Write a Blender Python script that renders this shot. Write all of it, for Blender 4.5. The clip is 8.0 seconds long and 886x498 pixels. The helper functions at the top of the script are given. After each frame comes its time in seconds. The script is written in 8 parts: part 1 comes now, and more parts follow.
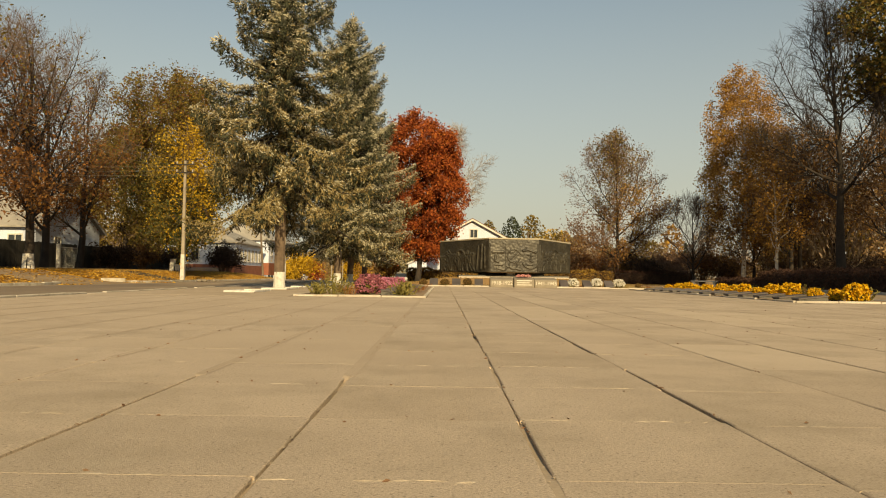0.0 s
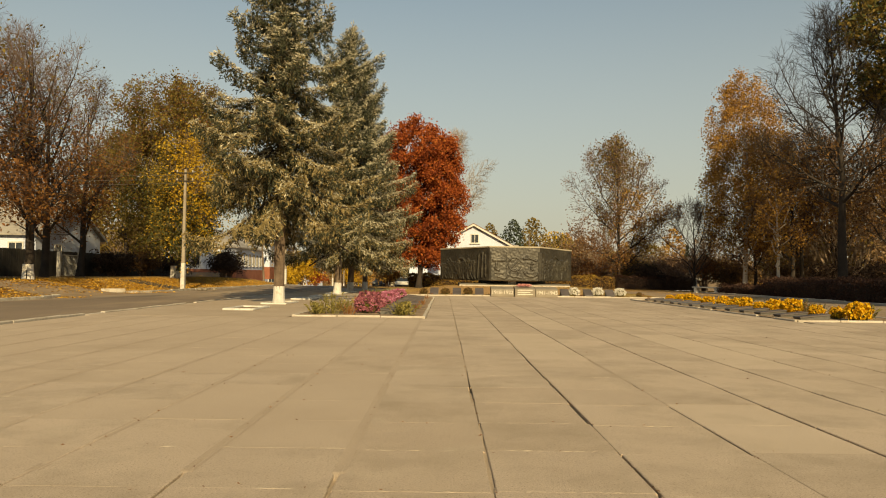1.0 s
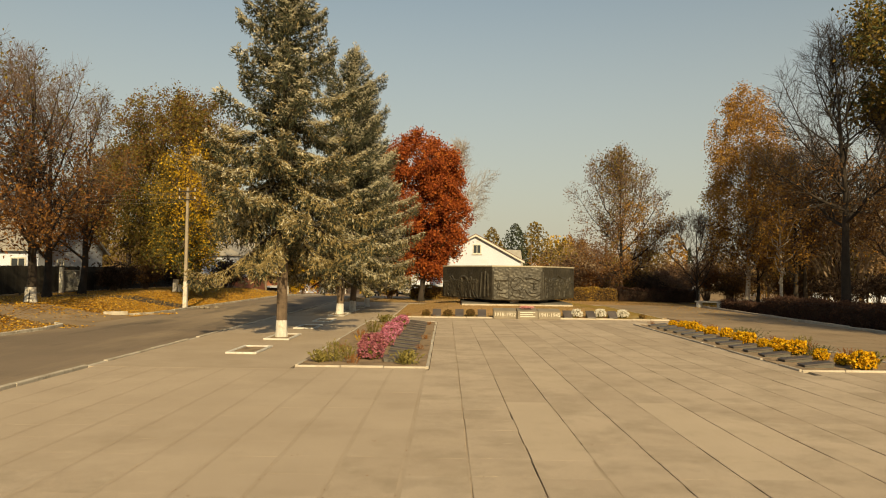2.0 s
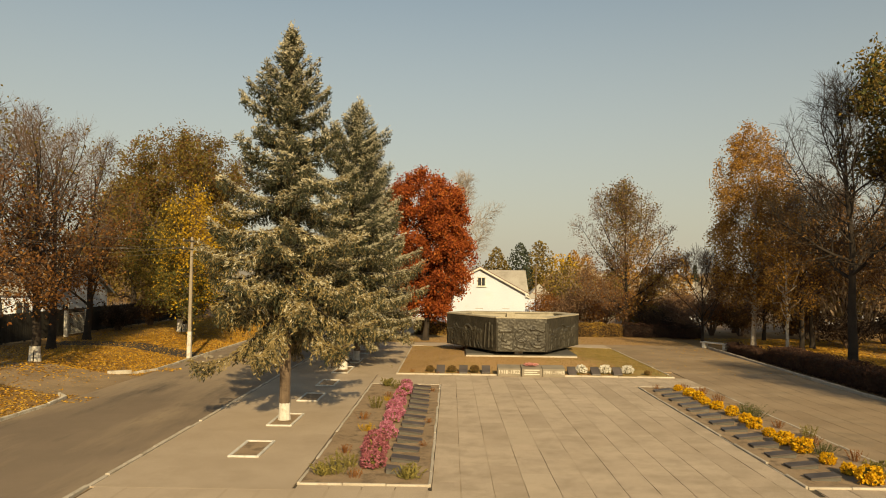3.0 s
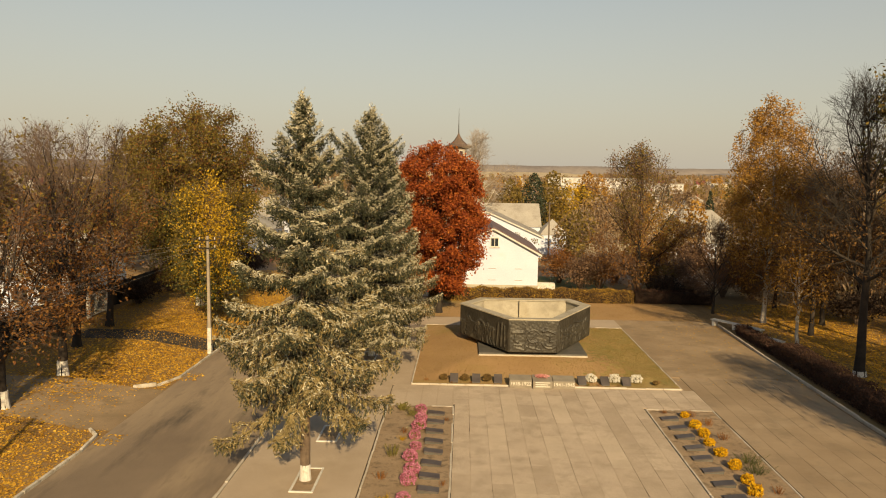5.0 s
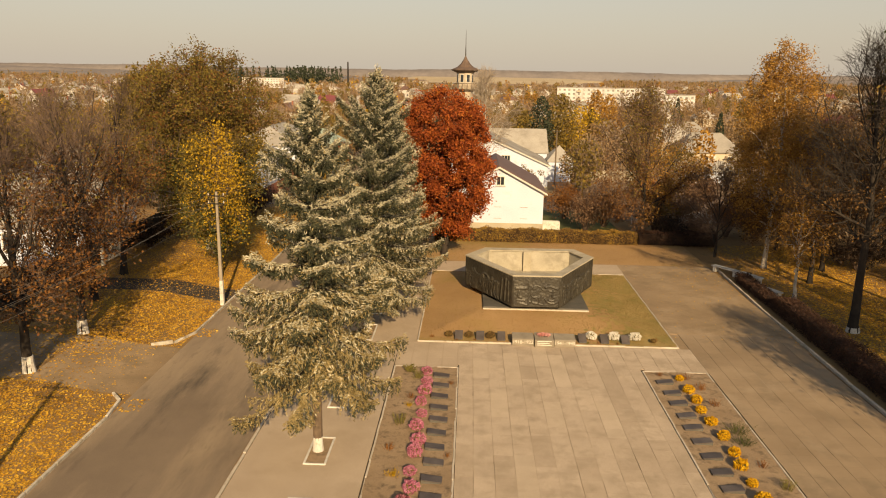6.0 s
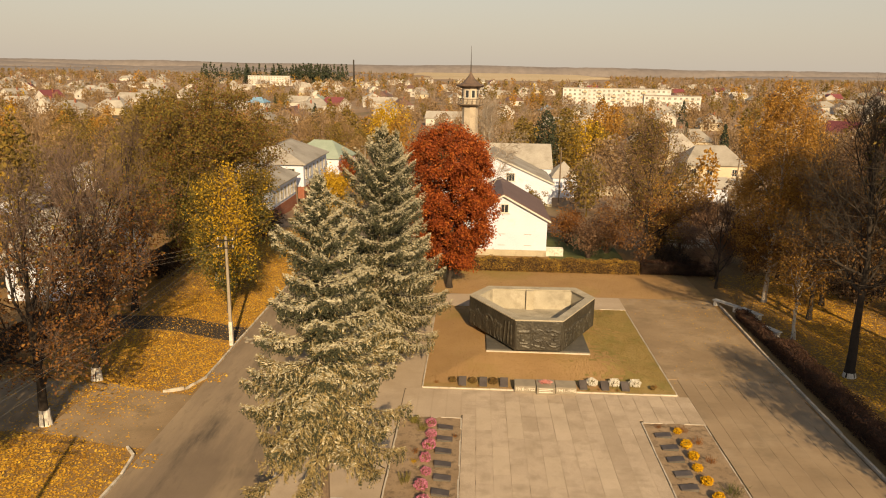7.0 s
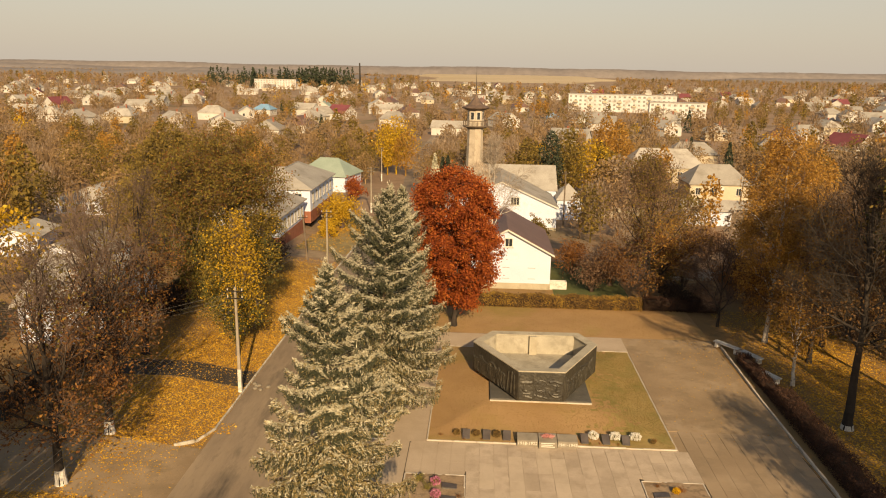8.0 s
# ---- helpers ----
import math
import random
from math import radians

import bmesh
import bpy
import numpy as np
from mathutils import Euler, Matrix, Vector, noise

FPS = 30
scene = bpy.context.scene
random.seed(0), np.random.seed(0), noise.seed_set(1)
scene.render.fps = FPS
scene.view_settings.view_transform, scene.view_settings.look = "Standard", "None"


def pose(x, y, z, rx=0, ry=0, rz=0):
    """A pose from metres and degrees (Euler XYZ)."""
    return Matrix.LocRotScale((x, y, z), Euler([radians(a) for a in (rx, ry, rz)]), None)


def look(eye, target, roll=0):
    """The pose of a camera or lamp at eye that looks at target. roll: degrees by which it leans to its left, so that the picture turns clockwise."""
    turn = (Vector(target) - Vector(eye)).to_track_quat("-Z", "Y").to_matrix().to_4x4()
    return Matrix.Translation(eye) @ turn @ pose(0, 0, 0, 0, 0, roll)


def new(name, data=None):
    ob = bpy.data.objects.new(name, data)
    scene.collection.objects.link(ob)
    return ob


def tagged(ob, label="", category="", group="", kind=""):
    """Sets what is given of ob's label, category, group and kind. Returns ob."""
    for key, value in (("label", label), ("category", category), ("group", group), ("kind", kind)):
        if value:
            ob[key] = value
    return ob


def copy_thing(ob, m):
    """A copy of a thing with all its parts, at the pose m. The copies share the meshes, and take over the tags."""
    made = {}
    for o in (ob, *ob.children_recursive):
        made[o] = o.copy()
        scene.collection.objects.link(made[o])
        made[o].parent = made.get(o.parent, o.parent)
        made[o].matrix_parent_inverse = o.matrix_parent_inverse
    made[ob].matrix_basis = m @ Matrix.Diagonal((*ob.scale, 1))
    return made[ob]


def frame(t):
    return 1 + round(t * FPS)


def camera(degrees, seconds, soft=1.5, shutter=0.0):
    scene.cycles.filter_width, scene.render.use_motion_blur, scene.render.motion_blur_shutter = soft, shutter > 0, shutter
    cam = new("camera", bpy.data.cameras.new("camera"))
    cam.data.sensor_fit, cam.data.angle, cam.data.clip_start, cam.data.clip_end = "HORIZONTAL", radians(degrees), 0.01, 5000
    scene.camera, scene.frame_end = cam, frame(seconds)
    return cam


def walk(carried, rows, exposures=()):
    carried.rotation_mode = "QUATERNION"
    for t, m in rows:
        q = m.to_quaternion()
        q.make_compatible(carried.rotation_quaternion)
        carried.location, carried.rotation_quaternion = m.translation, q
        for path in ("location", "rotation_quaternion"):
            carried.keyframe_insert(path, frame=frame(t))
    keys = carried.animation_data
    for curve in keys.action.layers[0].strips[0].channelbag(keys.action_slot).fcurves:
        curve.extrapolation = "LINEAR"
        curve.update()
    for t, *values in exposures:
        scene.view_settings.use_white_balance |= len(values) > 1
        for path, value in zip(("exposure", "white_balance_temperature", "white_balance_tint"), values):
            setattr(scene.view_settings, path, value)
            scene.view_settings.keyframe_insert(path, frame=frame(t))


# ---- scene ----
cam = camera(62.79, 8.0, soft=1.05)
# seconds, x, y, z, pitch, lean, yaw
ROWS = [
    (0, 0.028, 0.000, 0.560, 92.12, -0.81, -0.00),
    (0.5, 0.048, 0.046, 0.689, 92.26, -0.72, 0.04),
    (1, 0.075, 0.070, 1.065, 92.12, -0.71, 0.12),
    (2.3, 0.004, 0.083, 3.030, 91.84, -0.76, 0.33),
    (2.5, 0.008, 0.085, 3.530, 92.18, -0.77, 0.40),
    (3, 0.035, 0.076, 5.267, 92.12, -0.76, 0.65),
    (3.5, 0.024, 0.105, 7.080, 92.01, -0.75, 0.93),
    (4, -0.002, 0.128, 8.736, 91.73, -0.74, 1.14),
    (4.5, -0.040, 0.129, 10.266, 88.66, -0.78, 1.39),
    (5, -0.099, 0.155, 11.753, 83.77, -0.83, 1.68),
    (5.2, -0.103, 0.133, 12.386, 81.73, -0.84, 1.78),
    (6.3, -0.080, -0.081, 15.786, 76.02, -0.93, 2.36),
    (6.5, -0.076, -0.115, 16.433, 76.06, -0.95, 2.45),
    (7, -0.071, -0.221, 18.086, 76.12, -0.93, 2.65),
    (7.5, -0.061, -0.293, 19.772, 76.18, -0.93, 2.87),
    (8, -0.076, -0.330, 21.529, 76.16, -0.97, 3.10),
]
walk(cam, [(t, pose(x, y, z, rx, ry, rz)) for t, x, y, z, rx, ry, rz in ROWS],
     exposures=[(0.0, 0.24, 7700, 3.5), (1.0, 0.2, 7700, 3), (2.5, 0.2, 7700, 4.5), (4.0, 0.22, 7700, 5), (5.0, 0.25, 7700, 9), (6.3, 0.33, 7800, 14), (8.0, 0.35, 7800, 14)])

# ---- world, sun ----
SUN_FROM = Vector((0.186, -0.88, 0.437)).normalized()      # towards the sun: low in the south, a little to the right
ELEV = math.asin(SUN_FROM.z)
world = bpy.data.worlds.new("autumn_sky")
scene.world = world
world.use_nodes = True
wn, wl = world.node_tree.nodes, world.node_tree.links
wn.clear()
sky = wn.new("ShaderNodeTexSky")
sky.sky_type = "NISHITA"
sky.sun_disc = False
sky.sun_elevation = ELEV
sky.sun_rotation = math.atan2(SUN_FROM.x, SUN_FROM.y)
sky.altitude, sky.air_density, sky.dust_density, sky.ozone_density = 150, 1.0, 1.0, 0.7
coord, split = wn.new("ShaderNodeTexCoord"), wn.new("ShaderNodeSeparateXYZ")
ramp, mix, bg, wout = wn.new("ShaderNodeValToRGB"), wn.new("ShaderNodeMix"), wn.new("ShaderNodeBackground"), wn.new("ShaderNodeOutputWorld")
wl.new(coord.outputs["Generated"], split.inputs[0])
wl.new(split.outputs["Z"], ramp.inputs["Fac"])
# autumn haze: thick at the horizon, thinning upwards
ramp.color_ramp.elements[0].position, ramp.color_ramp.elements[0].color = 0.0, (0.95, 0.95, 0.95, 1)
ramp.color_ramp.elements[1].position, ramp.color_ramp.elements[1].color = 0.45, (0.08, 0.08, 0.08, 1)
mix.data_type = "RGBA"
wl.new(ramp.outputs["Color"], mix.inputs["Factor"])
tone = wn.new("ShaderNodeMix")
tone.data_type, tone.blend_type = "RGBA", "MULTIPLY"
tone.inputs["Factor"].default_value, tone.inputs["B"].default_value = 1, (0.985, 1.01, 0.965, 1)
wl.new(sky.outputs["Color"], tone.inputs["A"])
wl.new(tone.outputs["Result"], mix.inputs["A"])
mix.inputs["B"].default_value = (4.0, 3.83, 3.55, 1)
wl.new(mix.outputs["Result"], bg.inputs["Color"])
bg.inputs["Strength"].default_value = 0.102
wl.new(bg.outputs["Background"], wout.inputs["Surface"])

sun = new("sun", bpy.data.lights.new("sun", "SUN"))
sun.data.energy, sun.data.angle, sun.data.color = 5.0, radians(0.6), (1.0, 0.81, 0.53)
sun.matrix_world = look(SUN_FROM * 60, (0, 0, 0))

# ---- materials ----
def node_mat(name):
    m = bpy.data.materials.new(name)
    m.use_nodes = True
    n, l = m.node_tree.nodes, m.node_tree.links
    return m, n, l, n["Principled BSDF"]


def ramp_node(n, stops):
    r = n.new("ShaderNodeValToRGB")
    els = r.color_ramp.elements
    while len(els) < len(stops):
        els.new(0.5)
    for e, (p, c) in zip(els, stops):
        e.position, e.color = p, (*c, 1)
    return r


def noise_node(n, l, where, scale, detail=4, rough=0.55):
    t = n.new("ShaderNodeTexNoise")
    t.inputs["Scale"].default_value, t.inputs["Detail"].default_value, t.inputs["Roughness"].default_value = scale, detail, rough
    l.new(where, t.inputs["Vector"])
    return t.outputs["Fac"]


def surface(name, a, b, scale=1.0, fine=20.0, rough=0.85, metal=0.0, bump=0.3, bump_dist=0.01, vary=0.0, island=0.0, stain=None, spec=0.35, stain2=None, stain3=None, stretch=None, grain=(0.78, 1.2)):
    """A mottled surface: colours a and b in large patches, fine grain, bump; vary: brightness from object to object."""
    m, n, l, p = node_mat(name)
    pos = n.new("ShaderNodeNewGeometry").outputs["Position"]
    big = noise_node(n, l, pos, scale, 5)
    r = ramp_node(n, [(0.32, a), (0.68, b)])
    l.new(big, r.inputs["Fac"])
    small = noise_node(n, l, pos, fine, 6, 0.7)
    g = n.new("ShaderNodeMapRange")
    g.inputs["From Min"].default_value, g.inputs["From Max"].default_value = 0.25, 0.75
    g.inputs["To Min"].default_value, g.inputs["To Max"].default_value = grain
    l.new(small, g.inputs["Value"])
    value = g.outputs["Result"]
    for amount, kind in ((vary, "object"), (island, "island")):
        if amount:
            src = n.new("ShaderNodeObjectInfo").outputs["Random"] if kind == "object" else n.new("ShaderNodeNewGeometry").outputs["Random Per Island"]
            q = n.new("ShaderNodeMapRange")
            q.inputs["To Min"].default_value, q.inputs["To Max"].default_value = 1 - amount, 1 + amount
            l.new(src, q.inputs["Value"])
            mu = n.new("ShaderNodeMath")
            mu.operation = "MULTIPLY"
            l.new(value, mu.inputs[0]), l.new(q.outputs["Result"], mu.inputs[1])
            value = mu.outputs[0]
    mul = n.new("ShaderNodeMix")
    mul.data_type, mul.blend_type = "RGBA", "MULTIPLY"
    mul.inputs["Factor"].default_value = 1
    l.new(r.outputs["Color"], mul.inputs["A"]), l.new(value, mul.inputs["B"])
    colour = mul.outputs["Result"]
    where = pos
    if stretch:
        long_way = n.new("ShaderNodeVectorMath")
        long_way.operation = "MULTIPLY"
        long_way.inputs[1].default_value = stretch
        l.new(pos, long_way.inputs[0])
        where = long_way.outputs[0]
    for tone, size, low, high in [q for q in (stain, stain2, stain3) if q]:
        sn = noise_node(n, l, where, size, 7, 0.65)
        sr = n.new("ShaderNodeMapRange")
        sr.inputs["From Min"].default_value, sr.inputs["From Max"].default_value = low, high
        l.new(sn, sr.inputs["Value"])
        sm = n.new("ShaderNodeMix")
        sm.data_type = "RGBA"
        l.new(sr.outputs["Result"], sm.inputs["Factor"]), l.new(colour, sm.inputs["A"])
        sm.inputs["B"].default_value = (*tone, 1)
        colour = sm.outputs["Result"]
    l.new(colour, p.inputs["Base Color"])
    p.inputs["Roughness"].default_value, p.inputs["Metallic"].default_value = rough, metal
    p.inputs["Specular IOR Level"].default_value = spec
    if bump:
        bn = n.new("ShaderNodeBump")
        bn.inputs["Strength"].default_value, bn.inputs["Distance"].default_value = bump, bump_dist
        l.new(small, bn.inputs["Height"])
        l.new(bn.outputs["Normal"], p.inputs["Normal"])
    return m


def foliage(name, stops, rough=0.7, through_light=0.3, lump=1.3, grain=0.5):
    """Leaves: each leaf takes its own tone from the stops; some light passes through."""
    m, n, l, p = node_mat(name)
    r = ramp_node(n, stops)
    geo = n.new("ShaderNodeNewGeometry")
    big = noise_node(n, l, geo.outputs["Position"], lump, 3)
    add = n.new("ShaderNodeMath")
    add.operation = "MULTIPLY_ADD"
    l.new(big, add.inputs[0])
    add.inputs[1].default_value = 1.25
    half = n.new("ShaderNodeMath")
    half.operation = "MULTIPLY_ADD"
    l.new(geo.outputs["Random Per Island"], half.inputs[0])
    half.inputs[1].default_value, half.inputs[2].default_value = grain, -0.12 - grain / 2
    l.new(half.outputs[0], add.inputs[2])
    l.new(add.outputs[0], r.inputs["Fac"])
    l.new(r.outputs["Color"], p.inputs["Base Color"])
    p.inputs["Roughness"].default_value = rough
    p.inputs["Specular IOR Level"].default_value = 0.25
    tr, mx, out = n.new("ShaderNodeBsdfTranslucent"), n.new("ShaderNodeMixShader"), n["Material Output"]
    l.new(r.outputs["Color"], tr.inputs["Color"])
    mx.inputs[0].default_value = through_light
    l.new(p.outputs[0], mx.inputs[1]), l.new(tr.outputs[0], mx.inputs[2]), l.new(mx.outputs[0], out.inputs["Surface"])
    return m


SLAB_LOOK = dict(stain=((0.315, 0.247, 0.168), 1.1, 0.46, 0.8), stain2=((0.53, 0.43, 0.315), 1.7, 0.58, 0.9), stain3=((0.17, 0.13, 0.087), 70, 0.56, 0.7), grain=(0.6, 1.36))
M_SLAB = surface("concrete_slab", (0.455, 0.354, 0.256), (0.53, 0.418, 0.308), 0.45, 120, 0.92, bump=1.0, bump_dist=0.006, vary=0.045, **SLAB_LOOK)
M_SLAB_FAR = surface("concrete_slab_joined", (0.455, 0.354, 0.256), (0.53, 0.418, 0.308), 0.45, 120, 0.92, bump=1.0, bump_dist=0.006, island=0.045, **SLAB_LOOK)
M_MORTAR = surface("pale_joint_mortar", (0.42, 0.335, 0.24), (0.55, 0.45, 0.335), 4, 90, 0.95, bump=0.8, bump_dist=0.004, stain=((0.33, 0.255, 0.175), 12, 0.5, 0.7))
M_JOINT = surface("joint_soil", (0.05, 0.038, 0.026), (0.11, 0.085, 0.055), 3, 60, 0.95, bump=0.6)
M_PAD_OLD = surface("brown_worn_apron", (0.24, 0.165, 0.095), (0.35, 0.25, 0.15), 0.3, 40, 0.92, bump=0.5, bump_dist=0.006, stain=((0.2, 0.145, 0.085), 0.5, 0.5, 0.75), stain2=((0.43, 0.33, 0.225), 0.22, 0.55, 0.8), stain3=((0.17, 0.125, 0.08), 4.0, 0.6, 0.78))
M_FILL = surface("dusty_joint_filling", (0.33, 0.255, 0.175), (0.43, 0.335, 0.238), 0.8, 60, 0.95, bump=0.6, bump_dist=0.004)
M_DRYGRASS = surface("dry_olive_grass", (0.19, 0.14, 0.055), (0.29, 0.22, 0.095), 0.7, 40, 0.95, bump=0.6, bump_dist=0.02, stain=((0.33, 0.245, 0.13), 0.5, 0.5, 0.8))
M_SLAB_OLD = surface("weathered_brown_slab", (0.26, 0.184, 0.112), (0.35, 0.255, 0.162), 0.3, 55, 0.9, bump=0.5, bump_dist=0.004, island=0.04, stain=((0.2, 0.15, 0.095), 0.5, 0.5, 0.76), stain2=((0.41, 0.315, 0.215), 0.22, 0.55, 0.8))
M_SLAB_WORN = surface("darker_worn_slab", (0.415, 0.32, 0.228), (0.483, 0.377, 0.273), 0.45, 120, 0.92, bump=1.0, bump_dist=0.006, island=0.05, **SLAB_LOOK)
M_SLAB_NEW = surface("newer_pale_slab", (0.475, 0.374, 0.268), (0.53, 0.42, 0.307), 0.6, 120, 0.9, bump=1.0, bump_dist=0.006, island=0.04, grain=(0.66, 1.3), stain=((0.38, 0.295, 0.205), 1.1, 0.52, 0.85))
DUSTY = dict(scale=0.4, fine=90, rough=0.93, bump=0.8, bump_dist=0.005, stain=((0.33, 0.252, 0.172), 0.35, 0.52, 0.82), stain2=((0.5, 0.395, 0.285), 0.9, 0.6, 0.9), stain3=((0.2, 0.155, 0.105), 60, 0.6, 0.74), grain=(0.7, 1.27))
M_SLAB_DUSTY = surface("dust_covered_slab", (0.42, 0.325, 0.232), (0.49, 0.385, 0.28), vary=0.02, **DUSTY)
M_PAD = surface("worn_asphalt_apron", (0.39, 0.3, 0.212), (0.46, 0.36, 0.26), **DUSTY)
M_DUST = surface("sandy_dust", (0.38, 0.292, 0.205), (0.455, 0.355, 0.255), **DUSTY)
M_GREENGRASS = surface("green_grass", (0.07, 0.085, 0.025), (0.12, 0.125, 0.04), 0.5, 14, 0.95, bump=0.8, bump_dist=0.03)
M_DARKPAINT = surface("dark_car_paint", (0.02, 0.02, 0.022), (0.03, 0.03, 0.032), 1, 20, 0.25, bump=0, spec=0.6)
M_ROAD = surface("old_asphalt", (0.165, 0.122, 0.085), (0.245, 0.182, 0.125), 0.18, 60, 0.9, bump=0.6, bump_dist=0.006, stain=((0.35, 0.262, 0.17), 0.13, 0.46, 0.66), stain2=((0.105, 0.082, 0.06), 0.42, 0.55, 0.72), stain3=((0.2, 0.15, 0.1), 2.2, 0.55, 0.75), stretch=(1.5, 0.32, 1))
M_EARTH = surface("leaf_strewn_earth", (0.235, 0.138, 0.055), (0.33, 0.197, 0.075), 0.25, 18, 0.95, bump=0.8, bump_dist=0.03, stain=((0.15, 0.1, 0.045), 0.5, 0.54, 0.74))
M_TOWN = surface("town_ground", (0.24, 0.15, 0.088), (0.345, 0.235, 0.145), 0.02, 0.6, 0.95, bump=0, stain=((0.15, 0.115, 0.055), 0.028, 0.52, 0.68))
M_DARKSTRIP = surface("dark_strip", (0.04, 0.032, 0.025), (0.07, 0.055, 0.042), 0.6, 40, 0.9, bump=0.6, bump_dist=0.006)
M_SOIL = surface("bed_soil", (0.285, 0.195, 0.115), (0.36, 0.255, 0.158), 0.8, 30, 0.97, bump=0.9, bump_dist=0.03, stain=((0.13, 0.09, 0.055), 2.2, 0.5, 0.7))
M_LAWN_GREEN = surface("olive_lawn", (0.285, 0.195, 0.068), (0.36, 0.25, 0.092), 0.4, 25, 0.95, bump=0.8, bump_dist=0.02, stain=((0.19, 0.165, 0.045), 0.5, 0.45, 0.68))
M_LAWN = surface("dry_lawn", (0.33, 0.195, 0.085), (0.4, 0.245, 0.11), 0.35, 25, 0.95, bump=0.8, bump_dist=0.02, stain=((0.27, 0.2, 0.055), 0.12, 0.5, 0.68))
M_LIME = surface("whitewashed_concrete", (0.53, 0.5, 0.445), (0.65, 0.62, 0.56), 1.2, 30, 0.85, bump=0.4, bump_dist=0.006, stain=((0.33, 0.27, 0.195), 3.4, 0.52, 0.72))
M_KERB_LIME = surface("dirty_whitewashed_kerb", (0.46, 0.41, 0.335), (0.6, 0.55, 0.46), 1.5, 30, 0.9, bump=0.5, vary=0.16, stain=((0.27, 0.21, 0.14), 2.4, 0.48, 0.7))
M_KERB = surface("pale_kerb", (0.42, 0.36, 0.28), (0.56, 0.49, 0.4), 0.9, 40, 0.9, bump=0.5, stain=((0.25, 0.2, 0.14), 2.0, 0.55, 0.75))
M_BRONZE = surface("dark_cast_metal", (0.042, 0.037, 0.029), (0.074, 0.066, 0.05), 1.3, 22, 0.5, metal=0.3, bump=0.35, bump_dist=0.008, stain=((0.115, 0.1, 0.074), 1.6, 0.52, 0.8), stain2=((0.03, 0.026, 0.021), 5, 0.56, 0.75), spec=0.45)
M_MEMCON = surface("memorial_concrete", (0.34, 0.295, 0.215), (0.45, 0.395, 0.295), 0.9, 25, 0.9, bump=0.5, stain=((0.24, 0.2, 0.14), 1.2, 0.55, 0.8))
M_BASIN = surface("basin_concrete", (0.32, 0.285, 0.215), (0.43, 0.385, 0.3), 0.8, 25, 0.9, bump=0.5, stain=((0.2, 0.17, 0.125), 1.1, 0.5, 0.78))
M_FLATS = surface("panel_wall", (0.5, 0.485, 0.46), (0.59, 0.575, 0.55), 0.12, 3, 0.9, bump=0, stain=((0.36, 0.32, 0.27), 0.2, 0.52, 0.7))
M_RUSTROOF = surface("rusty_sheet_roof", (0.1, 0.068, 0.05), (0.16, 0.105, 0.075), 1.2, 20, 0.7, bump=0.3, stain=((0.22, 0.13, 0.08), 1.5, 0.55, 0.75))
M_TOWERSTONE = surface("old_tower_masonry", (0.38, 0.315, 0.235), (0.48, 0.4, 0.305), 0.8, 20, 0.9, bump=0.5, stain=((0.25, 0.2, 0.145), 1.0, 0.52, 0.75))
M_PLINTH = surface("slate_plinth", (0.075, 0.07, 0.06), (0.12, 0.11, 0.092), 1.1, 30, 0.75, bump=0.3, stain=((0.18, 0.155, 0.12), 1.6, 0.55, 0.75))
M_GRANITE = surface("dark_granite", (0.06, 0.048, 0.042), (0.105, 0.086, 0.074), 2.0, 120, 0.42, bump=0.1, vary=0.15, spec=0.5)
M_STONE = surface("pale_tablet_stone", (0.2, 0.168, 0.125), (0.275, 0.235, 0.178), 2.0, 60, 0.8, bump=0.4, stain=((0.2, 0.17, 0.13), 4, 0.55, 0.8))
M_LETTER = surface("pale_letter", (0.6, 0.55, 0.47), (0.7, 0.65, 0.56), 5, 60, 0.8, bump=0.1)
M_PLASTER = surface("white_plaster", (0.55, 0.595, 0.7), (0.62, 0.66, 0.76), 0.5, 12, 0.9, bump=0.2, vary=0.05, stain=((0.5, 0.48, 0.45), 0.6, 0.58, 0.85))
M_TOWNWALL = surface("town_plaster", (0.46, 0.43, 0.39), (0.56, 0.53, 0.48), 0.3, 8, 0.9, bump=0, vary=0.12)
M_PLASTER_Y = surface("ochre_plaster", (0.45, 0.38, 0.27), (0.53, 0.455, 0.335), 0.5, 12, 0.9, bump=0.2, vary=0.12)
M_BRICK = surface("red_brick_base", (0.25, 0.09, 0.05), (0.33, 0.13, 0.08), 1.0, 30, 0.9, bump=0.4)
M_SLATE = surface("weathered_sheet_roof", (0.3, 0.27, 0.23), (0.4, 0.365, 0.31), 0.3, 9, 0.9, bump=0.3, vary=0.2, stain=((0.22, 0.19, 0.15), 0.4, 0.5, 0.75))
M_TILE = surface("brown_metal_roof", (0.13, 0.072, 0.055), (0.165, 0.095, 0.072), 0.4, 8, 0.6, bump=0.2, spec=0.5)
M_GREENROOF = surface("green_metal_roof", (0.25, 0.31, 0.24), (0.32, 0.375, 0.3), 0.3, 8, 0.55, bump=0.2, spec=0.5)
M_REDROOF = surface("dark_red_roof", (0.16, 0.045, 0.05), (0.21, 0.06, 0.062), 0.3, 8, 0.7, bump=0.2, vary=0.2)
M_BLUEROOF = surface("blue_metal_roof", (0.16, 0.3, 0.43), (0.22, 0.37, 0.5), 0.3, 8, 0.6, bump=0.2)
M_BARK = surface("bark", (0.1, 0.075, 0.055), (0.165, 0.125, 0.09), 1.5, 14, 0.95, bump=0.9, bump_dist=0.02)
M_BARK_DARK = surface("dark_bark", (0.024, 0.019, 0.015), (0.05, 0.038, 0.029), 1.5, 14, 0.95, bump=0.9, bump_dist=0.02)
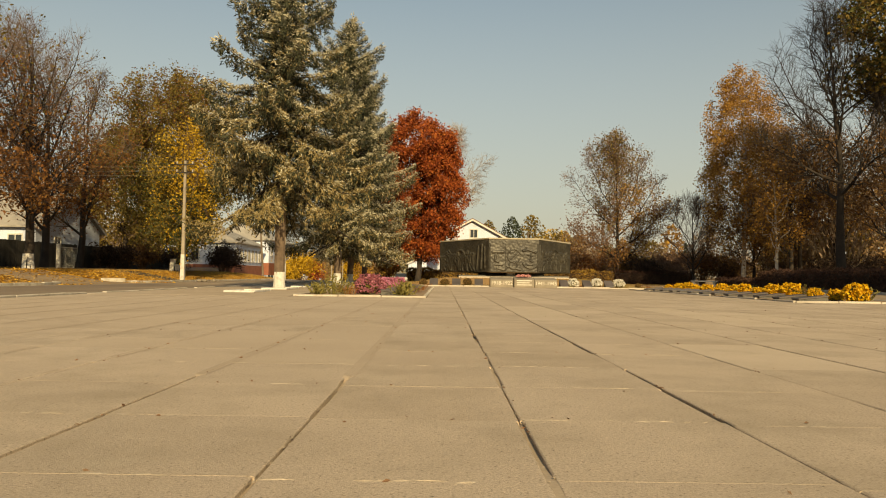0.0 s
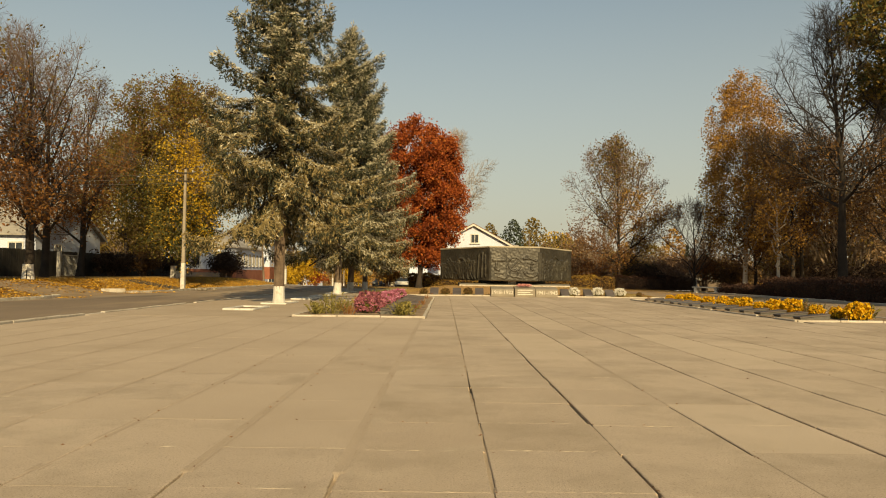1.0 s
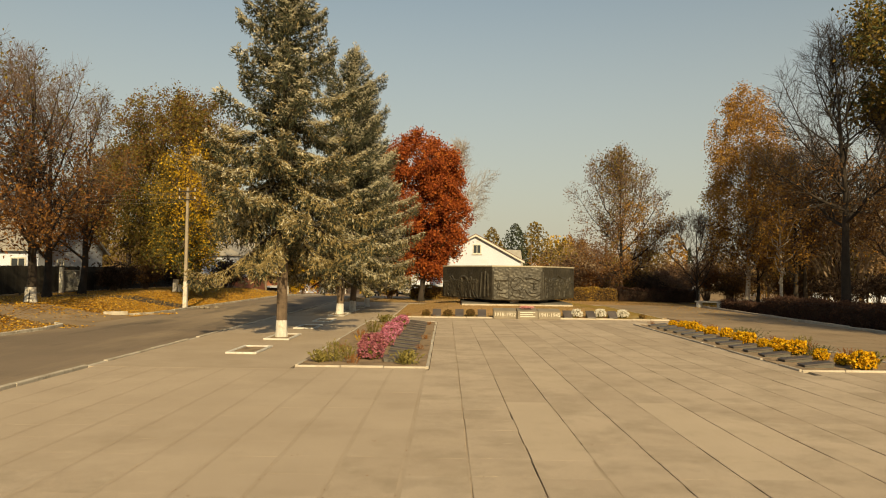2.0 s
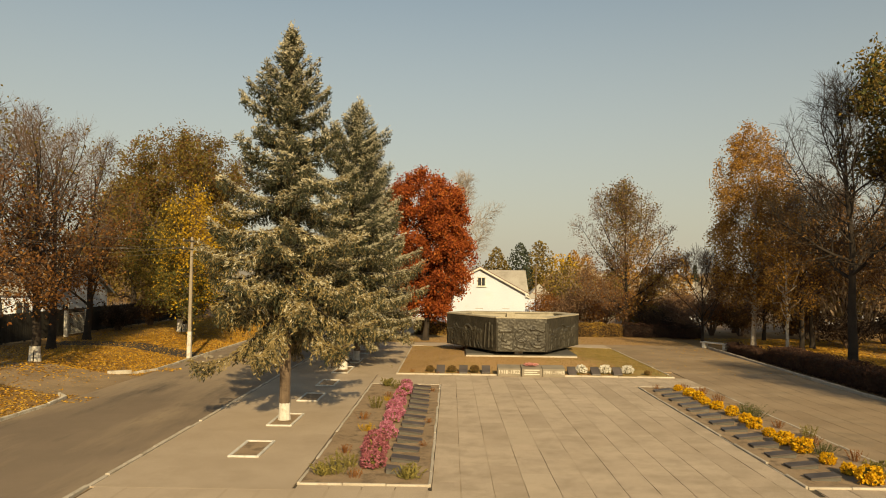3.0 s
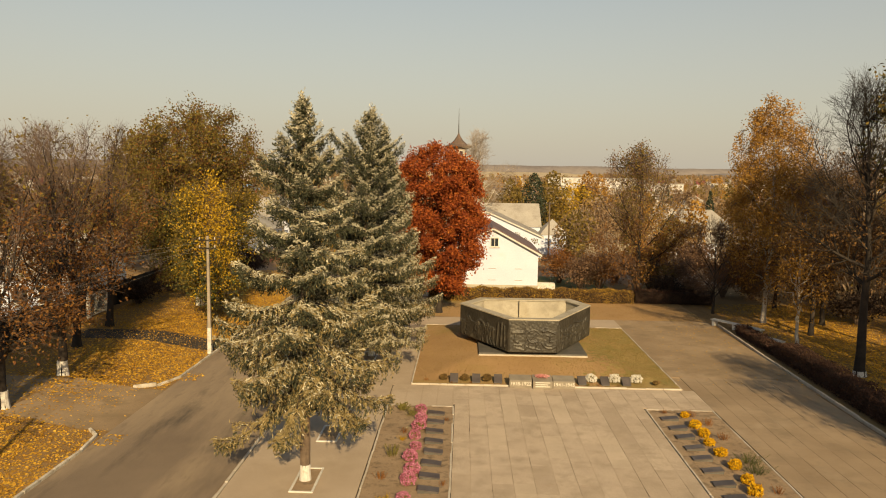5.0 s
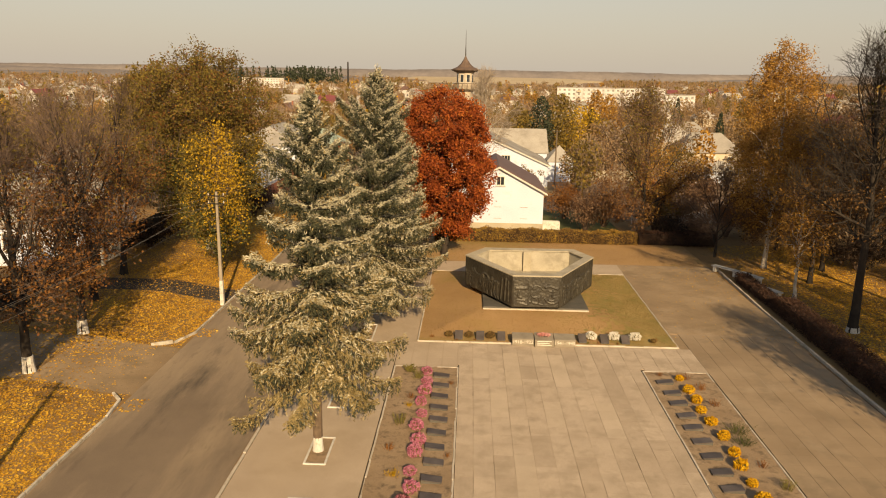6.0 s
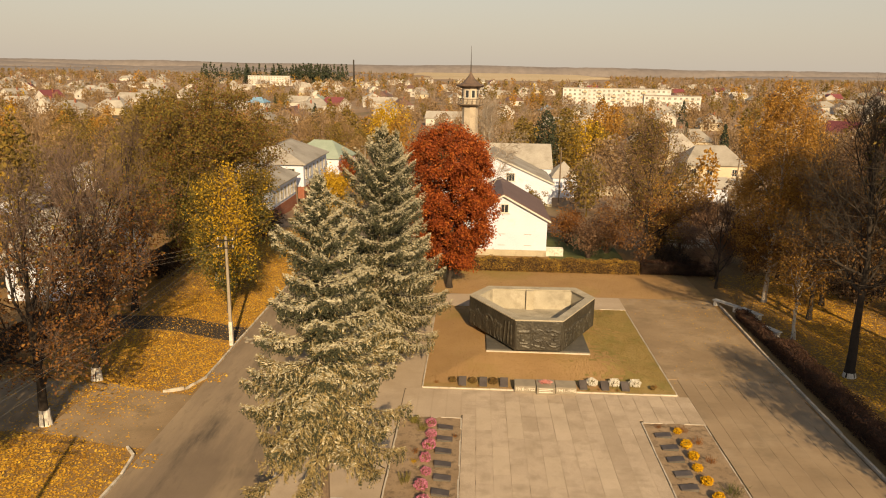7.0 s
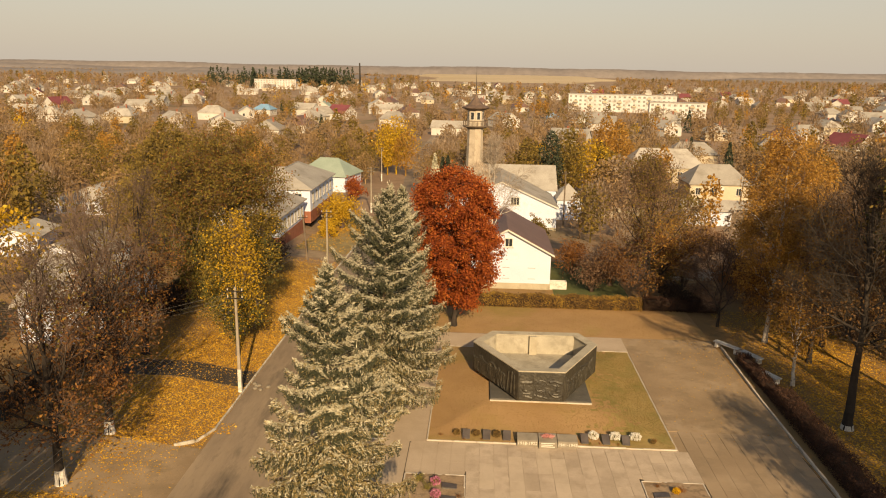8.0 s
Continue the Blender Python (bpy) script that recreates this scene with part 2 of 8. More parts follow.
M_BARK_PALE = surface("pale_bark", (0.42, 0.36, 0.29), (0.56, 0.5, 0.42), 1.5, 8, 0.9, bump=0.5, stain=((0.1, 0.08, 0.06), 5, 0.58, 0.66))
M_SPRUCE_BARK = surface("spruce_bark", (0.1, 0.07, 0.048), (0.19, 0.135, 0.092), 2.5, 18, 0.95, bump=0.9, bump_dist=0.02)
M_TWIG_PALE = surface("pale_twig_bark", (0.28, 0.225, 0.17), (0.38, 0.31, 0.24), 0.7, 10, 0.9, bump=0)
M_TWIG = surface("twig_bark", (0.098, 0.064, 0.048), (0.158, 0.106, 0.077), 0.7, 10, 0.9, bump=0)
M_POLE = surface("pole_concrete", (0.25, 0.21, 0.158), (0.33, 0.28, 0.215), 1.5, 25, 0.9, bump=0.3)
M_WOOD = surface("weathered_wood", (0.12, 0.088, 0.062), (0.2, 0.15, 0.105), 1.0, 20, 0.9, bump=0.5, vary=0.15)
M_FENCE = surface("dark_painted_board", (0.026, 0.024, 0.02), (0.045, 0.04, 0.032), 1.0, 20, 0.8, bump=0.3, vary=0.2)
M_STEEL = surface("dark_steel", (0.05, 0.045, 0.04), (0.08, 0.07, 0.06), 3, 30, 0.5, metal=0.8, bump=0.1)
M_WIRE = surface("weathered_aluminium_wire", (0.2, 0.18, 0.155), (0.28, 0.255, 0.22), 3, 30, 0.6, metal=0.2, bump=0)
M_PORCELAIN = surface("insulator_porcelain", (0.55, 0.5, 0.44), (0.65, 0.6, 0.52), 5, 30, 0.3, bump=0)
M_FIELD = surface("pale_stubble", (0.46, 0.345, 0.2), (0.54, 0.415, 0.255), 0.004, 0.3, 0.95, bump=0)
M_CARPAINT = surface("silver_car_paint", (0.4, 0.39, 0.37), (0.44, 0.43, 0.41), 1, 20, 0.3, metal=0.6, bump=0, spec=0.6)
M_TYRE = surface("tyre_rubber", (0.02, 0.02, 0.02), (0.03, 0.03, 0.03), 3, 30, 0.85, bump=0.1)


def glass_mat():
    m, _, _, p = node_mat("window_glass")
    p.inputs["Base Color"].default_value = (0.03, 0.035, 0.04, 1)
    p.inputs["Roughness"].default_value = 0.08
    p.inputs["Specular IOR Level"].default_value = 0.7
    return m


M_GLASS = glass_mat()
# far panes: the pale sky they mirror is put into the grey
M_SKYPANE = surface("sky_grey_panes", (0.16, 0.15, 0.14), (0.3, 0.28, 0.25), 0.4, 3, 0.3, bump=0, vary=0.35)
L_LIMETREE = foliage("fading_lime_leaves", [(0.0, (0.072, 0.052, 0.015)), (0.5, (0.17, 0.122, 0.028)), (1.0, (0.32, 0.23, 0.045))])
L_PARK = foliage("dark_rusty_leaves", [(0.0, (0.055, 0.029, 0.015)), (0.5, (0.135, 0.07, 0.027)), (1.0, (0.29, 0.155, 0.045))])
L_SPRUCE = foliage("blue_spruce_needles", [(0.0, (0.145, 0.138, 0.086)), (0.4, (0.35, 0.324, 0.223)), (0.7, (0.595, 0.543, 0.395)), (1.0, (0.77, 0.69, 0.525))], 0.6, 0.1, 2.6, 0.5)
L_SPRUCE_OLD = foliage("olive_brown_old_needles", [(0.0, (0.092, 0.068, 0.024)), (0.5, (0.258, 0.194, 0.083)), (1.0, (0.47, 0.365, 0.182))], 0.75, 0.08, 2.6, 0.4)
# dark copy of the needles, for the shaded undersides and inside of the crown
L_SPRUCE_SHADED = foliage("shaded_spruce_needles", [(0.0, (0.02, 0.024, 0.013)), (0.5, (0.05, 0.055, 0.031)), (1.0, (0.12, 0.112, 0.06))], 0.75, 0.05, 2.6, 0.3)
L_RED = foliage("red_oak_leaves", [(0.0, (0.085, 0.02, 0.01)), (0.4, (0.27, 0.058, 0.017)), (0.75, (0.46, 0.125, 0.027)), (1.0, (0.6, 0.24, 0.05))])
L_YELLOW = foliage("yellow_leaves", [(0.0, (0.22, 0.12, 0.012)), (0.5, (0.53, 0.325, 0.026)), (1.0, (0.74, 0.49, 0.058))])
L_OLIVE = foliage("olive_leaves", [(0.0, (0.085, 0.057, 0.018)), (0.5, (0.185, 0.13, 0.033)), (1.0, (0.36, 0.23, 0.045))])
L_RUST = foliage("rust_leaves", [(0.0, (0.13, 0.05, 0.018)), (0.5, (0.26, 0.105, 0.03)), (1.0, (0.42, 0.19, 0.05))])
L_BIRCH = foliage("birch_leaves", [(0.0, (0.18, 0.085, 0.018)), (0.5, (0.39, 0.2, 0.042)), (1.0, (0.56, 0.34, 0.08))])
L_DRAB = foliage("drab_leaves", [(0.0, (0.12, 0.068, 0.04)), (0.5, (0.22, 0.125, 0.07)), (1.0, (0.32, 0.2, 0.12))])
L_GREEN = foliage("dull_green_leaves", [(0.0, (0.045, 0.055, 0.018)), (0.5, (0.085, 0.095, 0.03)), (1.0, (0.19, 0.16, 0.045))])
L_HEDGE = foliage("hedge_leaves", [(0.0, (0.06, 0.038, 0.018)), (0.4, (0.17, 0.095, 0.035)), (0.7, (0.36, 0.22, 0.05)), (1.0, (0.6, 0.38, 0.06))])
L_CHEST = foliage("chestnut_leaves", [(0.0, (0.08, 0.032, 0.012)), (0.5, (0.18, 0.078, 0.025)), (1.0, (0.38, 0.195, 0.05))])
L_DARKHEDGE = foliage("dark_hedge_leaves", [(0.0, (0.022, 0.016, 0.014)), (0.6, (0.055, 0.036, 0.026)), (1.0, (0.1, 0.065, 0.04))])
L_LITTER = foliage("fallen_leaves", [(0.0, (0.26, 0.12, 0.02)), (0.45, (0.55, 0.29, 0.035)), (1.0, (0.78, 0.48, 0.07))], 0.8, 0.1)
L_GRASS = foliage("dry_grass", [(0.0, (0.16, 0.11, 0.035)), (0.5, (0.29, 0.185, 0.07)), (1.0, (0.38, 0.26, 0.11))], 0.8, 0.15)
L_GRASS_GREEN = foliage("olive_grass", [(0.0, (0.13, 0.1, 0.03)), (0.5, (0.24, 0.175, 0.055)), (1.0, (0.33, 0.235, 0.08))], 0.8, 0.15)
L_DARKMUM = foliage("withered_petals", [(0.0, (0.055, 0.032, 0.014)), (0.5, (0.13, 0.078, 0.028)), (1.0, (0.34, 0.21, 0.06))], 0.8, 0.15)
L_PARKHEDGE = foliage("brown_hedge_leaves", [(0.0, (0.03, 0.017, 0.013)), (0.6, (0.085, 0.043, 0.029)), (1.0, (0.16, 0.085, 0.05))])
L_PINK = foliage("pink_petals", [(0.0, (0.2, 0.05, 0.06)), (0.4, (0.42, 0.12, 0.19)), (1.0, (0.68, 0.32, 0.42))], 0.7, 0.2, 6.0, 0.7)
L_PINKFADE = foliage("fading_pink_petals", [(0.0, (0.14, 0.045, 0.04)), (0.4, (0.28, 0.08, 0.1)), (1.0, (0.5, 0.2, 0.24))], 0.7, 0.2, 6.0, 0.7)
L_GOLD = foliage("golden_petals", [(0.0, (0.3, 0.12, 0.008)), (0.4, (0.62, 0.33, 0.012)), (1.0, (0.82, 0.54, 0.04))], 0.7, 0.2, 6.0, 0.7)
L_WHITE = foliage("white_petals", [(0.0, (0.45, 0.4, 0.3)), (0.5, (0.78, 0.74, 0.66)), (1.0, (0.85, 0.82, 0.76))], 0.7, 0.2)
L_WREATH = foliage("red_wreath_petals", [(0.0, (0.42, 0.13, 0.11)), (0.5, (0.66, 0.3, 0.27)), (1.0, (0.78, 0.52, 0.46))], 0.7, 0.2)
L_STEM = foliage("flower_stems", [(0.0, (0.09, 0.08, 0.022)), (0.6, (0.21, 0.175, 0.048)), (1.0, (0.38, 0.295, 0.09))], 0.7, 0.2)


# ---- building blocks ----
def mesh_np(name, verts, faces, mats, face_mat=None, smooth=False):
    """A mesh from arrays: verts (n, 3), faces (m, 3 or 4)."""
    me = bpy.data.meshes.new(name)
    verts, faces = np.asarray(verts, np.float32), np.asarray(faces, np.int32)
    k = faces.shape[1]
    me.vertices.add(len(verts)), me.loops.add(faces.size), me.polygons.add(len(faces))
    me.vertices.foreach_set("co", verts.ravel())
    me.loops.foreach_set("vertex_index", faces.ravel())
    me.polygons.foreach_set("loop_start", np.arange(0, faces.size, k, dtype=np.int32))
    if face_mat is not None:
        me.polygons.foreach_set("material_index", np.asarray(face_mat, np.int32))
    me.polygons.foreach_set("use_smooth", np.full(len(faces), smooth))
    for m in mats if isinstance(mats, (list, tuple)) else [mats]:
        me.materials.append(m)
    me.update(calc_edges=True)
    return me


def bm_mesh(name, bm, material):
    me = bpy.data.meshes.new(name)
    bmesh.ops.recalc_face_normals(bm, faces=bm.faces)
    bm.to_mesh(me)
    bm.free()
    me.materials.append(material)
    return me


def part(name, data, material, parent, label="", at=(0, 0, 0), rz=0.0):
    """One mesh under a thing or part; data: a bmesh or a mesh."""
    me = data if isinstance(data, bpy.types.Mesh) else bm_mesh(name, data, material)
    ob = new(name, me)
    ob.parent = parent
    ob.matrix_basis = pose(*at, 0, 0, rz)
    return tagged(ob, label) if label else ob


def thing(name, at, label, category, group="", rz=0.0, kind=""):
    return_ob = new(name)
    return_ob.empty_display_size = 0.3
    return_ob.matrix_basis = pose(*at, 0, 0, rz)
    return tagged(return_ob, label, category, group, kind)


def solid(name, data, material, label, category, at=(0, 0, 0), group="", kind="", rz=0.0):
    me = data if isinstance(data, bpy.types.Mesh) else bm_mesh(name, data, material)
    ob = new(name, me)
    ob.matrix_basis = pose(*at, 0, 0, rz)
    return tagged(ob, label, category, group, kind)


def box(bm, x0, y0, z0, x1, y1, z1, bevel=0.0):
    vs = [bm.verts.new(c) for c in ((x0, y0, z0), (x1, y0, z0), (x1, y1, z0), (x0, y1, z0), (x0, y0, z1), (x1, y0, z1), (x1, y1, z1), (x0, y1, z1))]
    fs = [bm.faces.new([vs[i] for i in f]) for f in ((3, 2, 1, 0), (4, 5, 6, 7), (0, 1, 5, 4), (1, 2, 6, 5), (2, 3, 7, 6), (3, 0, 4, 7))]
    if bevel:
        es = {e for f in fs for e in f.edges}
        bmesh.ops.bevel(bm, geom=list(es), offset=bevel, segments=1, affect="EDGES")
    return bm


def boxes(*list_of, bevel=0.0):
    bm = bmesh.new()
    for b in list_of:
        box(bm, *b, bevel=bevel)
    return bm


def lathe(profile, sides=12, bm=None, at=(0, 0)):
    """A turned solid: profile of (radius, z) from bottom to top."""
    bm = bm or bmesh.new()
    rings = []
    for r, z in profile:
        rings.append([bm.verts.new((at[0] + r * math.cos(2 * math.pi * i / sides), at[1] + r * math.sin(2 * math.pi * i / sides), z)) for i in range(sides)])
    for a, b in zip(rings, rings[1:]):
        for i in range(sides):
            bm.faces.new((a[i], a[(i + 1) % sides], b[(i + 1) % sides], b[i]))
    bm.faces.new(rings[0][::-1]), bm.faces.new(rings[-1])
    return bm


def prism(outline, z0, z1, bm=None):
    bm = bm or bmesh.new()
    lo, hi = [bm.verts.new((x, y, z0)) for x, y in outline], [bm.verts.new((x, y, z1)) for x, y in outline]
    bm.faces.new(lo[::-1]), bm.faces.new(hi)
    for i in range(len(outline)):
        j = (i + 1) % len(outline)
        bm.faces.new((lo[i], lo[j], hi[j], hi[i]))
    return bm


def tubes(segs, sides=5):
    """Tapered tubes for rows of (x0, y0, z0, x1, y1, z1, r0, r1)."""
    s = np.asarray(segs, float)
    a, b, r0, r1 = s[:, :3], s[:, 3:6], s[:, 6], s[:, 7]
    d = b - a
    d /= np.maximum(np.linalg.norm(d, axis=1, keepdims=True), 1e-9)
    ref = np.where(np.abs(d[:, 2:3]) < 0.9, [[0, 0, 1.0]], [[1.0, 0, 0]])
    u = np.cross(d, ref)
    u /= np.linalg.norm(u, axis=1, keepdims=True)
    v = np.cross(d, u)
    ang = np.arange(sides) * 2 * np.pi / sides
    ring = np.cos(ang)[None, :, None] * u[:, None] + np.sin(ang)[None, :, None] * v[:, None]
    verts = np.stack([a[:, None] + ring * r0[:, None, None], b[:, None] + ring * r1[:, None, None]], 1).reshape(-1, 3)
    i = np.arange(sides)
    f = np.stack([i, (i + 1) % sides, sides + (i + 1) % sides, sides + i], 1)
    faces = (np.arange(len(s))[:, None, None] * 2 * sides + f[None]).reshape(-1, 4)
    return verts, faces


def kites(rng, centres, size, narrow=0.4, lean=None, spread=0.35):
    """One kite-shaped leaf at every centre; lean: main directions of the leaves, or None for any."""
    c = np.asarray(centres, float)
    k = len(c)
    u = rng.normal(size=(k, 3))
    u /= np.linalg.norm(u, axis=1, keepdims=True)
    if lean is not None:
        u = np.asarray(lean, float) + u * spread
        u /= np.linalg.norm(u, axis=1, keepdims=True)
    w = rng.normal(size=(k, 3))
    v = np.cross(u, w)
    v /= np.linalg.norm(v, axis=1, keepdims=True)
    s = (np.asarray(size) * rng.uniform(0.65, 1.3, k))[:, None]
    nrm = np.cross(u, v) * s * 0.12
    verts = np.stack([c - u * s / 2, c + v * s * narrow / 2 + nrm, c + u * s / 2, c - v * s * narrow / 2 + nrm], 1).reshape(-1, 3)
    faces = np.arange(4 * k).reshape(-1, 4)
    return verts, faces


def join_np(*groups):
    vs, fs, n = [], [], 0
    for v, f in groups:
        vs.append(v), fs.append(np.asarray(f) + n)
        n += len(v)
    return np.concatenate(vs), np.concatenate(fs)


def loft(path, radii, sides=10):
    """One continuous tube along a path, closed at both ends."""
    path, k = np.asarray(path, float), len(path)
    ang = np.arange(sides) * 2 * np.pi / sides
    rings = []
    for i in range(k):
        d = path[min(i + 1, k - 1)] - path[max(i - 1, 0)]
        d = d / max(1e-9, np.linalg.norm(d))
        u = np.cross(d, [0.0, 1, 0.05])
        u /= np.linalg.norm(u)
        v = np.cross(d, u)
        wob = 1 + 0.07 * np.sin(3 * ang + i * 0.7) + 0.05 * np.sin(5 * ang - i)
        rings.append(path[i] + radii[i] * wob[:, None] * (np.cos(ang)[:, None] * u + np.sin(ang)[:, None] * v))
    verts = np.concatenate(rings + [path[:1], path[-1:]])
    i = np.arange(sides)
    faces = [np.stack([r * sides + i, r * sides + (i + 1) % sides, (r + 1) * sides + (i + 1) % sides, (r + 1) * sides + i], 1) for r in range(k - 1)]
    a, b = np.full(sides // 2, k * sides), np.full(sides // 2, k * sides + 1)
    j = np.arange(0, sides, 2)
    faces.append(np.stack([a, (j + 2) % sides, (j + 1) % sides, j], 1))
    faces.append(np.stack([b, (k - 1) * sides + j, (k - 1) * sides + (j + 1) % sides, (k - 1) * sides + (j + 2) % sides], 1))
    return verts, np.concatenate(faces)


# ---- ground ----
def smooth(t):
    t = np.clip(t, 0, 1)
    return t * t * (3 - 2 * t)


def height(x, y):
    """The lie of the land: a bank beyond the road, a fall towards the town."""
    bank = 0.66 * smooth((-15.9 - x) / 5.4) * (1 - smooth((y - 75) / 30))
    fall = -1.1 * smooth((y - 66) / 45) - 2.2 * smooth((y - 105) / 90)
    yard = 0.95 * smooth((-23.5 - x) / 1.4) * smooth((y - 76) / 6) * (1 - smooth((y - 114) / 14))
    return bank + fall + yard


def grid_sheet(name, xs, ys, lift, mats, choose=None, rough=0.0, rng=None):
    X, Y = np.meshgrid(np.asarray(xs, float), np.asarray(ys, float))
    Z = height(X, Y) + lift
    if rough:
        Z = Z + rng.normal(size=Z.shape) * rough
    nx, ny = len(xs), len(ys)
    i = (np.arange(ny - 1)[:, None] * nx + np.arange(nx - 1)[None]).ravel()
    faces = np.stack([i, i + 1, i + nx + 1, i + nx], 1)
    fm = None
    if choose is not None:
        cx = (X[:-1, :-1] + X[1:, 1:]).ravel() / 2
        cy = (Y[:-1, :-1] + Y[1:, 1:]).ravel() / 2
        fm = choose(cx, cy)
    return mesh_np(name, np.stack([X, Y, Z], -1).reshape(-1, 3), faces, mats, fm, smooth=True)


xs_near = np.arange(-66, 67, 1.5)
spread = np.array([75, 90, 110, 140, 180, 240, 320, 450, 650, 900, 1300, 1900, 2600, 3600])
gx = np.concatenate([-spread[::-1], xs_near, spread])
gy = np.concatenate([[-600, -300, -150, -80, -50], np.arange(-36, 130, 1.5), [140, 155, 175, 200, 230, 270, 320, 400, 500, 650, 850, 1100, 1500, 2000, 2700, 3600, 4600]])
near_zone = lambda x, y: np.where((np.abs(x) < 62) & (y < 78) & (y > -60), 0, 1)
solid("ground", grid_sheet("ground", gx, gy, -0.06, [M_EARTH, M_TOWN], near_zone), None,
      "brown autumn earth and dry grass reaching the horizon", "ground", kind="structure")

# road, side street and kerbs
def road_mid(y):
    return -12.3 - 5.0 * smooth((y - 112) / 95)


def ribbon(name, mid, half, ys, lift):
    rows, faces = [], []
    for y in ys:
        for k in range(9):
            half_y = half * (1 - 0.34 * float(smooth((y - 98) / 22)))
            x = mid(y) - half_y + 2 * half_y * k / 8
            rows.append((x, y, float(height(np.float64(x), np.float64(y))) * (0 if x > -15.9 and y < 66 else 1) + lift + 0.03 * (1 - ((k - 4) / 4) ** 2)))
    for j in range(len(ys) - 1):
        for k in range(8):
            a = j * 9 + k
            faces.append((a, a + 1, a + 10, a + 9))
    return mesh_np(name, rows, faces, M_ROAD, smooth=True)


solid("road", ribbon("road", road_mid, 3.38, list(np.arange(-60, 150, 3)) + [160, 180, 210, 250, 300], -0.035), None,
      "worn grey-brown asphalt village street", "road", kind="structure")
side_xs, side_ys = np.linspace(-62, -15.62, 32), np.linspace(31.0, 37.0, 7)
solid("side_street", grid_sheet("side_street", side_xs, side_ys, -0.04, [M_PAD_OLD]), None, "dusty asphalt side street joining the road", "road", kind="structure")

solid("verge_strip", grid_sheet("verge_strip", np.linspace(-25.5, -15.95, 12), np.linspace(45.5, 48.1, 5), -0.042, [M_DARKSTRIP]), None, "dark strip crossing the verge, strewn with leaves", "path", kind="structure")

solid("verge_lawn", grid_sheet("verge_lawn", np.linspace(-23.6, -15.95, 10), np.linspace(84.4, 112, 22), -0.03, [M_DRYGRASS]), None, "olive dry grass before the white houses", "grass", kind="structure")
solid("cross_path", grid_sheet("cross_path", np.linspace(-21.5, -15.95, 8), np.linspace(80.6, 84.0, 6), -0.02, [M_PAD_OLD]), None, "dusty pale path crossing the verge", "path", kind="structure")


def kerb_run(name, points, width, high, material, label, length=1.0, lift=0.0):
    """Kerb stones one after another along a line of points; each a piece of its own."""
    run = thing(name, (0, 0, 0), label, "kerb", kind="structure")
    rng = random.Random(len(points) * 7 + int(width * 100))
    shared = {}
    for (x0, y0), (x1, y1) in zip(points, points[1:]):
        d = math.hypot(x1 - x0, y1 - y0)
        k = max(1, round(d / length))
        step = d / k
        key = round(step, 2)
        if key not in shared:
            shared[key] = bm_mesh("kerb_stone", box(bmesh.new(), 0.006, -width / 2, -0.12, step - 0.006, width / 2, high, bevel=0.014), material)
        a = math.atan2(y1 - y0, x1 - x0)
        for i in range(k):
            px, py = x0 + math.cos(a) * i * step, y0 + math.sin(a) * i * step
            z = float(height(np.float64(px), np.float64(py))) if px < -16.5 or py > 66 else 0
            st = new("kerb_stone", shared[key])
            st.parent = run
            st.matrix_basis = pose(px, py, z + lift + rng.uniform(-0.012, 0.004) - (0.03 if rng.random() < 0.08 else 0), 0, rng.uniform(-0.5, 0.5), math.degrees(a) + rng.uniform(-0.9, 0.9))
    return run


kerb_run("road_kerb", [(-8.82, -30), (-8.82, 62)], 0.12, 0.035, M_KERB, "low pale concrete kerb between road and square")
kerb_run("verge_kerb", [(-15.78, -30), (-15.72, 28.6), (-15.95, 30.3), (-16.6, 31.0)], 0.12, 0.09, M_KERB_LIME, "whitewashed kerb round the leafy verge")
kerb_run("verge_kerb", [(-17.4, 37.0), (-16.4, 37.6), (-15.8, 39.3), (-15.75, 62), (-15.8, 95)], 0.12, 0.09, M_KERB_LIME, "whitewashed kerb along the leafy verge")
solid("green_lawn", grid_sheet("green_lawn", np.linspace(7.6, 15, 12), np.linspace(66.4, 84, 20), -0.02, [M_GREENGRASS]), None, "patch of green grass beside the white house", "grass", kind="structure")
solid("parking_strip", grid_sheet("parking_strip", np.linspace(-9.2, -2.6, 8), np.linspace(67, 97, 20), -0.015, [M_ROAD]), None, "dusty asphalt parking strip beside the road", "road", kind="structure")
kerb_run("park_kerb", [(19.2, 6), (19.3, 34), (19.5, 46), (19.95, 57.9)], 0.13, 0.11, M_KERB, "pale kerb between square and park hedge")

# base of the square: bed under the slabs, then the apron round the lawn
solid("slab_bed", boxes((-8.7, -30, -0.3, 19.15, 38.9, -0.03)), M_JOINT, "dark soil in the joints under the paving", "pavement", kind="structure")
for b in ((-8.72, 17.95, -0.3, -3.82, 38.9, 0.0014), (-8.72, 38.9, -0.3, -2.92, 57.6, -0.004), (12.05, 41.45, -0.3, 19.38, 57.6, 0.004), (-2.92, 54.5, -0.3, 12.05, 57.6, 0.001),
          (-2.92, 38.905, -0.3, 12.05, 54.5, -0.02), (12.05, 38.905, -0.3, 19.3, 41.6, -0.03)):
    solid("apron", boxes(b), M_PAD_OLD if b[0] > 12 else M_PAD, "smooth sandy asphalt apron round the memorial", "pavement", kind="structure")
rng0 = np.random.default_rng(5)
strip = grid_sheet("grass_strip", np.linspace(-8.7, 19.4, 40), np.linspace(57.6, 66.5, 14), 0.015, [M_LAWN], None, 0.012, rng0)
solid("grass_strip", strip, None, "dry brown grass strip before the hedge", "grass", kind="structure")

# lawn: a low mound inside its kerb
LX0, LX1, LY0, LY1 = -2.8, 11.95, 39.05, 54.4


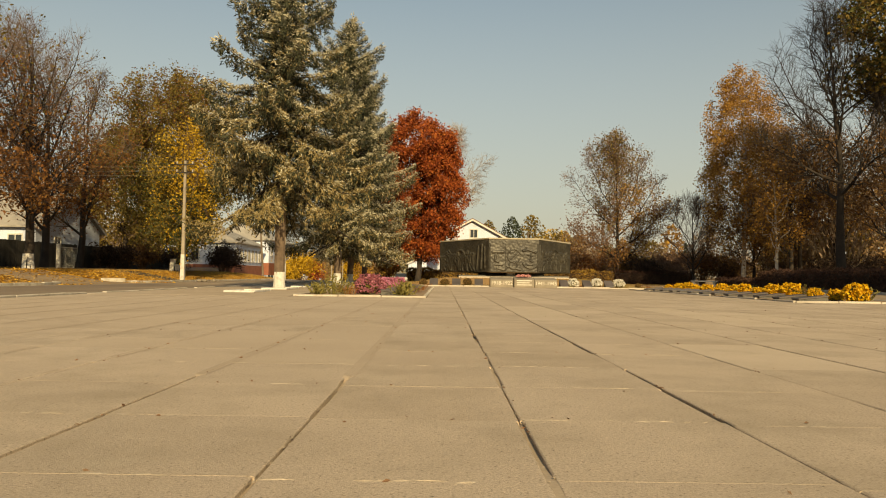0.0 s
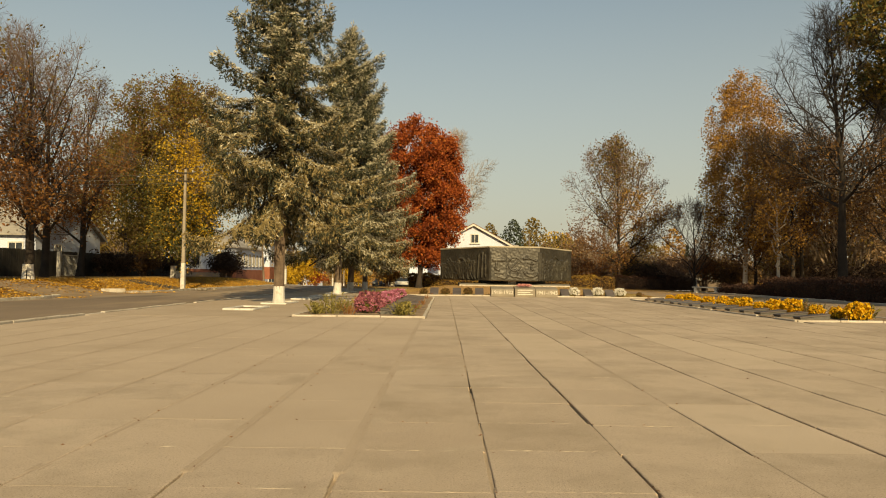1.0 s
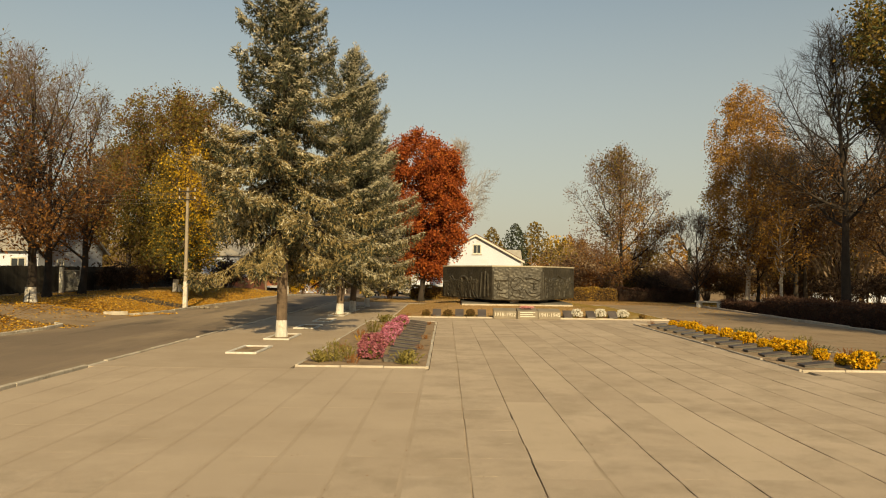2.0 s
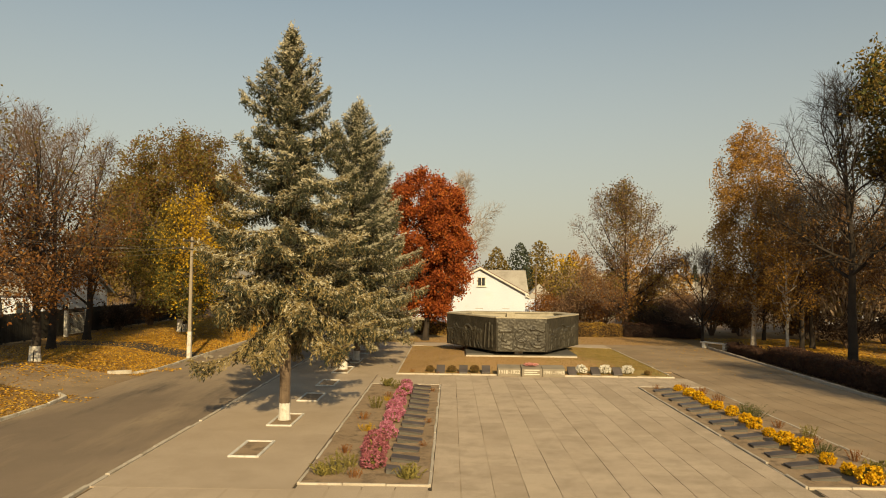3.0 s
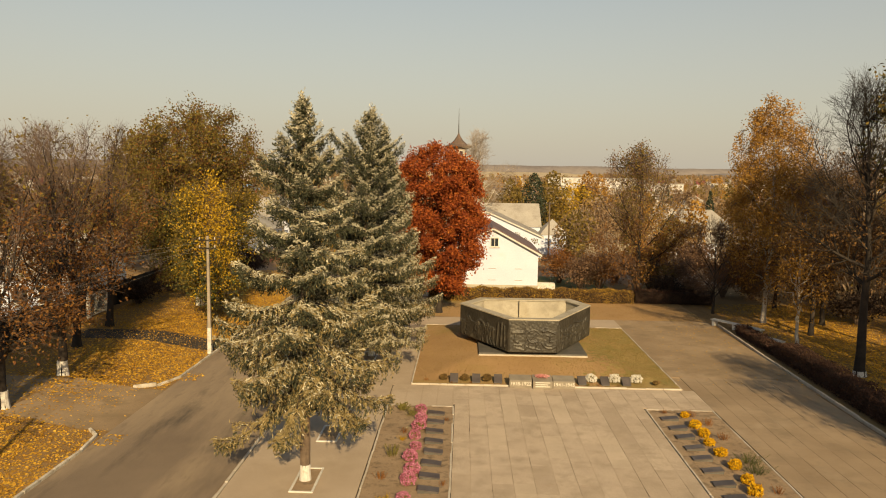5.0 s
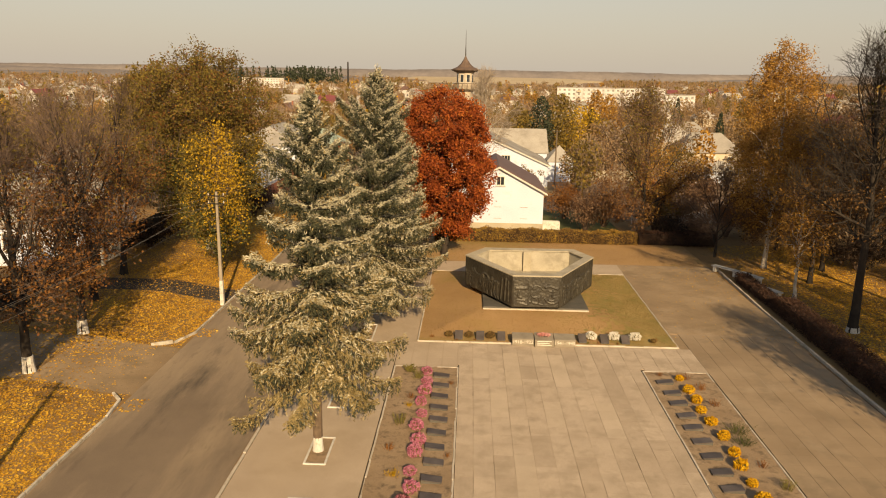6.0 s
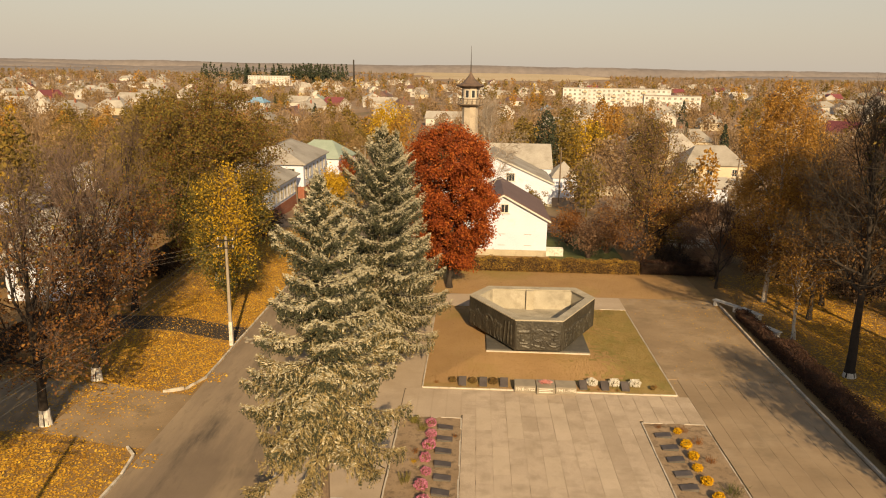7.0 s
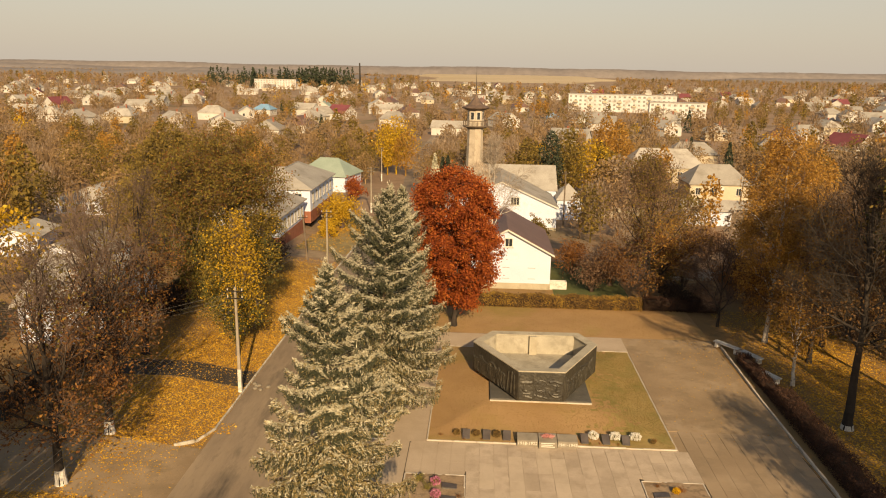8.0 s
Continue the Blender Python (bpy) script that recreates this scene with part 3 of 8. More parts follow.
def mound(x, y):
    ex = np.minimum((x - LX0) / 3.8, (LX1 - x) / 4.3)
    ey = np.minimum((y - LY0 - 0.6) / 4.2, (LY1 - y) / 5.0)
    return 0.03 + 0.44 * smooth(np.minimum(ex, ey))


lx, ly = np.linspace(LX0, LX1, 60), np.linspace(LY0, LY1, 60)
LXX, LYY = np.meshgrid(lx, ly)
LZ = mound(LXX, LYY) + rng0.normal(size=LXX.shape) * 0.006
ii = (np.arange(59)[:, None] * 60 + np.arange(59)[None]).ravel()
cell_x, cell_y = LXX[:-1, :-1].ravel(), LYY[:-1, :-1].ravel()
lawn_zone = (cell_x + rng0.normal(size=len(cell_x)) * 1.1 + 0.5 * np.sin(cell_y) > 8.2).astype(np.int32)
lawn = solid("lawn", mesh_np("lawn", np.stack([LXX, LYY, LZ], -1).reshape(-1, 3), np.stack([ii, ii + 1, ii + 61, ii + 60], 1), [M_LAWN, M_LAWN_GREEN], lawn_zone, smooth=True), None,
             "low mound of dry brown lawn round the memorial", "lawn", kind="structure")
kerb_run("lawn_kerb", [(LX0, LY0), (LX1, LY0), (LX1, LY1), (LX0, LY1), (LX0, LY0)], 0.085, 0.07, M_KERB, "thin pale kerb framing the lawn")


def grass(name, rng, count, area, zf, size, material, label, keep=None):
    x, y = rng.uniform(area[0], area[1], count), rng.uniform(area[2], area[3], count)
    if keep is not None:
        k = keep(x, y)
        x, y = x[k], y[k]
    c = np.stack([x, y, zf(x, y) + size * 0.4], 1)
    return solid(name, mesh_np(name, *kites(rng, c, size, 0.3, np.tile([[0, 0, 1.0]], (len(c), 1)), 0.6), material), None, label, "grass", kind="stuff")


def litter(name, rng, count, area, zf, size, label, keep=None):
    x, y = rng.uniform(area[0], area[1], count), rng.uniform(area[2], area[3], count)
    if keep is not None:
        k = keep(x, y, rng)
        x, y = x[k], y[k]
    c = np.stack([x, y, zf(x, y) + 0.02], 1)
    v = rng.normal(size=(len(c), 3)) * [1, 1, 0.22]
    v /= np.linalg.norm(v, axis=1, keepdims=True)
    w = np.cross(v, rng.normal(size=(len(c), 3)) * 0.25 + [0, 0, 1])
    s = (size * rng.uniform(0.6, 1.4, len(c)))[:, None]
    w /= np.linalg.norm(w, axis=1, keepdims=True)
    verts = np.stack([c - v * s / 2, c + w * s * 0.35, c + v * s / 2, c - w * s * 0.35], 1)
    verts[:, :, 2] = np.maximum(verts[:, :, 2], (c[:, 2] - 0.014)[:, None])
    return solid(name, mesh_np(name, verts.reshape(-1, 3), np.arange(4 * len(c)).reshape(-1, 4), L_LITTER), None, label, "leaves", kind="stuff")


patch = np.array([[-19, 42, 3.5], [-17.2, 41, 2.5], [-19.5, 50, 3.5], [-20.5, 27, 3.5], [-18.5, 52, 3.5], [-18, 60, 4], [-19, 68, 5], [-20, 36, 2.5], [-17.5, 24, 2.5], [-16.8, 50, 2.4], [-16.9, 56, 3], [-17, 62, 3], [-17, 69, 3.5]])


def verge_keep(x, y, rng):
    dens = np.zeros(len(x))
    for px, py, r in patch:
        dens = np.maximum(dens, np.exp(-((x - px) ** 2 + (y - py) ** 2) / r ** 2))
    street = (y > 31.2) & (y < 36.8)
    return rng.uniform(0, 1, len(x)) < (0.22 + 1.2 * dens) * np.where(street, 0.25, 1) * np.where((y > 45.4) & (y < 48.2), 0.16, 1)


grass("verge_grass", np.random.default_rng(11), 16000, (-27, -15.9, 8, 78), height, 0.09, L_GRASS, "short dry grass on the verge", lambda x, y: (y < 30.8) | (y > 37.2))
litter("verge_leaves", np.random.default_rng(12), 150000, (-27, -15.85, 10, 80), lambda x, y: height(x, y) - 0.05, 0.12, "orange and yellow fallen leaves on the verge", verge_keep)
litter("lawn_edge_leaves", np.random.default_rng(17), 9000, (-23.5, -15.9, 84.5, 108), lambda x, y: height(x, y) - 0.03, 0.2, "yellow leaves fallen round the bushes", lambda x, y, r: r.uniform(0, 1, len(x)) < 0.16 + 0.84 * np.exp(-((x + 19.9) ** 2 + (y - 101) ** 2) / 16))
litter("park_leaves", np.random.default_rng(13), 90000, (21.5, 40, 24, 66), lambda x, y: height(x, y) - 0.05, 0.14, "yellow fallen leaves under the park trees", lambda x, y, r: r.uniform(0, 1, len(x)) < 0.25 + 0.75 * np.exp(-((x - 25.5 - 0.12 * (y - 40)) ** 2) / 9))
litter("kerb_leaves", np.random.default_rng(14), 500, (-15.7, -14.6, 29.2, 40.6), lambda x, y: 0 * x - 0.02, 0.13, "yellow leaves swept against the kerb", lambda x, y, r: (np.abs(y - 29.7) < 0.8) | (np.abs(y - 39.4) < 0.7))
litter("apron_leaves", np.random.default_rng(18), 2600, (12.2, 19.3, 40, 57.4), lambda x, y: 0 * x - 0.008, 0.09, "scattered brown leaves blown over the apron", lambda x, y, r: r.uniform(0, 1, len(x)) < 0.12 + 0.5 * smooth((x - 15) / 4) * smooth((y - 46) / 9))
grass("lawn_grass", np.random.default_rng(15), 15000, (LX0 + 0.1, LX1 - 0.1, LY0 + 0.1, LY1 - 0.1), mound, 0.07, L_GRASS, "short dry grass blades on the lawn",
      lambda x, y: ~((x > 0.8) & (x < 7.8) & (y > 43.6) & (y < 50)))
grass("lawn_grass", np.random.default_rng(17), 15000, (5.5, LX1 - 0.1, LY0 + 1.6, LY1 - 0.1), mound, 0.07, L_GRASS_GREEN, "short olive-green grass blades on the lawn",
      lambda x, y: ~((x < 7.8) & (y > 43.6) & (y < 50)) & (np.sin(x * 37 + y * 91) * 0.5 + 0.5 < (x - 5.5) / 4))
grass("strip_grass", np.random.default_rng(16), 9000, (-8.5, 19.3, 57.8, 66), lambda x, y: 0 * x + 0.015, 0.08, L_GRASS, "short dry grass before the hedge")

# ---- memorial ----
HEX = [(-0.2, 48.25), (2.75, 43.3), (5.75, 43.35), (8.5, 48.4), (7.45, 50.65), (1.15, 50.5)]
MZ0, MZ1 = 0.84, 2.88


def inset(points, d):
    out = []
    k = len(points)
    for i in range(k):
        p, q, r = Vector(points[i - 1]), Vector(points[i]), Vector(points[(i + 1) % k])
        e0, e1 = (q - p).normalized(), (r - q).normalized()
        n0, n1 = Vector((-e0.y, e0.x)), Vector((-e1.y, e1.x))
        b = (n0 + n1).normalized()
        out.append(q + b * d / max(0.3, b.dot(n0)))
    return [(v.x, v.y) for v in out]


memorial = thing("memorial", (4.15, 47.2, 0.45), "dark cast relief memorial, an open six-sided wall on a low plinth", "monument")
to_mem = Matrix.Translation((-4.15, -47.2, -0.45))


def mem_part(name, bm, material, label=""):
    bmesh.ops.transform(bm, matrix=to_mem, verts=bm.verts)
    return part(name, bm, material, memorial, label)


shell = bmesh.new()
inner = inset(HEX, 0.52)
deep = inset(HEX, 0.58)
o0, o1 = [shell.verts.new((*p, MZ0)) for p in inset(HEX, 0.1)], [shell.verts.new((*p, MZ1 - 0.1)) for p in inset(HEX, 0.06)]
o0b = [shell.verts.new((*p, MZ0 - 0.04)) for p in inset(HEX, 0.4)]
i1, i0 = [shell.verts.new((*p, MZ1 - 0.1)) for p in inner], [shell.verts.new((*p, MZ1 - 1.5)) for p in deep]
for a, b in ((o0b, o0), (o0, o1), (o1, i1), (i1, i0)):
    for k in range(6):
        shell.faces.new((a[k], a[(k + 1) % 6], b[(k + 1) % 6], b[k]))
shell.faces.new(i0), shell.faces.new(o0b[::-1])
mem_part("wall_core", shell, M_BASIN, "pale concrete inner walls and basin floor")
rim = bmesh.new()
r_out, r_in = inset(HEX, -0.03), inset(HEX, 0.6)
ra, rb, rc, rd = ([rim.verts.new((*p, z)) for p in ps] for ps, z in ((r_out, MZ1 - 0.09), (r_out, MZ1), (r_in, MZ1 - 0.03), (r_in, MZ1 - 0.11)))
for a, b in ((ra, rb), (rb, rc), (rc, rd), (rd, ra)):
    for k in range(6):
        rim.faces.new((a[k], a[(k + 1) % 6], b[(k + 1) % 6], b[k]))
bmesh.ops.bevel(rim, geom=rim.edges[:], offset=0.012, segments=1, affect="EDGES")
mem_part("rim", rim, M_MEMCON, "pale weathered coping")
mem_part("pilaster", boxes((3.85, 49.72, MZ1 - 1.5, 4.4, 50.05, MZ1 - 0.08), bevel=0.02), M_MEMCON, "pale flat pilaster on the inner back wall")


def stroke(u, v, pts, w):
    """Height of a rounded stroke through points."""
    best = np.full(u.shape, 1e9)
    for (a, b), (c, d) in zip(pts, pts[1:]):
        t = np.clip(((u - a) * (c - a) + (v - b) * (d - b)) / max(1e-9, (c - a) ** 2 + (d - b) ** 2), 0, 1)
        best = np.minimum(best, np.hypot(u - a - t * (c - a), v - b - t * (d - b)))
    return np.clip(1.25 * (1 - best / w), 0, 1) ** 0.45


def arc(cx, cy, r, a0, a1, k=10):
    return [(cx + r * math.cos(radians(a0 + (a1 - a0) * i / k)), cy + r * math.sin(radians(a0 + (a1 - a0) * i / k))) for i in range(k + 1)]


def relief_panel(p, q, strokes, seed):
    """A cast panel from p to q with raised rounded forms."""
    p, q = Vector(p), Vector(q)
    wide, tall, nx, ny = (q - p).length, MZ1 - MZ0 - 0.1, *((220, 84) if strokes else (24, 14))
    u, v = np.meshgrid(np.linspace(0, wide, nx), np.linspace(0, tall, ny))
    h = np.zeros(u.shape)
    for pts, w, k in strokes:
        h = np.maximum(h, 0.56 * k * stroke(u, v, pts, 0.74 * w))
    rough = np.array([[noise.noise(Vector((a * 2.6 + seed, b * 2.6, seed))) for a in u[0]] for b in v[:, 0]])
    rough2 = np.array([[noise.noise(Vector((a * 7 + seed, b * 7, 3 + seed))) for a in u[0]] for b in v[:, 0]])
    edge = smooth(np.minimum(np.minimum(u, wide - u), np.minimum(v, tall - v)) / 0.09)
    h = (h + 0.02 * np.clip(rough, 0, 1) + 0.016 * rough2) * edge
    e = (q - p) / wide
    nrm = Vector((e.y, -e.x))
    X, Y, Z = p.x + e.x * u + nrm.x * h, p.y + e.y * u + nrm.y * h, MZ0 - 0.01 + v
    pts = np.stack([X - 4.15, Y - 47.2, Z - 0.45], -1).reshape(-1, 3)
    back = pts + np.array([-nrm.x, -nrm.y, 0]) * 0.09
    i = (np.arange(ny - 1)[:, None] * nx + np.arange(nx - 1)[None]).ravel()
    f = np.stack([i, i + 1, i + nx + 1, i + nx], 1)
    loop = list(range(nx)) + [r * nx + nx - 1 for r in range(1, ny)] + [(ny - 1) * nx + c for c in range(nx - 2, -1, -1)] + [r * nx for r in range(ny - 2, 0, -1)]
    k = nx * ny
    sides = [(loop[a], loop[(a + 1) % len(loop)], loop[(a + 1) % len(loop)] + k, loop[a] + k) for a in range(len(loop))]
    faces = np.concatenate([f, np.asarray(sides)[:, ::-1]])
    part("relief_panel", mesh_np("relief_panel", np.concatenate([pts, back]), faces, M_BRONZE, smooth=True), None, memorial, "dark cast panel with raised figures and emblems")


rr = random.Random(4)


def crowd(x0, x1, k):
    """Upright bundles with slanting bars: the plain shapes of a packed relief."""
    out = []
    for i in range(k):
        x = x0 + (x1 - x0) * (i + 0.5) / k + rr.uniform(-0.08, 0.08)
        y = rr.uniform(0.85, 1.25)
        out.append((arc(x, y, 0.1, 0, 360), 0.1, 0.12))
        out.append(([(x, y - 0.12), (x + rr.uniform(-0.15, 0.15), 0.25)], 0.17, 0.1))
        out.append(([(x, y - 0.25), (x + rr.uniform(-0.4, 0.4), y - rr.uniform(-0.2, 0.5))], 0.07, 0.13))
        out.append(([(x - 0.1, 0.45), (x + rr.uniform(-0.25, 0.25), 0.1)], 0.08, rr.uniform(0.08, 0.14)))
        out.append((arc(x + rr.uniform(-0.1, 0.1), y - 0.3, rr.uniform(0.12, 0.26), rr.uniform(0, 180), rr.uniform(200, 330), 6), 0.045, 0.11))
    return out


left_forms = crowd(0.3, 4.1, 15) + [(arc(2.6, 0.75, 0.62, 200, -20), 0.1, 0.13), ([(0.4, 0.3), (1.5, 0.45), (2.8, 0.28)], 0.12, 0.1), ([(4.5, 0.15), (4.65, 1.6)], 0.06, 0.12), ([(4.95, 0.2), (5.05, 1.65)], 0.09, 0.13), ([(5.35, 0.25), (5.3, 1.5)], 0.1, 0.1), ([(1.2, 1.4), (2.2, 0.5)], 0.06, 0.14)]
left_half = [([(0.06, 0.05), (0.06, 1.7)], 0.05, 0.1), ([(0.25, 1.2), (0.85, 1.22)], 0.14, 0.15), ([(0.42, 1.05), (0.36, 0.7), (0.55, 0.62)], 0.1, 0.14), ([(0.35, 0.45), (0.8, 0.42)], 0.07, 0.1), ([(0.5, 0.25), (0.9, 0.12)], 0.1, 0.09),
               (arc(1.5, 0.98, 0.4, 20, 340), 0.05, 0.1), ([(1.3, 0.75), (1.75, 1.25)], 0.045, 0.09), (arc(1.45, 0.45, 0.25, 0, 360), 0.05, 0.08), ([(1.1, 0.35), (1.9, 0.15)], 0.08, 0.08), ([(1.0, 0.05), (1.0, 1.7)], 0.03, 0.05)]
right_half = [([(2.05, 1.3), (2.35, 1.36), (2.8, 1.2)], 0.09, 0.16), ([(2.3, 1.05), (2.6, 1.02)], 0.06, 0.13), ([(2.52, 1.1), (2.48, 0.7), (2.62, 0.66)], 0.07, 0.15), ([(2.3, 0.45), (2.6, 0.44)], 0.05, 0.11), (arc(2.5, 0.75, 0.5, 200, 330), 0.07, 0.1), ([(2.94, 0.05), (2.94, 1.7)], 0.05, 0.1)]
front_forms = [(p_, w_, 0.62 * k_) for p_, w_, k_ in left_half + right_half]
right_forms = [([(0.1, 0.1), (0.12, 1.65)], 0.07, 0.12)] + crowd(0.5, 5.2, 16) + [([(1.0, 0.2), (1.9, 1.2), (2.4, 0.3)], 0.09, 0.13), (arc(3.6, 0.8, 0.5, 30, 260), 0.09, 0.12), ([(4.2, 0.2), (4.8, 1.3)], 0.07, 0.13), ([(2.6, 1.5), (4.0, 1.1)], 0.06, 0.13)]
relief_panel(HEX[0], HEX[1], left_forms, 1)
relief_panel(HEX[1], HEX[2], front_forms, 2)
relief_panel(HEX[2], HEX[3], right_forms, 3)
relief_panel(HEX[3], HEX[4], [], 4)
relief_panel(HEX[4], HEX[5], [], 5)
relief_panel(HEX[5], HEX[0], [], 6)
mem_part("plinth", boxes((0.98, 43.8, 0.3, 7.62, 50.0, 0.64), bevel=0.02), M_PLINTH, "dark slate-grey plinth slab")
mem_part("plinth_edge", boxes((0.97, 43.74, 0.3, 7.63, 43.8, 0.56), bevel=0.012), M_KERB, "pale painted front edge of the plinth")
mem_part("support", boxes((2.4, 45.0, 0.6, 6.3, 49.6, 0.83), bevel=0.02), M_PLINTH, "dark recessed support block")
mem_part("pier", boxes((3.9, 44.0, 0.63, 4.4, 45.0, 0.82), bevel=0.02), M_LIME, "short pale pier under the front panel")

# tablets with years, and the small slabs along the lawn's front
def tablet(x0, x1, y0, y1, high, words):
    t = thing("year_tablet", ((x0 + x1) / 2, y0, 0), "low grey stone block with raised years on its front" if words else "low grey stone block with a red wreath lying on it", "memorial stone", "year tablets")
    w = (x1 - x0) / 2
    bm = bmesh.new()
    pts = [(0, 0), (0, high - 0.03), (0.06, high), (y1 - y0, high + 0.12), (y1 - y0, 0)]
    lo, hi = [bm.verts.new((-w, a, b)) for a, b in pts], [bm.verts.new((w, a, b)) for a, b in pts]
    bm.faces.new(lo[::-1]), bm.faces.new(hi)
    for i in range(5):
        bm.faces.new((lo[i], lo[(i + 1) % 5], hi[(i + 1) % 5], hi[i]))
    bmesh.ops.bevel(bm, geom=bm.edges[:], offset=0.012, segments=1, affect="EDGES")
    part("block", bm, M_STONE, t)
    if words:
        c = bpy.data.curves.new("years", "FONT")
        c.body, c.size, c.extrude, c.align_x, c.align_y = words, 0.27, 0.012, "CENTER", "CENTER"
        c.materials.append(M_LETTER)
        ob = new("lettering", c)
        ob.parent = t
        ob.matrix_basis = pose(0, -0.008, high * 0.52, 90, 0, 0)
        tagged(ob, "pale raised years")
    else:
        part("lettering_line", boxes(*[(-0.4, -0.012, 0.12 + 0.11 * i, 0.4 - 0.12 * (i % 2), 0.004, 0.16 + 0.11 * i) for i in range(3)]), M_LETTER, t, "worn illegible lines")
    return t


tablet(2.56, 3.78, 38.78, 39.5, 0.42, "1918-1922")
tablet(4.93, 6.12, 38.75, 39.5, 0.42, "1941-1945")
tablet(3.82, 4.89, 38.6, 39.5, 0.44, "")


def blob_points(rng, k, r, flat=0.75, shell_low=0.85):
    d = rng.normal(size=(k, 3))
    d /= np.linalg.norm(d, axis=1, keepdims=True)
    d[:, 2] = np.abs(d[:, 2]) * 1.0 - 0.25 * (rng.uniform(size=k) < 0.35)
    rad = r * rng.uniform(shell_low, 1.05, k)[:, None]
    bump = 1 + 0.12 * np.sin(d[:, :1] * 7 + d[:, 1:2] * 5)
    return d * rad * bump * [1, 1, flat] + [0, 0, r * 0.22], d


def ball_points(rng, k, r, shell_low):
    """Points in an uneven ball that stands on the ground."""
    d = rng.normal(size=(k, 3))
    d /= np.linalg.norm(d, axis=1, keepdims=True)
    bump = 1 + 0.1 * np.sin(d[:, :1] * 7 + d[:, 1:2] * 5) + 0.06 * np.sin(d[:, 2:] * 11)
    return d * (r * rng.uniform(shell_low, 1.05, k)[:, None]) * bump * [1, 1, 0.88] + [0, 0, r * 0.72], d


def mum_meshes(seed, r, petals):
    rng = np.random.default_rng(seed)
    inner_pts, d0 = ball_points(rng, 300, r * 0.86, 0.35)
    inner_pts[:, 2] = np.maximum(inner_pts[:, 2], 0.03)
    leaves = mesh_np("foliage", *kites(rng, inner_pts, 0.12, 0.5), L_STEM)
    heads, d = ball_points(rng, 420, r, 0.9)
    heads = heads[heads[:, 2] > 0.07]
    d = d[: len(heads)]
    groups = []
    for k in range(3):
        groups.append(kites(rng, heads + rng.normal(size=heads.shape) * 0.014, 0.075, 0.75))
    return leaves, mesh_np("blooms", *join_np(*groups), petals)


def mum_kind(petals, label, group, seeds, r):
    made = []
    for s in seeds:
        leaves, blooms = mum_meshes(s, r, petals)
        base = thing("chrysanthemum", (0, 0, -50), label, "flower bush", group)
        part("foliage", leaves, None, base)
        part("bloom_cover", blooms, None, base)
        made.append(base)
    return made


def plant_row(kinds, places, rng):
    used = set()
    for i, (x, y, z, s) in enumerate(places):
        k = kinds[i % len(kinds)]
        m = pose(x, y, z, 0, 0, rng.uniform(0, 360)) @ Matrix.Diagonal((s, s, s * rng.uniform(0.85, 1.05), 1))
        if k.name not in used:
            used.add(k.name)
            k.matrix_basis = m
        else:
            k2 = copy_thing(k, Matrix())
            k2.matrix_basis = m


rf = random.Random(9)
BED_Y = [19.6 + 1.205 * i for i in range(13)]
pink = mum_kind(L_PINK, "round bush of pink chrysanthemums in full bloom", "pink chrysanthemums", (21, 22, 23), 0.33)
fading = mum_kind(L_PINKFADE, "round bush of dull pink chrysanthemums going over", "pink chrysanthemums", (24,), 0.35)
plant_row(fading, [(-2.05 + rf.uniform(-0.1, 0.1), y + 0.42, 0.02, rf.uniform(0.9, 1.05)) for y in BED_Y[:3]], rf)
plant_row(pink, [(-2.0 + rf.uniform(-0.12, 0.12), y + 0.45 + rf.uniform(-0.15, 0.15), 0.02, rf.uniform(0.66, 0.98)) for y in BED_Y[3:]], rf)
gold = mum_kind(L_GOLD, "round bush of golden-yellow chrysanthemums in full bloom", "yellow chrysanthemums", (31, 32, 33), 0.265)
plant_row(gold, [(10.85 + rf.uniform(-0.12, 0.12), y + 0.35 + rf.uniform(-0.15, 0.15), 0.02, rf.uniform(0.72, 1.08)) for y in BED_Y] + [(10.95, 19.2, 0.02, 1.15)], rf)
white = mum_kind(L_WHITE, "small bush of white chrysanthemums", "white chrysanthemums", (41,), 0.29)
plant_row(white, [(7.2, 40.0, 0.06, 1.0), (8.5, 40.0, 0.06, 1.0), (9.72, 40.05, 0.06, 1.05)], rf)
faded = mum_kind(L_DARKMUM, "small faded brown chrysanthemum bush", "faded chrysanthemums", (42,), 0.2)
plant_row(faded, [(-1.06, 39.85, 0.06, 0.95), (0.14, 39.8, 0.06, 1.05), (1.36, 39.75, 0.06, 1.1), (10.7, 39.7, 0.05, 0.7)], rf)
wreath_rng = np.random.default_rng(50)
wp, _ = blob_points(wreath_rng, 420, 0.3, 0.35, 0.4)
solid("wreath", mesh_np("wreath", *kites(wreath_rng, wp * [1.35, 0.8, 1] + [0, 0, 0.02], 0.08, 0.7), L_WREATH), None, "flat red and pink wreath lying on the middle stone", "wreath", (4.35, 39.05, 0.5))


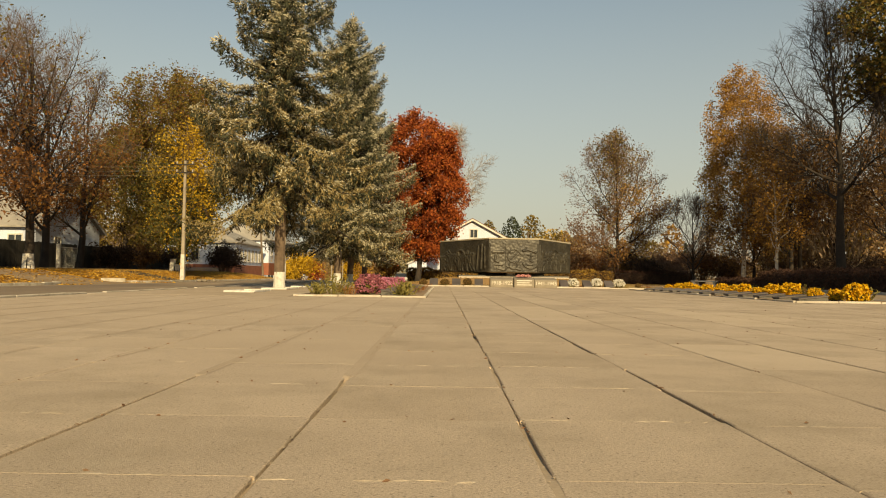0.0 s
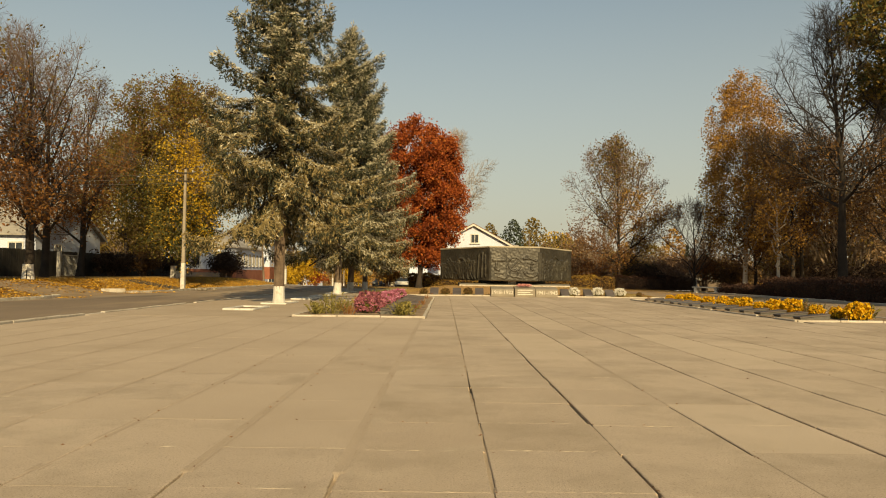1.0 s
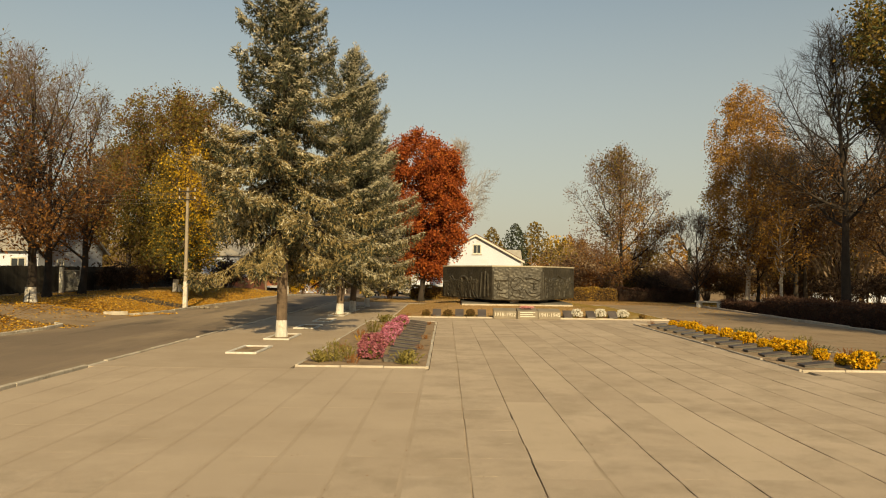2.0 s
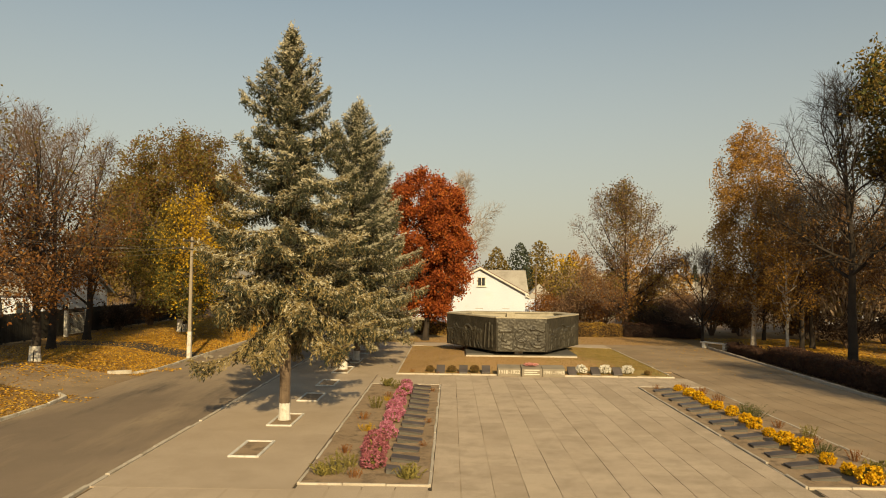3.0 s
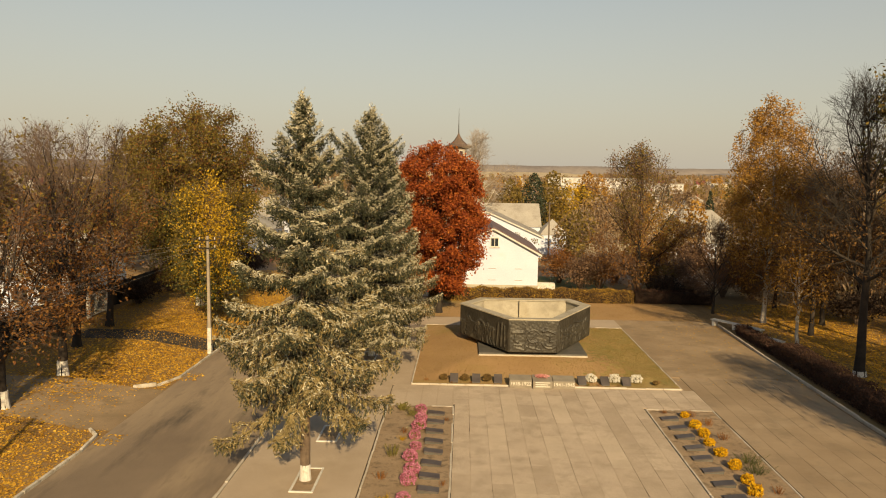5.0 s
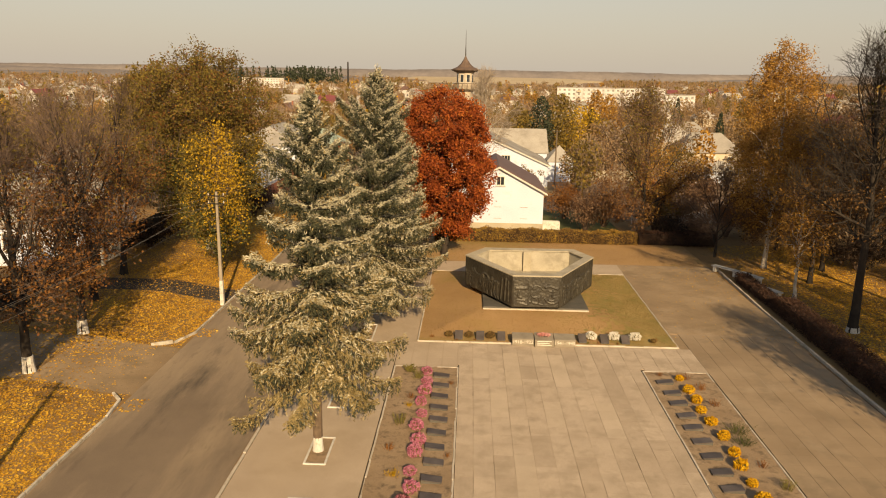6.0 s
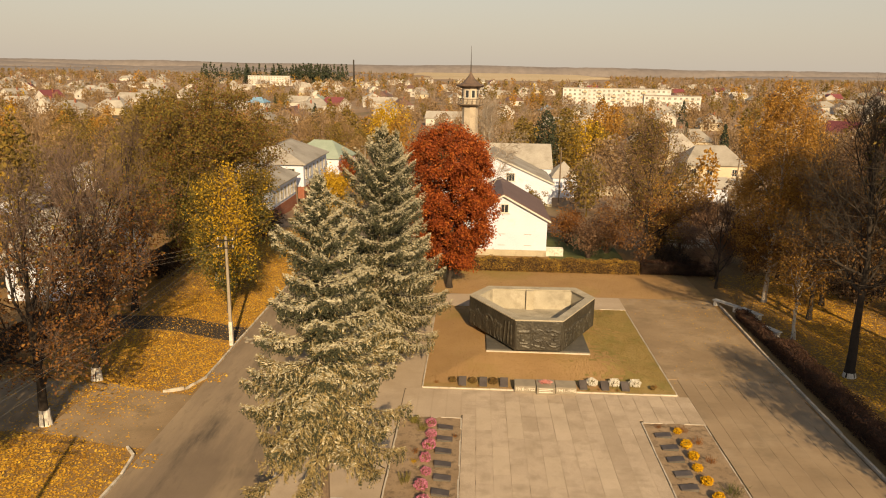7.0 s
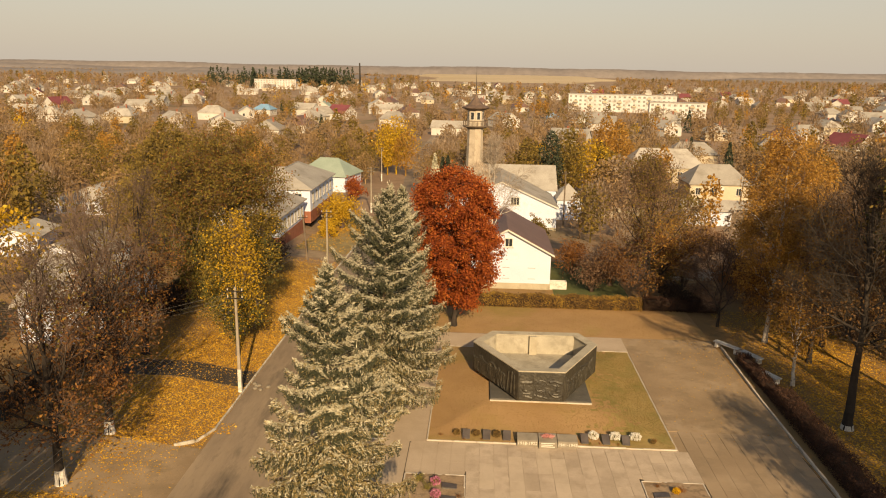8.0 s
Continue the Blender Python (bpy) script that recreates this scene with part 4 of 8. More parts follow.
def plaque_proto(long, wide, label, group, hi=0.11):
    t = thing("grave_plaque", (0, 0, -50), label, "plaque", group)
    bm = bmesh.new()
    lo = 0.03
    full_long = math.hypot(long, hi - lo)
    v = [bm.verts.new(c) for c in ((-long / 2, -wide / 2, 0), (long / 2, -wide / 2, 0), (long / 2, wide / 2, 0), (-long / 2, wide / 2, 0), (-long / 2, -wide / 2, hi), (long / 2, -wide / 2, lo), (long / 2, wide / 2, lo), (-long / 2, wide / 2, hi))]
    for f in ((3, 2, 1, 0), (4, 5, 6, 7), (0, 1, 5, 4), (1, 2, 6, 5), (2, 3, 7, 6), (3, 0, 4, 7)):
        bm.faces.new([v[i] for i in f])
    part("base", bm, M_PLINTH, t, "dark rough base")
    slab = box(bmesh.new(), -full_long / 2 - 0.02, -wide / 2 - 0.02, 0, full_long / 2 + 0.02, wide / 2 + 0.02, 0.045, bevel=0.008)
    bmesh.ops.transform(slab, matrix=Matrix.Translation((0, 0, (lo + hi) / 2 + 0.003)) @ Matrix.Rotation(math.atan2(hi - lo, long), 4, "Y"), verts=slab.verts)
    part("slab", slab, M_GRANITE, t, "polished dark granite slab")
    return t


pq = plaque_proto(0.76, 0.4, "dark polished granite name slab on a sloping base", "grave plaques")
first = True
for side, x, rz in ((0, -1.22, 0), (1, 9.93, 180)):
    for y in BED_Y:
        m = pose(x + rf.uniform(-0.03, 0.03), y + rf.uniform(-0.04, 0.04), 0.02, 0, 0, rz + rf.uniform(-2, 2))
        if first:
            pq.matrix_basis, first = m, False
        else:
            copy_thing(pq, m)
sq = plaque_proto(0.56, 0.42, "small dark granite name slab leaning at the lawn's edge", "small plaques", hi=0.35)
for i, x in enumerate((-0.47, 0.76, 1.98, 6.62, 7.88, 9.07)):
    m = pose(x, 39.62, 0.03, 0, 0, -90 + rf.uniform(-2, 2))
    if i == 0:
        sq.matrix_basis = m
    else:
        copy_thing(sq, m)

# flower beds
for x0, x1, y0, y1, tone in ((-3.72, -0.44, 18.45, 35.3, "left"), (9.15, 12.45, 18.8, 35.5, "right")):
    xs, ys = np.linspace(x0, x1, 24), np.linspace(y0, y1, 100)
    X, Y = np.meshgrid(xs, ys)
    Z = 0.025 + np.random.default_rng(int(x0 * 10) % 97).normal(size=X.shape) * 0.008
    i = (np.arange(99)[:, None] * 24 + np.arange(23)[None]).ravel()
    solid("flower_bed", mesh_np("flower_bed", np.stack([X, Y, Z], -1).reshape(-1, 3), np.stack([i, i + 1, i + 25, i + 24], 1), M_SOIL, smooth=True), None,
          "bare brown soil of a long flower bed", "flower bed", kind="structure")
    kerb_run("bed_kerb", [(x0, y0), (x1, y0), (x1, y1), (x0, y1), (x0, y0)], 0.08, 0.05, M_KERB, "thin pale kerb framing a flower bed", 1.2)


def stem_plant(seed, high, r, count, blade, material):
    """A tuft of stems with narrow leaves, and small heads if given."""
    rng = np.random.default_rng(seed)
    base = rng.normal(size=(count, 3)) * [r * 0.4, r * 0.4, 0]
    top = base * 2.2 + np.stack([np.zeros(count), np.zeros(count), high * rng.uniform(0.6, 1.1, count)], 1)
    segs = np.concatenate([base, top, np.full((count, 1), 0.008), np.full((count, 1), 0.004)], 1)
    tv, tf = tubes(segs, 3)
    t = rng.uniform(0.15, 1, (count, 9, 1))
    c = (base[:, None] * (1 - t) + top[:, None] * t).reshape(-1, 3)
    lean = np.concatenate([rng.normal(size=(len(c), 2)), np.full((len(c), 1), 0.7)], 1)
    kv, kf = kites(rng, c, blade, 0.22, lean / np.linalg.norm(lean, axis=1, keepdims=True), 0.3)
    return mesh_np("stems", *join_np((tv, tf), (kv, kf)), material)


tufts = [(stem_plant(60, 0.75, 0.35, 34, 0.16, L_STEM), "tall yellowing flower stems gone to seed"), (stem_plant(61, 0.5, 0.25, 26, 0.26, L_STEM), "tuft of long green leaves"), (stem_plant(62, 0.45, 0.25, 20, 0.12, L_RUST), "withered brown flower stems"), (stem_plant(63, 0.6, 0.6, 60, 0.14, L_GREEN), "low dark green shrub"), (stem_plant(64, 0.4, 0.3, 30, 0.12, L_YELLOW), "small yellow withering flower tuft")]
LEFT_PLANTS = ((-2.9, 19.4, 0, 0.9), (-3.25, 19.2, 1, 0.8), (-2.65, 20.1, 0, 0.6), (-2.4, 19.0, 2, 0.7), (-3.0, 21.6, 2, 0.7), (-2.7, 24.6, 4, 0.8), (-3.1, 26.6, 2, 0.8), (-2.85, 28.9, 0, 0.8), (-2.6, 31.5, 2, 0.7), (-2.4, 33.8, 0, 0.7), (-2.9, 34.6, 1, 0.9), (-1.0, 19.0, 1, 0.9), (-2.6, 30.6, 4, 0.6), (-0.75, 22.6, 2, 0.5), (-0.7, 26.2, 2, 0.5), (-0.75, 33.2, 2, 0.5))
OTHER_PLANTS = ((11.7, 20.2, 1, 0.9), (11.9, 21.6, 2, 0.9), (11.5, 23.4, 2, 1.0), (11.7, 26.2, 2, 0.8), (11.6, 28.0, 3, 0.7), (11.7, 29.0, 3, 0.75), (11.6, 31.6, 2, 0.9), (11.5, 33.4, 2, 1.0), (11.1, 34.6, 2, 0.9), (12.0, 24.6, 0, 0.7), (11.3, 22.4, 3, 0.7),
                   (-2.0, 39.7, 2, 0.5), (10.9, 40.0, 2, 0.6), (9.9, 35.0, 2, 0.6), (-0.6, 39.3, 2, 0.35), (0.45, 39.35, 2, 0.35), (6.9, 39.35, 1, 0.3), (7.5, 39.35, 2, 0.35), (8.6, 39.35, 2, 0.35))
for x, y, k, s in LEFT_PLANTS + OTHER_PLANTS:
    s *= 0.8
    ob = solid("garden_plant", tufts[k][0], None, tufts[k][1], "plant", (x, y, 0.02), "bed plants")
    ob.matrix_basis = pose(x, y, 0.02, 0, 0, rf.uniform(0, 360)) @ Matrix.Diagonal((s, s, s, 1))

# whitewashed kerb squares round the street trees
for i, (y0, y1) in enumerate(((20.95, 22.95), (25.25, 27.45), (30.2, 32.2), (34.4, 36.3), (38.9, 41.6), (43.6, 45.8), (48.7, 51.0))):
    x0, x1, w, h = -6.3, -5.4, 0.085, 0.06
    t = thing("tree_kerb", ((x0 + x1) / 2, (y0 + y1) / 2, 0), "whitewashed concrete kerb frame round a tree pit", "kerb frame", "tree pits")
    a, b = (x1 - x0) / 2, (y1 - y0) / 2
    for n_, q in enumerate(((-a, -b, a, -b + w), (-a, b - w, a, b), (-a, -b + w, -a + w, b - w), (a - w, -b + w, a, b - w))):
        part("kerb_stone", box(bmesh.new(), q[0], q[1], 0.0, q[2], q[3], h, bevel=0.012), M_LIME, t)
    part("pit_soil", boxes((-a + w, -b + w, 0.004, a - w, b - w, 0.02)), M_SOIL, t, "bare soil in the pit")


# ---- trees ----
def unit(v):
    return v / max(1e-9, np.linalg.norm(v))


def envelope(rng, k, low, high, radius, peak=0.4, blunt=0.6, hollow=2.6, lumps=0.22):
    """Places of leaf clumps inside an uneven crown between two heights; peak: where it is widest."""
    f = rng.uniform(0, 1, k * 3)
    prof = np.where(f < peak, np.sin(0.5 * np.pi * (0.25 + 0.75 * f / peak)), np.clip(np.cos(0.5 * np.pi * np.maximum((f - peak) / (1 - peak), 0) ** 1.3), 0, 1) ** blunt)
    keep = rng.uniform(0, 1, k * 3) < 0.15 + prof ** 1.5
    f, prof = f[keep][:k], prof[keep][:k]
    az = rng.uniform(0, 2 * np.pi, len(f))
    ph = rng.uniform(0, 6.28, 4)
    bulge = 1 + lumps * (np.sin(2 * az + ph[0] + 3 * f) * 0.6 + np.sin(3 * az + ph[1] - 6 * f) * 0.5 + np.sin(5 * az + 9 * f + ph[2]) * 0.4)
    r = radius * prof * bulge * rng.uniform(0, 1, len(f)) ** (1 / hollow)
    return np.stack([np.cos(az) * r, np.sin(az) * r, low + (high - low) * f], 1)


def limb_path(rng, a, b, steps, sag, wobble):
    t = np.linspace(0, 1, steps + 1)[:, None]
    mid = a * (1 - t) + b * t
    mid[:, 2] += sag * np.sin(np.pi * t[:, 0])
    mid[1:-1] += rng.normal(size=(steps - 1, 3)) * wobble
    return mid


def crown_tree(name, at, label, seed, high, r0, low, radius, bark, twig=None, leaf=None, clumps=220, per=40, size=0.22, loose=0.45, mains=14, fan=6, fan_len=0.7, peak=0.4, blunt=0.6, hollow=2.6,
               lumps=0.22, fork=0.25, hang=0.0, white=0.0, group="", extra=None, category="tree", lean=(0, 0), narrow=0.6, wobble=0.16, leaf_zone=None, split=0.82):
    """A broad-leaved tree: a tapering trunk, limbs out to every clump of the crown, fans of twigs and single leaves."""
    rng = np.random.default_rng(seed)
    c = envelope(rng, clumps, low, high, radius, peak, blunt, hollow, lumps)
    c[:, :2] += np.asarray(lean) * (c[:, 2:] / high)
    trunk_top = low + (high - low) * split
    steps = 10
    path = np.stack([np.cumsum(rng.normal(size=steps + 1)) * 0.05 * r0 * 6, np.cumsum(rng.normal(size=steps + 1)) * 0.05 * r0 * 6, np.linspace(0, trunk_top, steps + 1)], 1)
    path[:, :2] += np.asarray(lean) * (path[:, 2:] / high) - path[0, :2]
    rad = r0 * (1 - 0.86 * np.linspace(0, 1, steps + 1) ** 0.9)
    # main limbs reach the clumps that lie farthest apart
    chosen = [int(np.argmax(c[:, 2]))]
    dist = np.linalg.norm(c - c[chosen[0]], axis=1)
    for _ in range(min(mains, len(c)) - 1):
        chosen.append(int(np.argmax(dist)))
        dist = np.minimum(dist, np.linalg.norm(c - c[chosen[-1]], axis=1))
    limbs, nodes, node_r = [], [], []
    for i in range(steps + 1):
        if path[i, 2] > low * 0.8:
            nodes.append(path[i]), node_r.append(rad[i])
    for i in chosen:
        e = c[i]
        z = np.clip(e[2] - fork * 2.2 * np.hypot(*e[:2]) - 0.5, max(0.16 * high, low * 0.55), trunk_top * 0.95)
        a = np.array([np.interp(z, path[:, 2], path[:, k]) for k in range(3)])
        ra = np.interp(z, path[:, 2], rad) * (0.55 if split > 0.7 else 0.75)
        line = limb_path(rng, a, e, 6, -0.12 * np.hypot(*e[:2]) * (1 if hang == 0 else -1.5), wobble * 0.9)
        rr_ = np.linspace(ra, 0.025, 7)
        for k in range(6):
            limbs.append((*line[k], *line[k + 1], rr_[k], rr_[k + 1]))
            nodes.append(line[k + 1]), node_r.append(rr_[k + 1])
    nodes, node_r = np.array(nodes), np.array(node_r)
    branches, twigs, ends = [], [], []
    for e in c:
        d = np.linalg.norm(nodes - e, axis=1) + np.maximum(0, nodes[:, 2] - e[2]) * 1.2
        k = int(np.argmin(d))
        line = limb_path(rng, nodes[k], e, 3, 0.0, wobble * 0.5)
        rr_ = np.linspace(max(0.014, min(0.04, node_r[k] * 0.6)), 0.012, 4)
        for j in range(3):
            branches.append((*line[j], *line[j + 1], rr_[j], rr_[j + 1]))
        out = unit(e - np.array([0, 0, e[2] - 0.35 * radius - 0.2]))
        for _ in range(fan):
            d = unit(out * 0.55 + rng.normal(size=3) * 0.55 + np.array([0, 0, 0.25 - hang]))
            start = line[2] * (1 - (u := rng.uniform())) + e * u
            mid = start + d * fan_len * rng.uniform(0.4, 0.7)
            d2 = unit(d + rng.normal(size=3) * 0.3 - np.array([0, 0, hang * 1.2]))
            q = mid + d2 * fan_len * rng.uniform(0.35, 0.7)
            twigs.append((*start, *mid, 0.011, 0.008)), twigs.append((*mid, *q, 0.008, 0.004))
            if fan > 9:
                d3 = unit(d + rng.normal(size=3) * 0.6)
                twigs.append((*mid, *(mid + d3 * fan_len * 0.5), 0.006, 0.003))
            ends.append(mid), ends.append(q)
    t = thing(name, at, label, category, group)
    part("trunk", mesh_np("trunk", *loft(np.concatenate([[[0, 0, -0.35], [0, 0, 0.1], [0, 0, 0.5]], path[1:]]), np.concatenate([[r0 * 1.5, r0 * 1.3, r0 * 1.03], rad[1:]]), 10), bark, smooth=True), None, t)
    tagged(part("branchwork", mesh_np("branchwork", *tubes(limbs, 6), bark, smooth=True), None, t), kind="stuff")
    tagged(part("brushwood", mesh_np("brushwood", *tubes(branches + twigs, 3), twig or bark), None, t), kind="stuff")
    ends = np.array(ends)
    for mat, zone, amount, pname in ([(leaf, leaf_zone, per, "crown")] if leaf is not None else []) + list(extra or []):
        src = ends if zone is None else ends[zone(ends, rng)]
        if len(src) == 0:
            continue
        k = int(clumps * amount)
        pts = src[rng.integers(0, len(src), k)] + rng.normal(size=(k, 3)) * loose * 0.5
        pts[:, 2] -= np.abs(rng.normal(size=k)) * hang * 0.5
        pts[:, 2] = np.maximum(pts[:, 2], 0.15)
        part(pname, mesh_np(pname, *kites(rng, pts, size, narrow), mat), None, t)
    if white:
        part("whitewash", lathe([(r0 * 1.42, -0.02), (r0 * 1.2, 0.3), (r0 * 1.12, white * 0.6), (r0 * 1.07, white)], 12), M_LIME, t, "whitewashed foot of the trunk")
    return t


def ramify(seed, high, r0, fork, reach, mains, tilt, wob, fine=1.0, hang=0.0, dense=2):
    """Trunk, limbs and twigs of a tree that has lost its leaves: each bough forks again and again.
    fork: height of the first bough; tilt: degrees off the vertical of the lowest and the highest boughs."""
    R = random.Random(seed)
    limbs, twigs, ends = [], [], []

    def march(p, d, ln, ra, rb, steps, up, w, rows):
        spots = [(p, d, ra)]
        for k in range(steps):
            d = (d + Vector((R.gauss(0, w), R.gauss(0, w), R.gauss(0, w) * 0.6 + up))).normalized()
            q = p + d * (ln / steps)
            r_a, r_b = ra + (rb - ra) * k / steps, ra + (rb - ra) * (k + 1) / steps
            rows.append((*p, *q, r_a, r_b))
            p = q
            spots.append((p, d, r_b))
        return spots

    def aside(d, deg):
        flat = d.orthogonal().normalized()
        flat.rotate(Matrix.Rotation(R.uniform(0, 6.283), 3, d))
        return (d * math.cos(radians(deg)) + flat * math.sin(radians(deg))).normalized()

    half = (high - 0.75 * fork) / 2
    heart = Vector((0, 0, high - half))

    def rim(a, d):
        """How far it is from a along d to the edge of the crown, an egg round its heart."""
        o, v = a - heart, d.copy()
        o, v = Vector((o.x / reach, o.y / reach, o.z / half)), Vector((v.x / reach, v.y / reach, v.z / half))
        qa, qb, qc = v.dot(v), o.dot(v), o.dot(o) - 1
        return max(0.5, (-qb + math.sqrt(max(0.0, qb * qb - qa * qc))) / qa)

    top = 0.86 * high
    path, x, y = [], 0.0, 0.0
    for k in range(11):
        path.append((x, y, top * k / 10))
        x, y = x + R.gauss(0, wob * 0.45), y + R.gauss(0, wob * 0.45)
    rad = [r0 * (1 - 0.9 * (k / 10) ** 0.85) + 0.012 for k in range(11)]
    zs = [q[2] for q in path]
    turn = R.uniform(0, 6.28)
    for i in range(mains):
        f = (i + R.uniform(0.2, 0.8)) / mains
        z = fork + (0.8 * high - fork) * f ** 1.15
        a = Vector([float(np.interp(z, zs, [q[k] for q in path])) for k in range(3)])
        ang = tilt[0] + (tilt[1] - tilt[0]) * f + R.uniform(-8, 8)
        turn += 2.4 + R.uniform(-0.4, 0.4)
        d = Vector((math.cos(turn) * math.sin(radians(ang)), math.sin(turn) * math.sin(radians(ang)), math.cos(radians(ang))))
        ln = rim(a, d) * R.uniform(0.84, 1.04)
        ra = float(np.interp(z, zs, rad)) * R.uniform(0.45, 0.68)
        bough = march(a, d, ln, ra, 0.018, 9, 0.05, wob, limbs)
        for k in range(2, 10):
            p, e, r = bough[k]
            for _ in range(dense if k < 9 else 3):
                e_arm = aside(e, R.uniform(25, 62))
                l2 = min((0.3 + 0.38 * ln * (1 - 0.7 * k / 9)) * R.uniform(0.7, 1.2), rim(p, e_arm) + 0.25)
                arm = march(p, e_arm, l2, max(0.012, r * 0.5), 0.009, 4, 0.06 - hang, wob * 1.1, limbs if r > 0.04 else twigs)
                for j in range(1, 5):
                    p2, e2, r2 = arm[j]
                    for _ in range(2):
                        tw = march(p2, aside(e2, R.uniform(20, 55)), 0.8 * fine * R.uniform(0.5, 1.15), 0.009, 0.004, 3, 0.06 - hang * 1.6, 0.16, twigs)
                        ends.append(tw[2][0]), ends.append(tw[3][0])
                        p3, e3, _r = tw[1 + (j % 2)]
                        march(p3, aside(e3, 38), 0.42 * fine * R.uniform(0.6, 1.2), 0.006, 0.003, 1, 0.0, 0.1, twigs)
    return np.array(path), np.array(rad), limbs, twigs, np.array([tuple(q) for q in ends])


def bare_tree(name, at, label, seed, high, r0, fork, reach, mains, tilt, bark, twig, wob=0.09, fine=1.0, hang=0.0, dense=2, leaves=(), white=0.0, group="", category="tree"):
    """A tree of forking boughs with what is left of its leaves; leaves: rows of (part name, material, where, count, size, looseness)."""
    path, rad, limbs, twigs, ends = ramify(seed, high, r0, fork, reach, mains, tilt, wob, fine, hang, dense)
    rng = np.random.default_rng(seed)
    t = thing(name, at, label, category, group)
    part("trunk", mesh_np("trunk", *loft(np.concatenate([[[0, 0, -0.35], [0, 0, 0.1], [0, 0, 0.5]], path[1:]]), np.concatenate([[r0 * 1.5, r0 * 1.3, r0 * 1.03], rad[1:]]), 10), bark, smooth=True), None, t)
    tagged(part("branchwork", mesh_np("branchwork", *tubes(limbs, 5), bark, smooth=True), None, t), kind="stuff")
    tagged(part("brushwood", mesh_np("brushwood", *tubes(twigs, 3), twig), None, t), kind="stuff")
    for pname, mat, zone, count, size, loose in leaves:
        src = ends if zone is None else ends[zone(ends, rng)]
        if len(src) == 0:
            continue
        pts = src[rng.integers(0, len(src), count)] + rng.normal(size=(count, 3)) * loose
        pts[:, 2] = np.maximum(pts[:, 2], 0.3)
        part(pname, mesh_np(pname, *kites(rng, pts, size, 0.6), mat), None, t)
    if white:
        part("whitewash", lathe([(r0 * 1.42, -0.02), (r0 * 1.2, 0.3), (r0 * 1.12, white * 0.6), (r0 * 1.07, white)], 12), M_LIME, t, "whitewashed foot of the trunk")
    return t


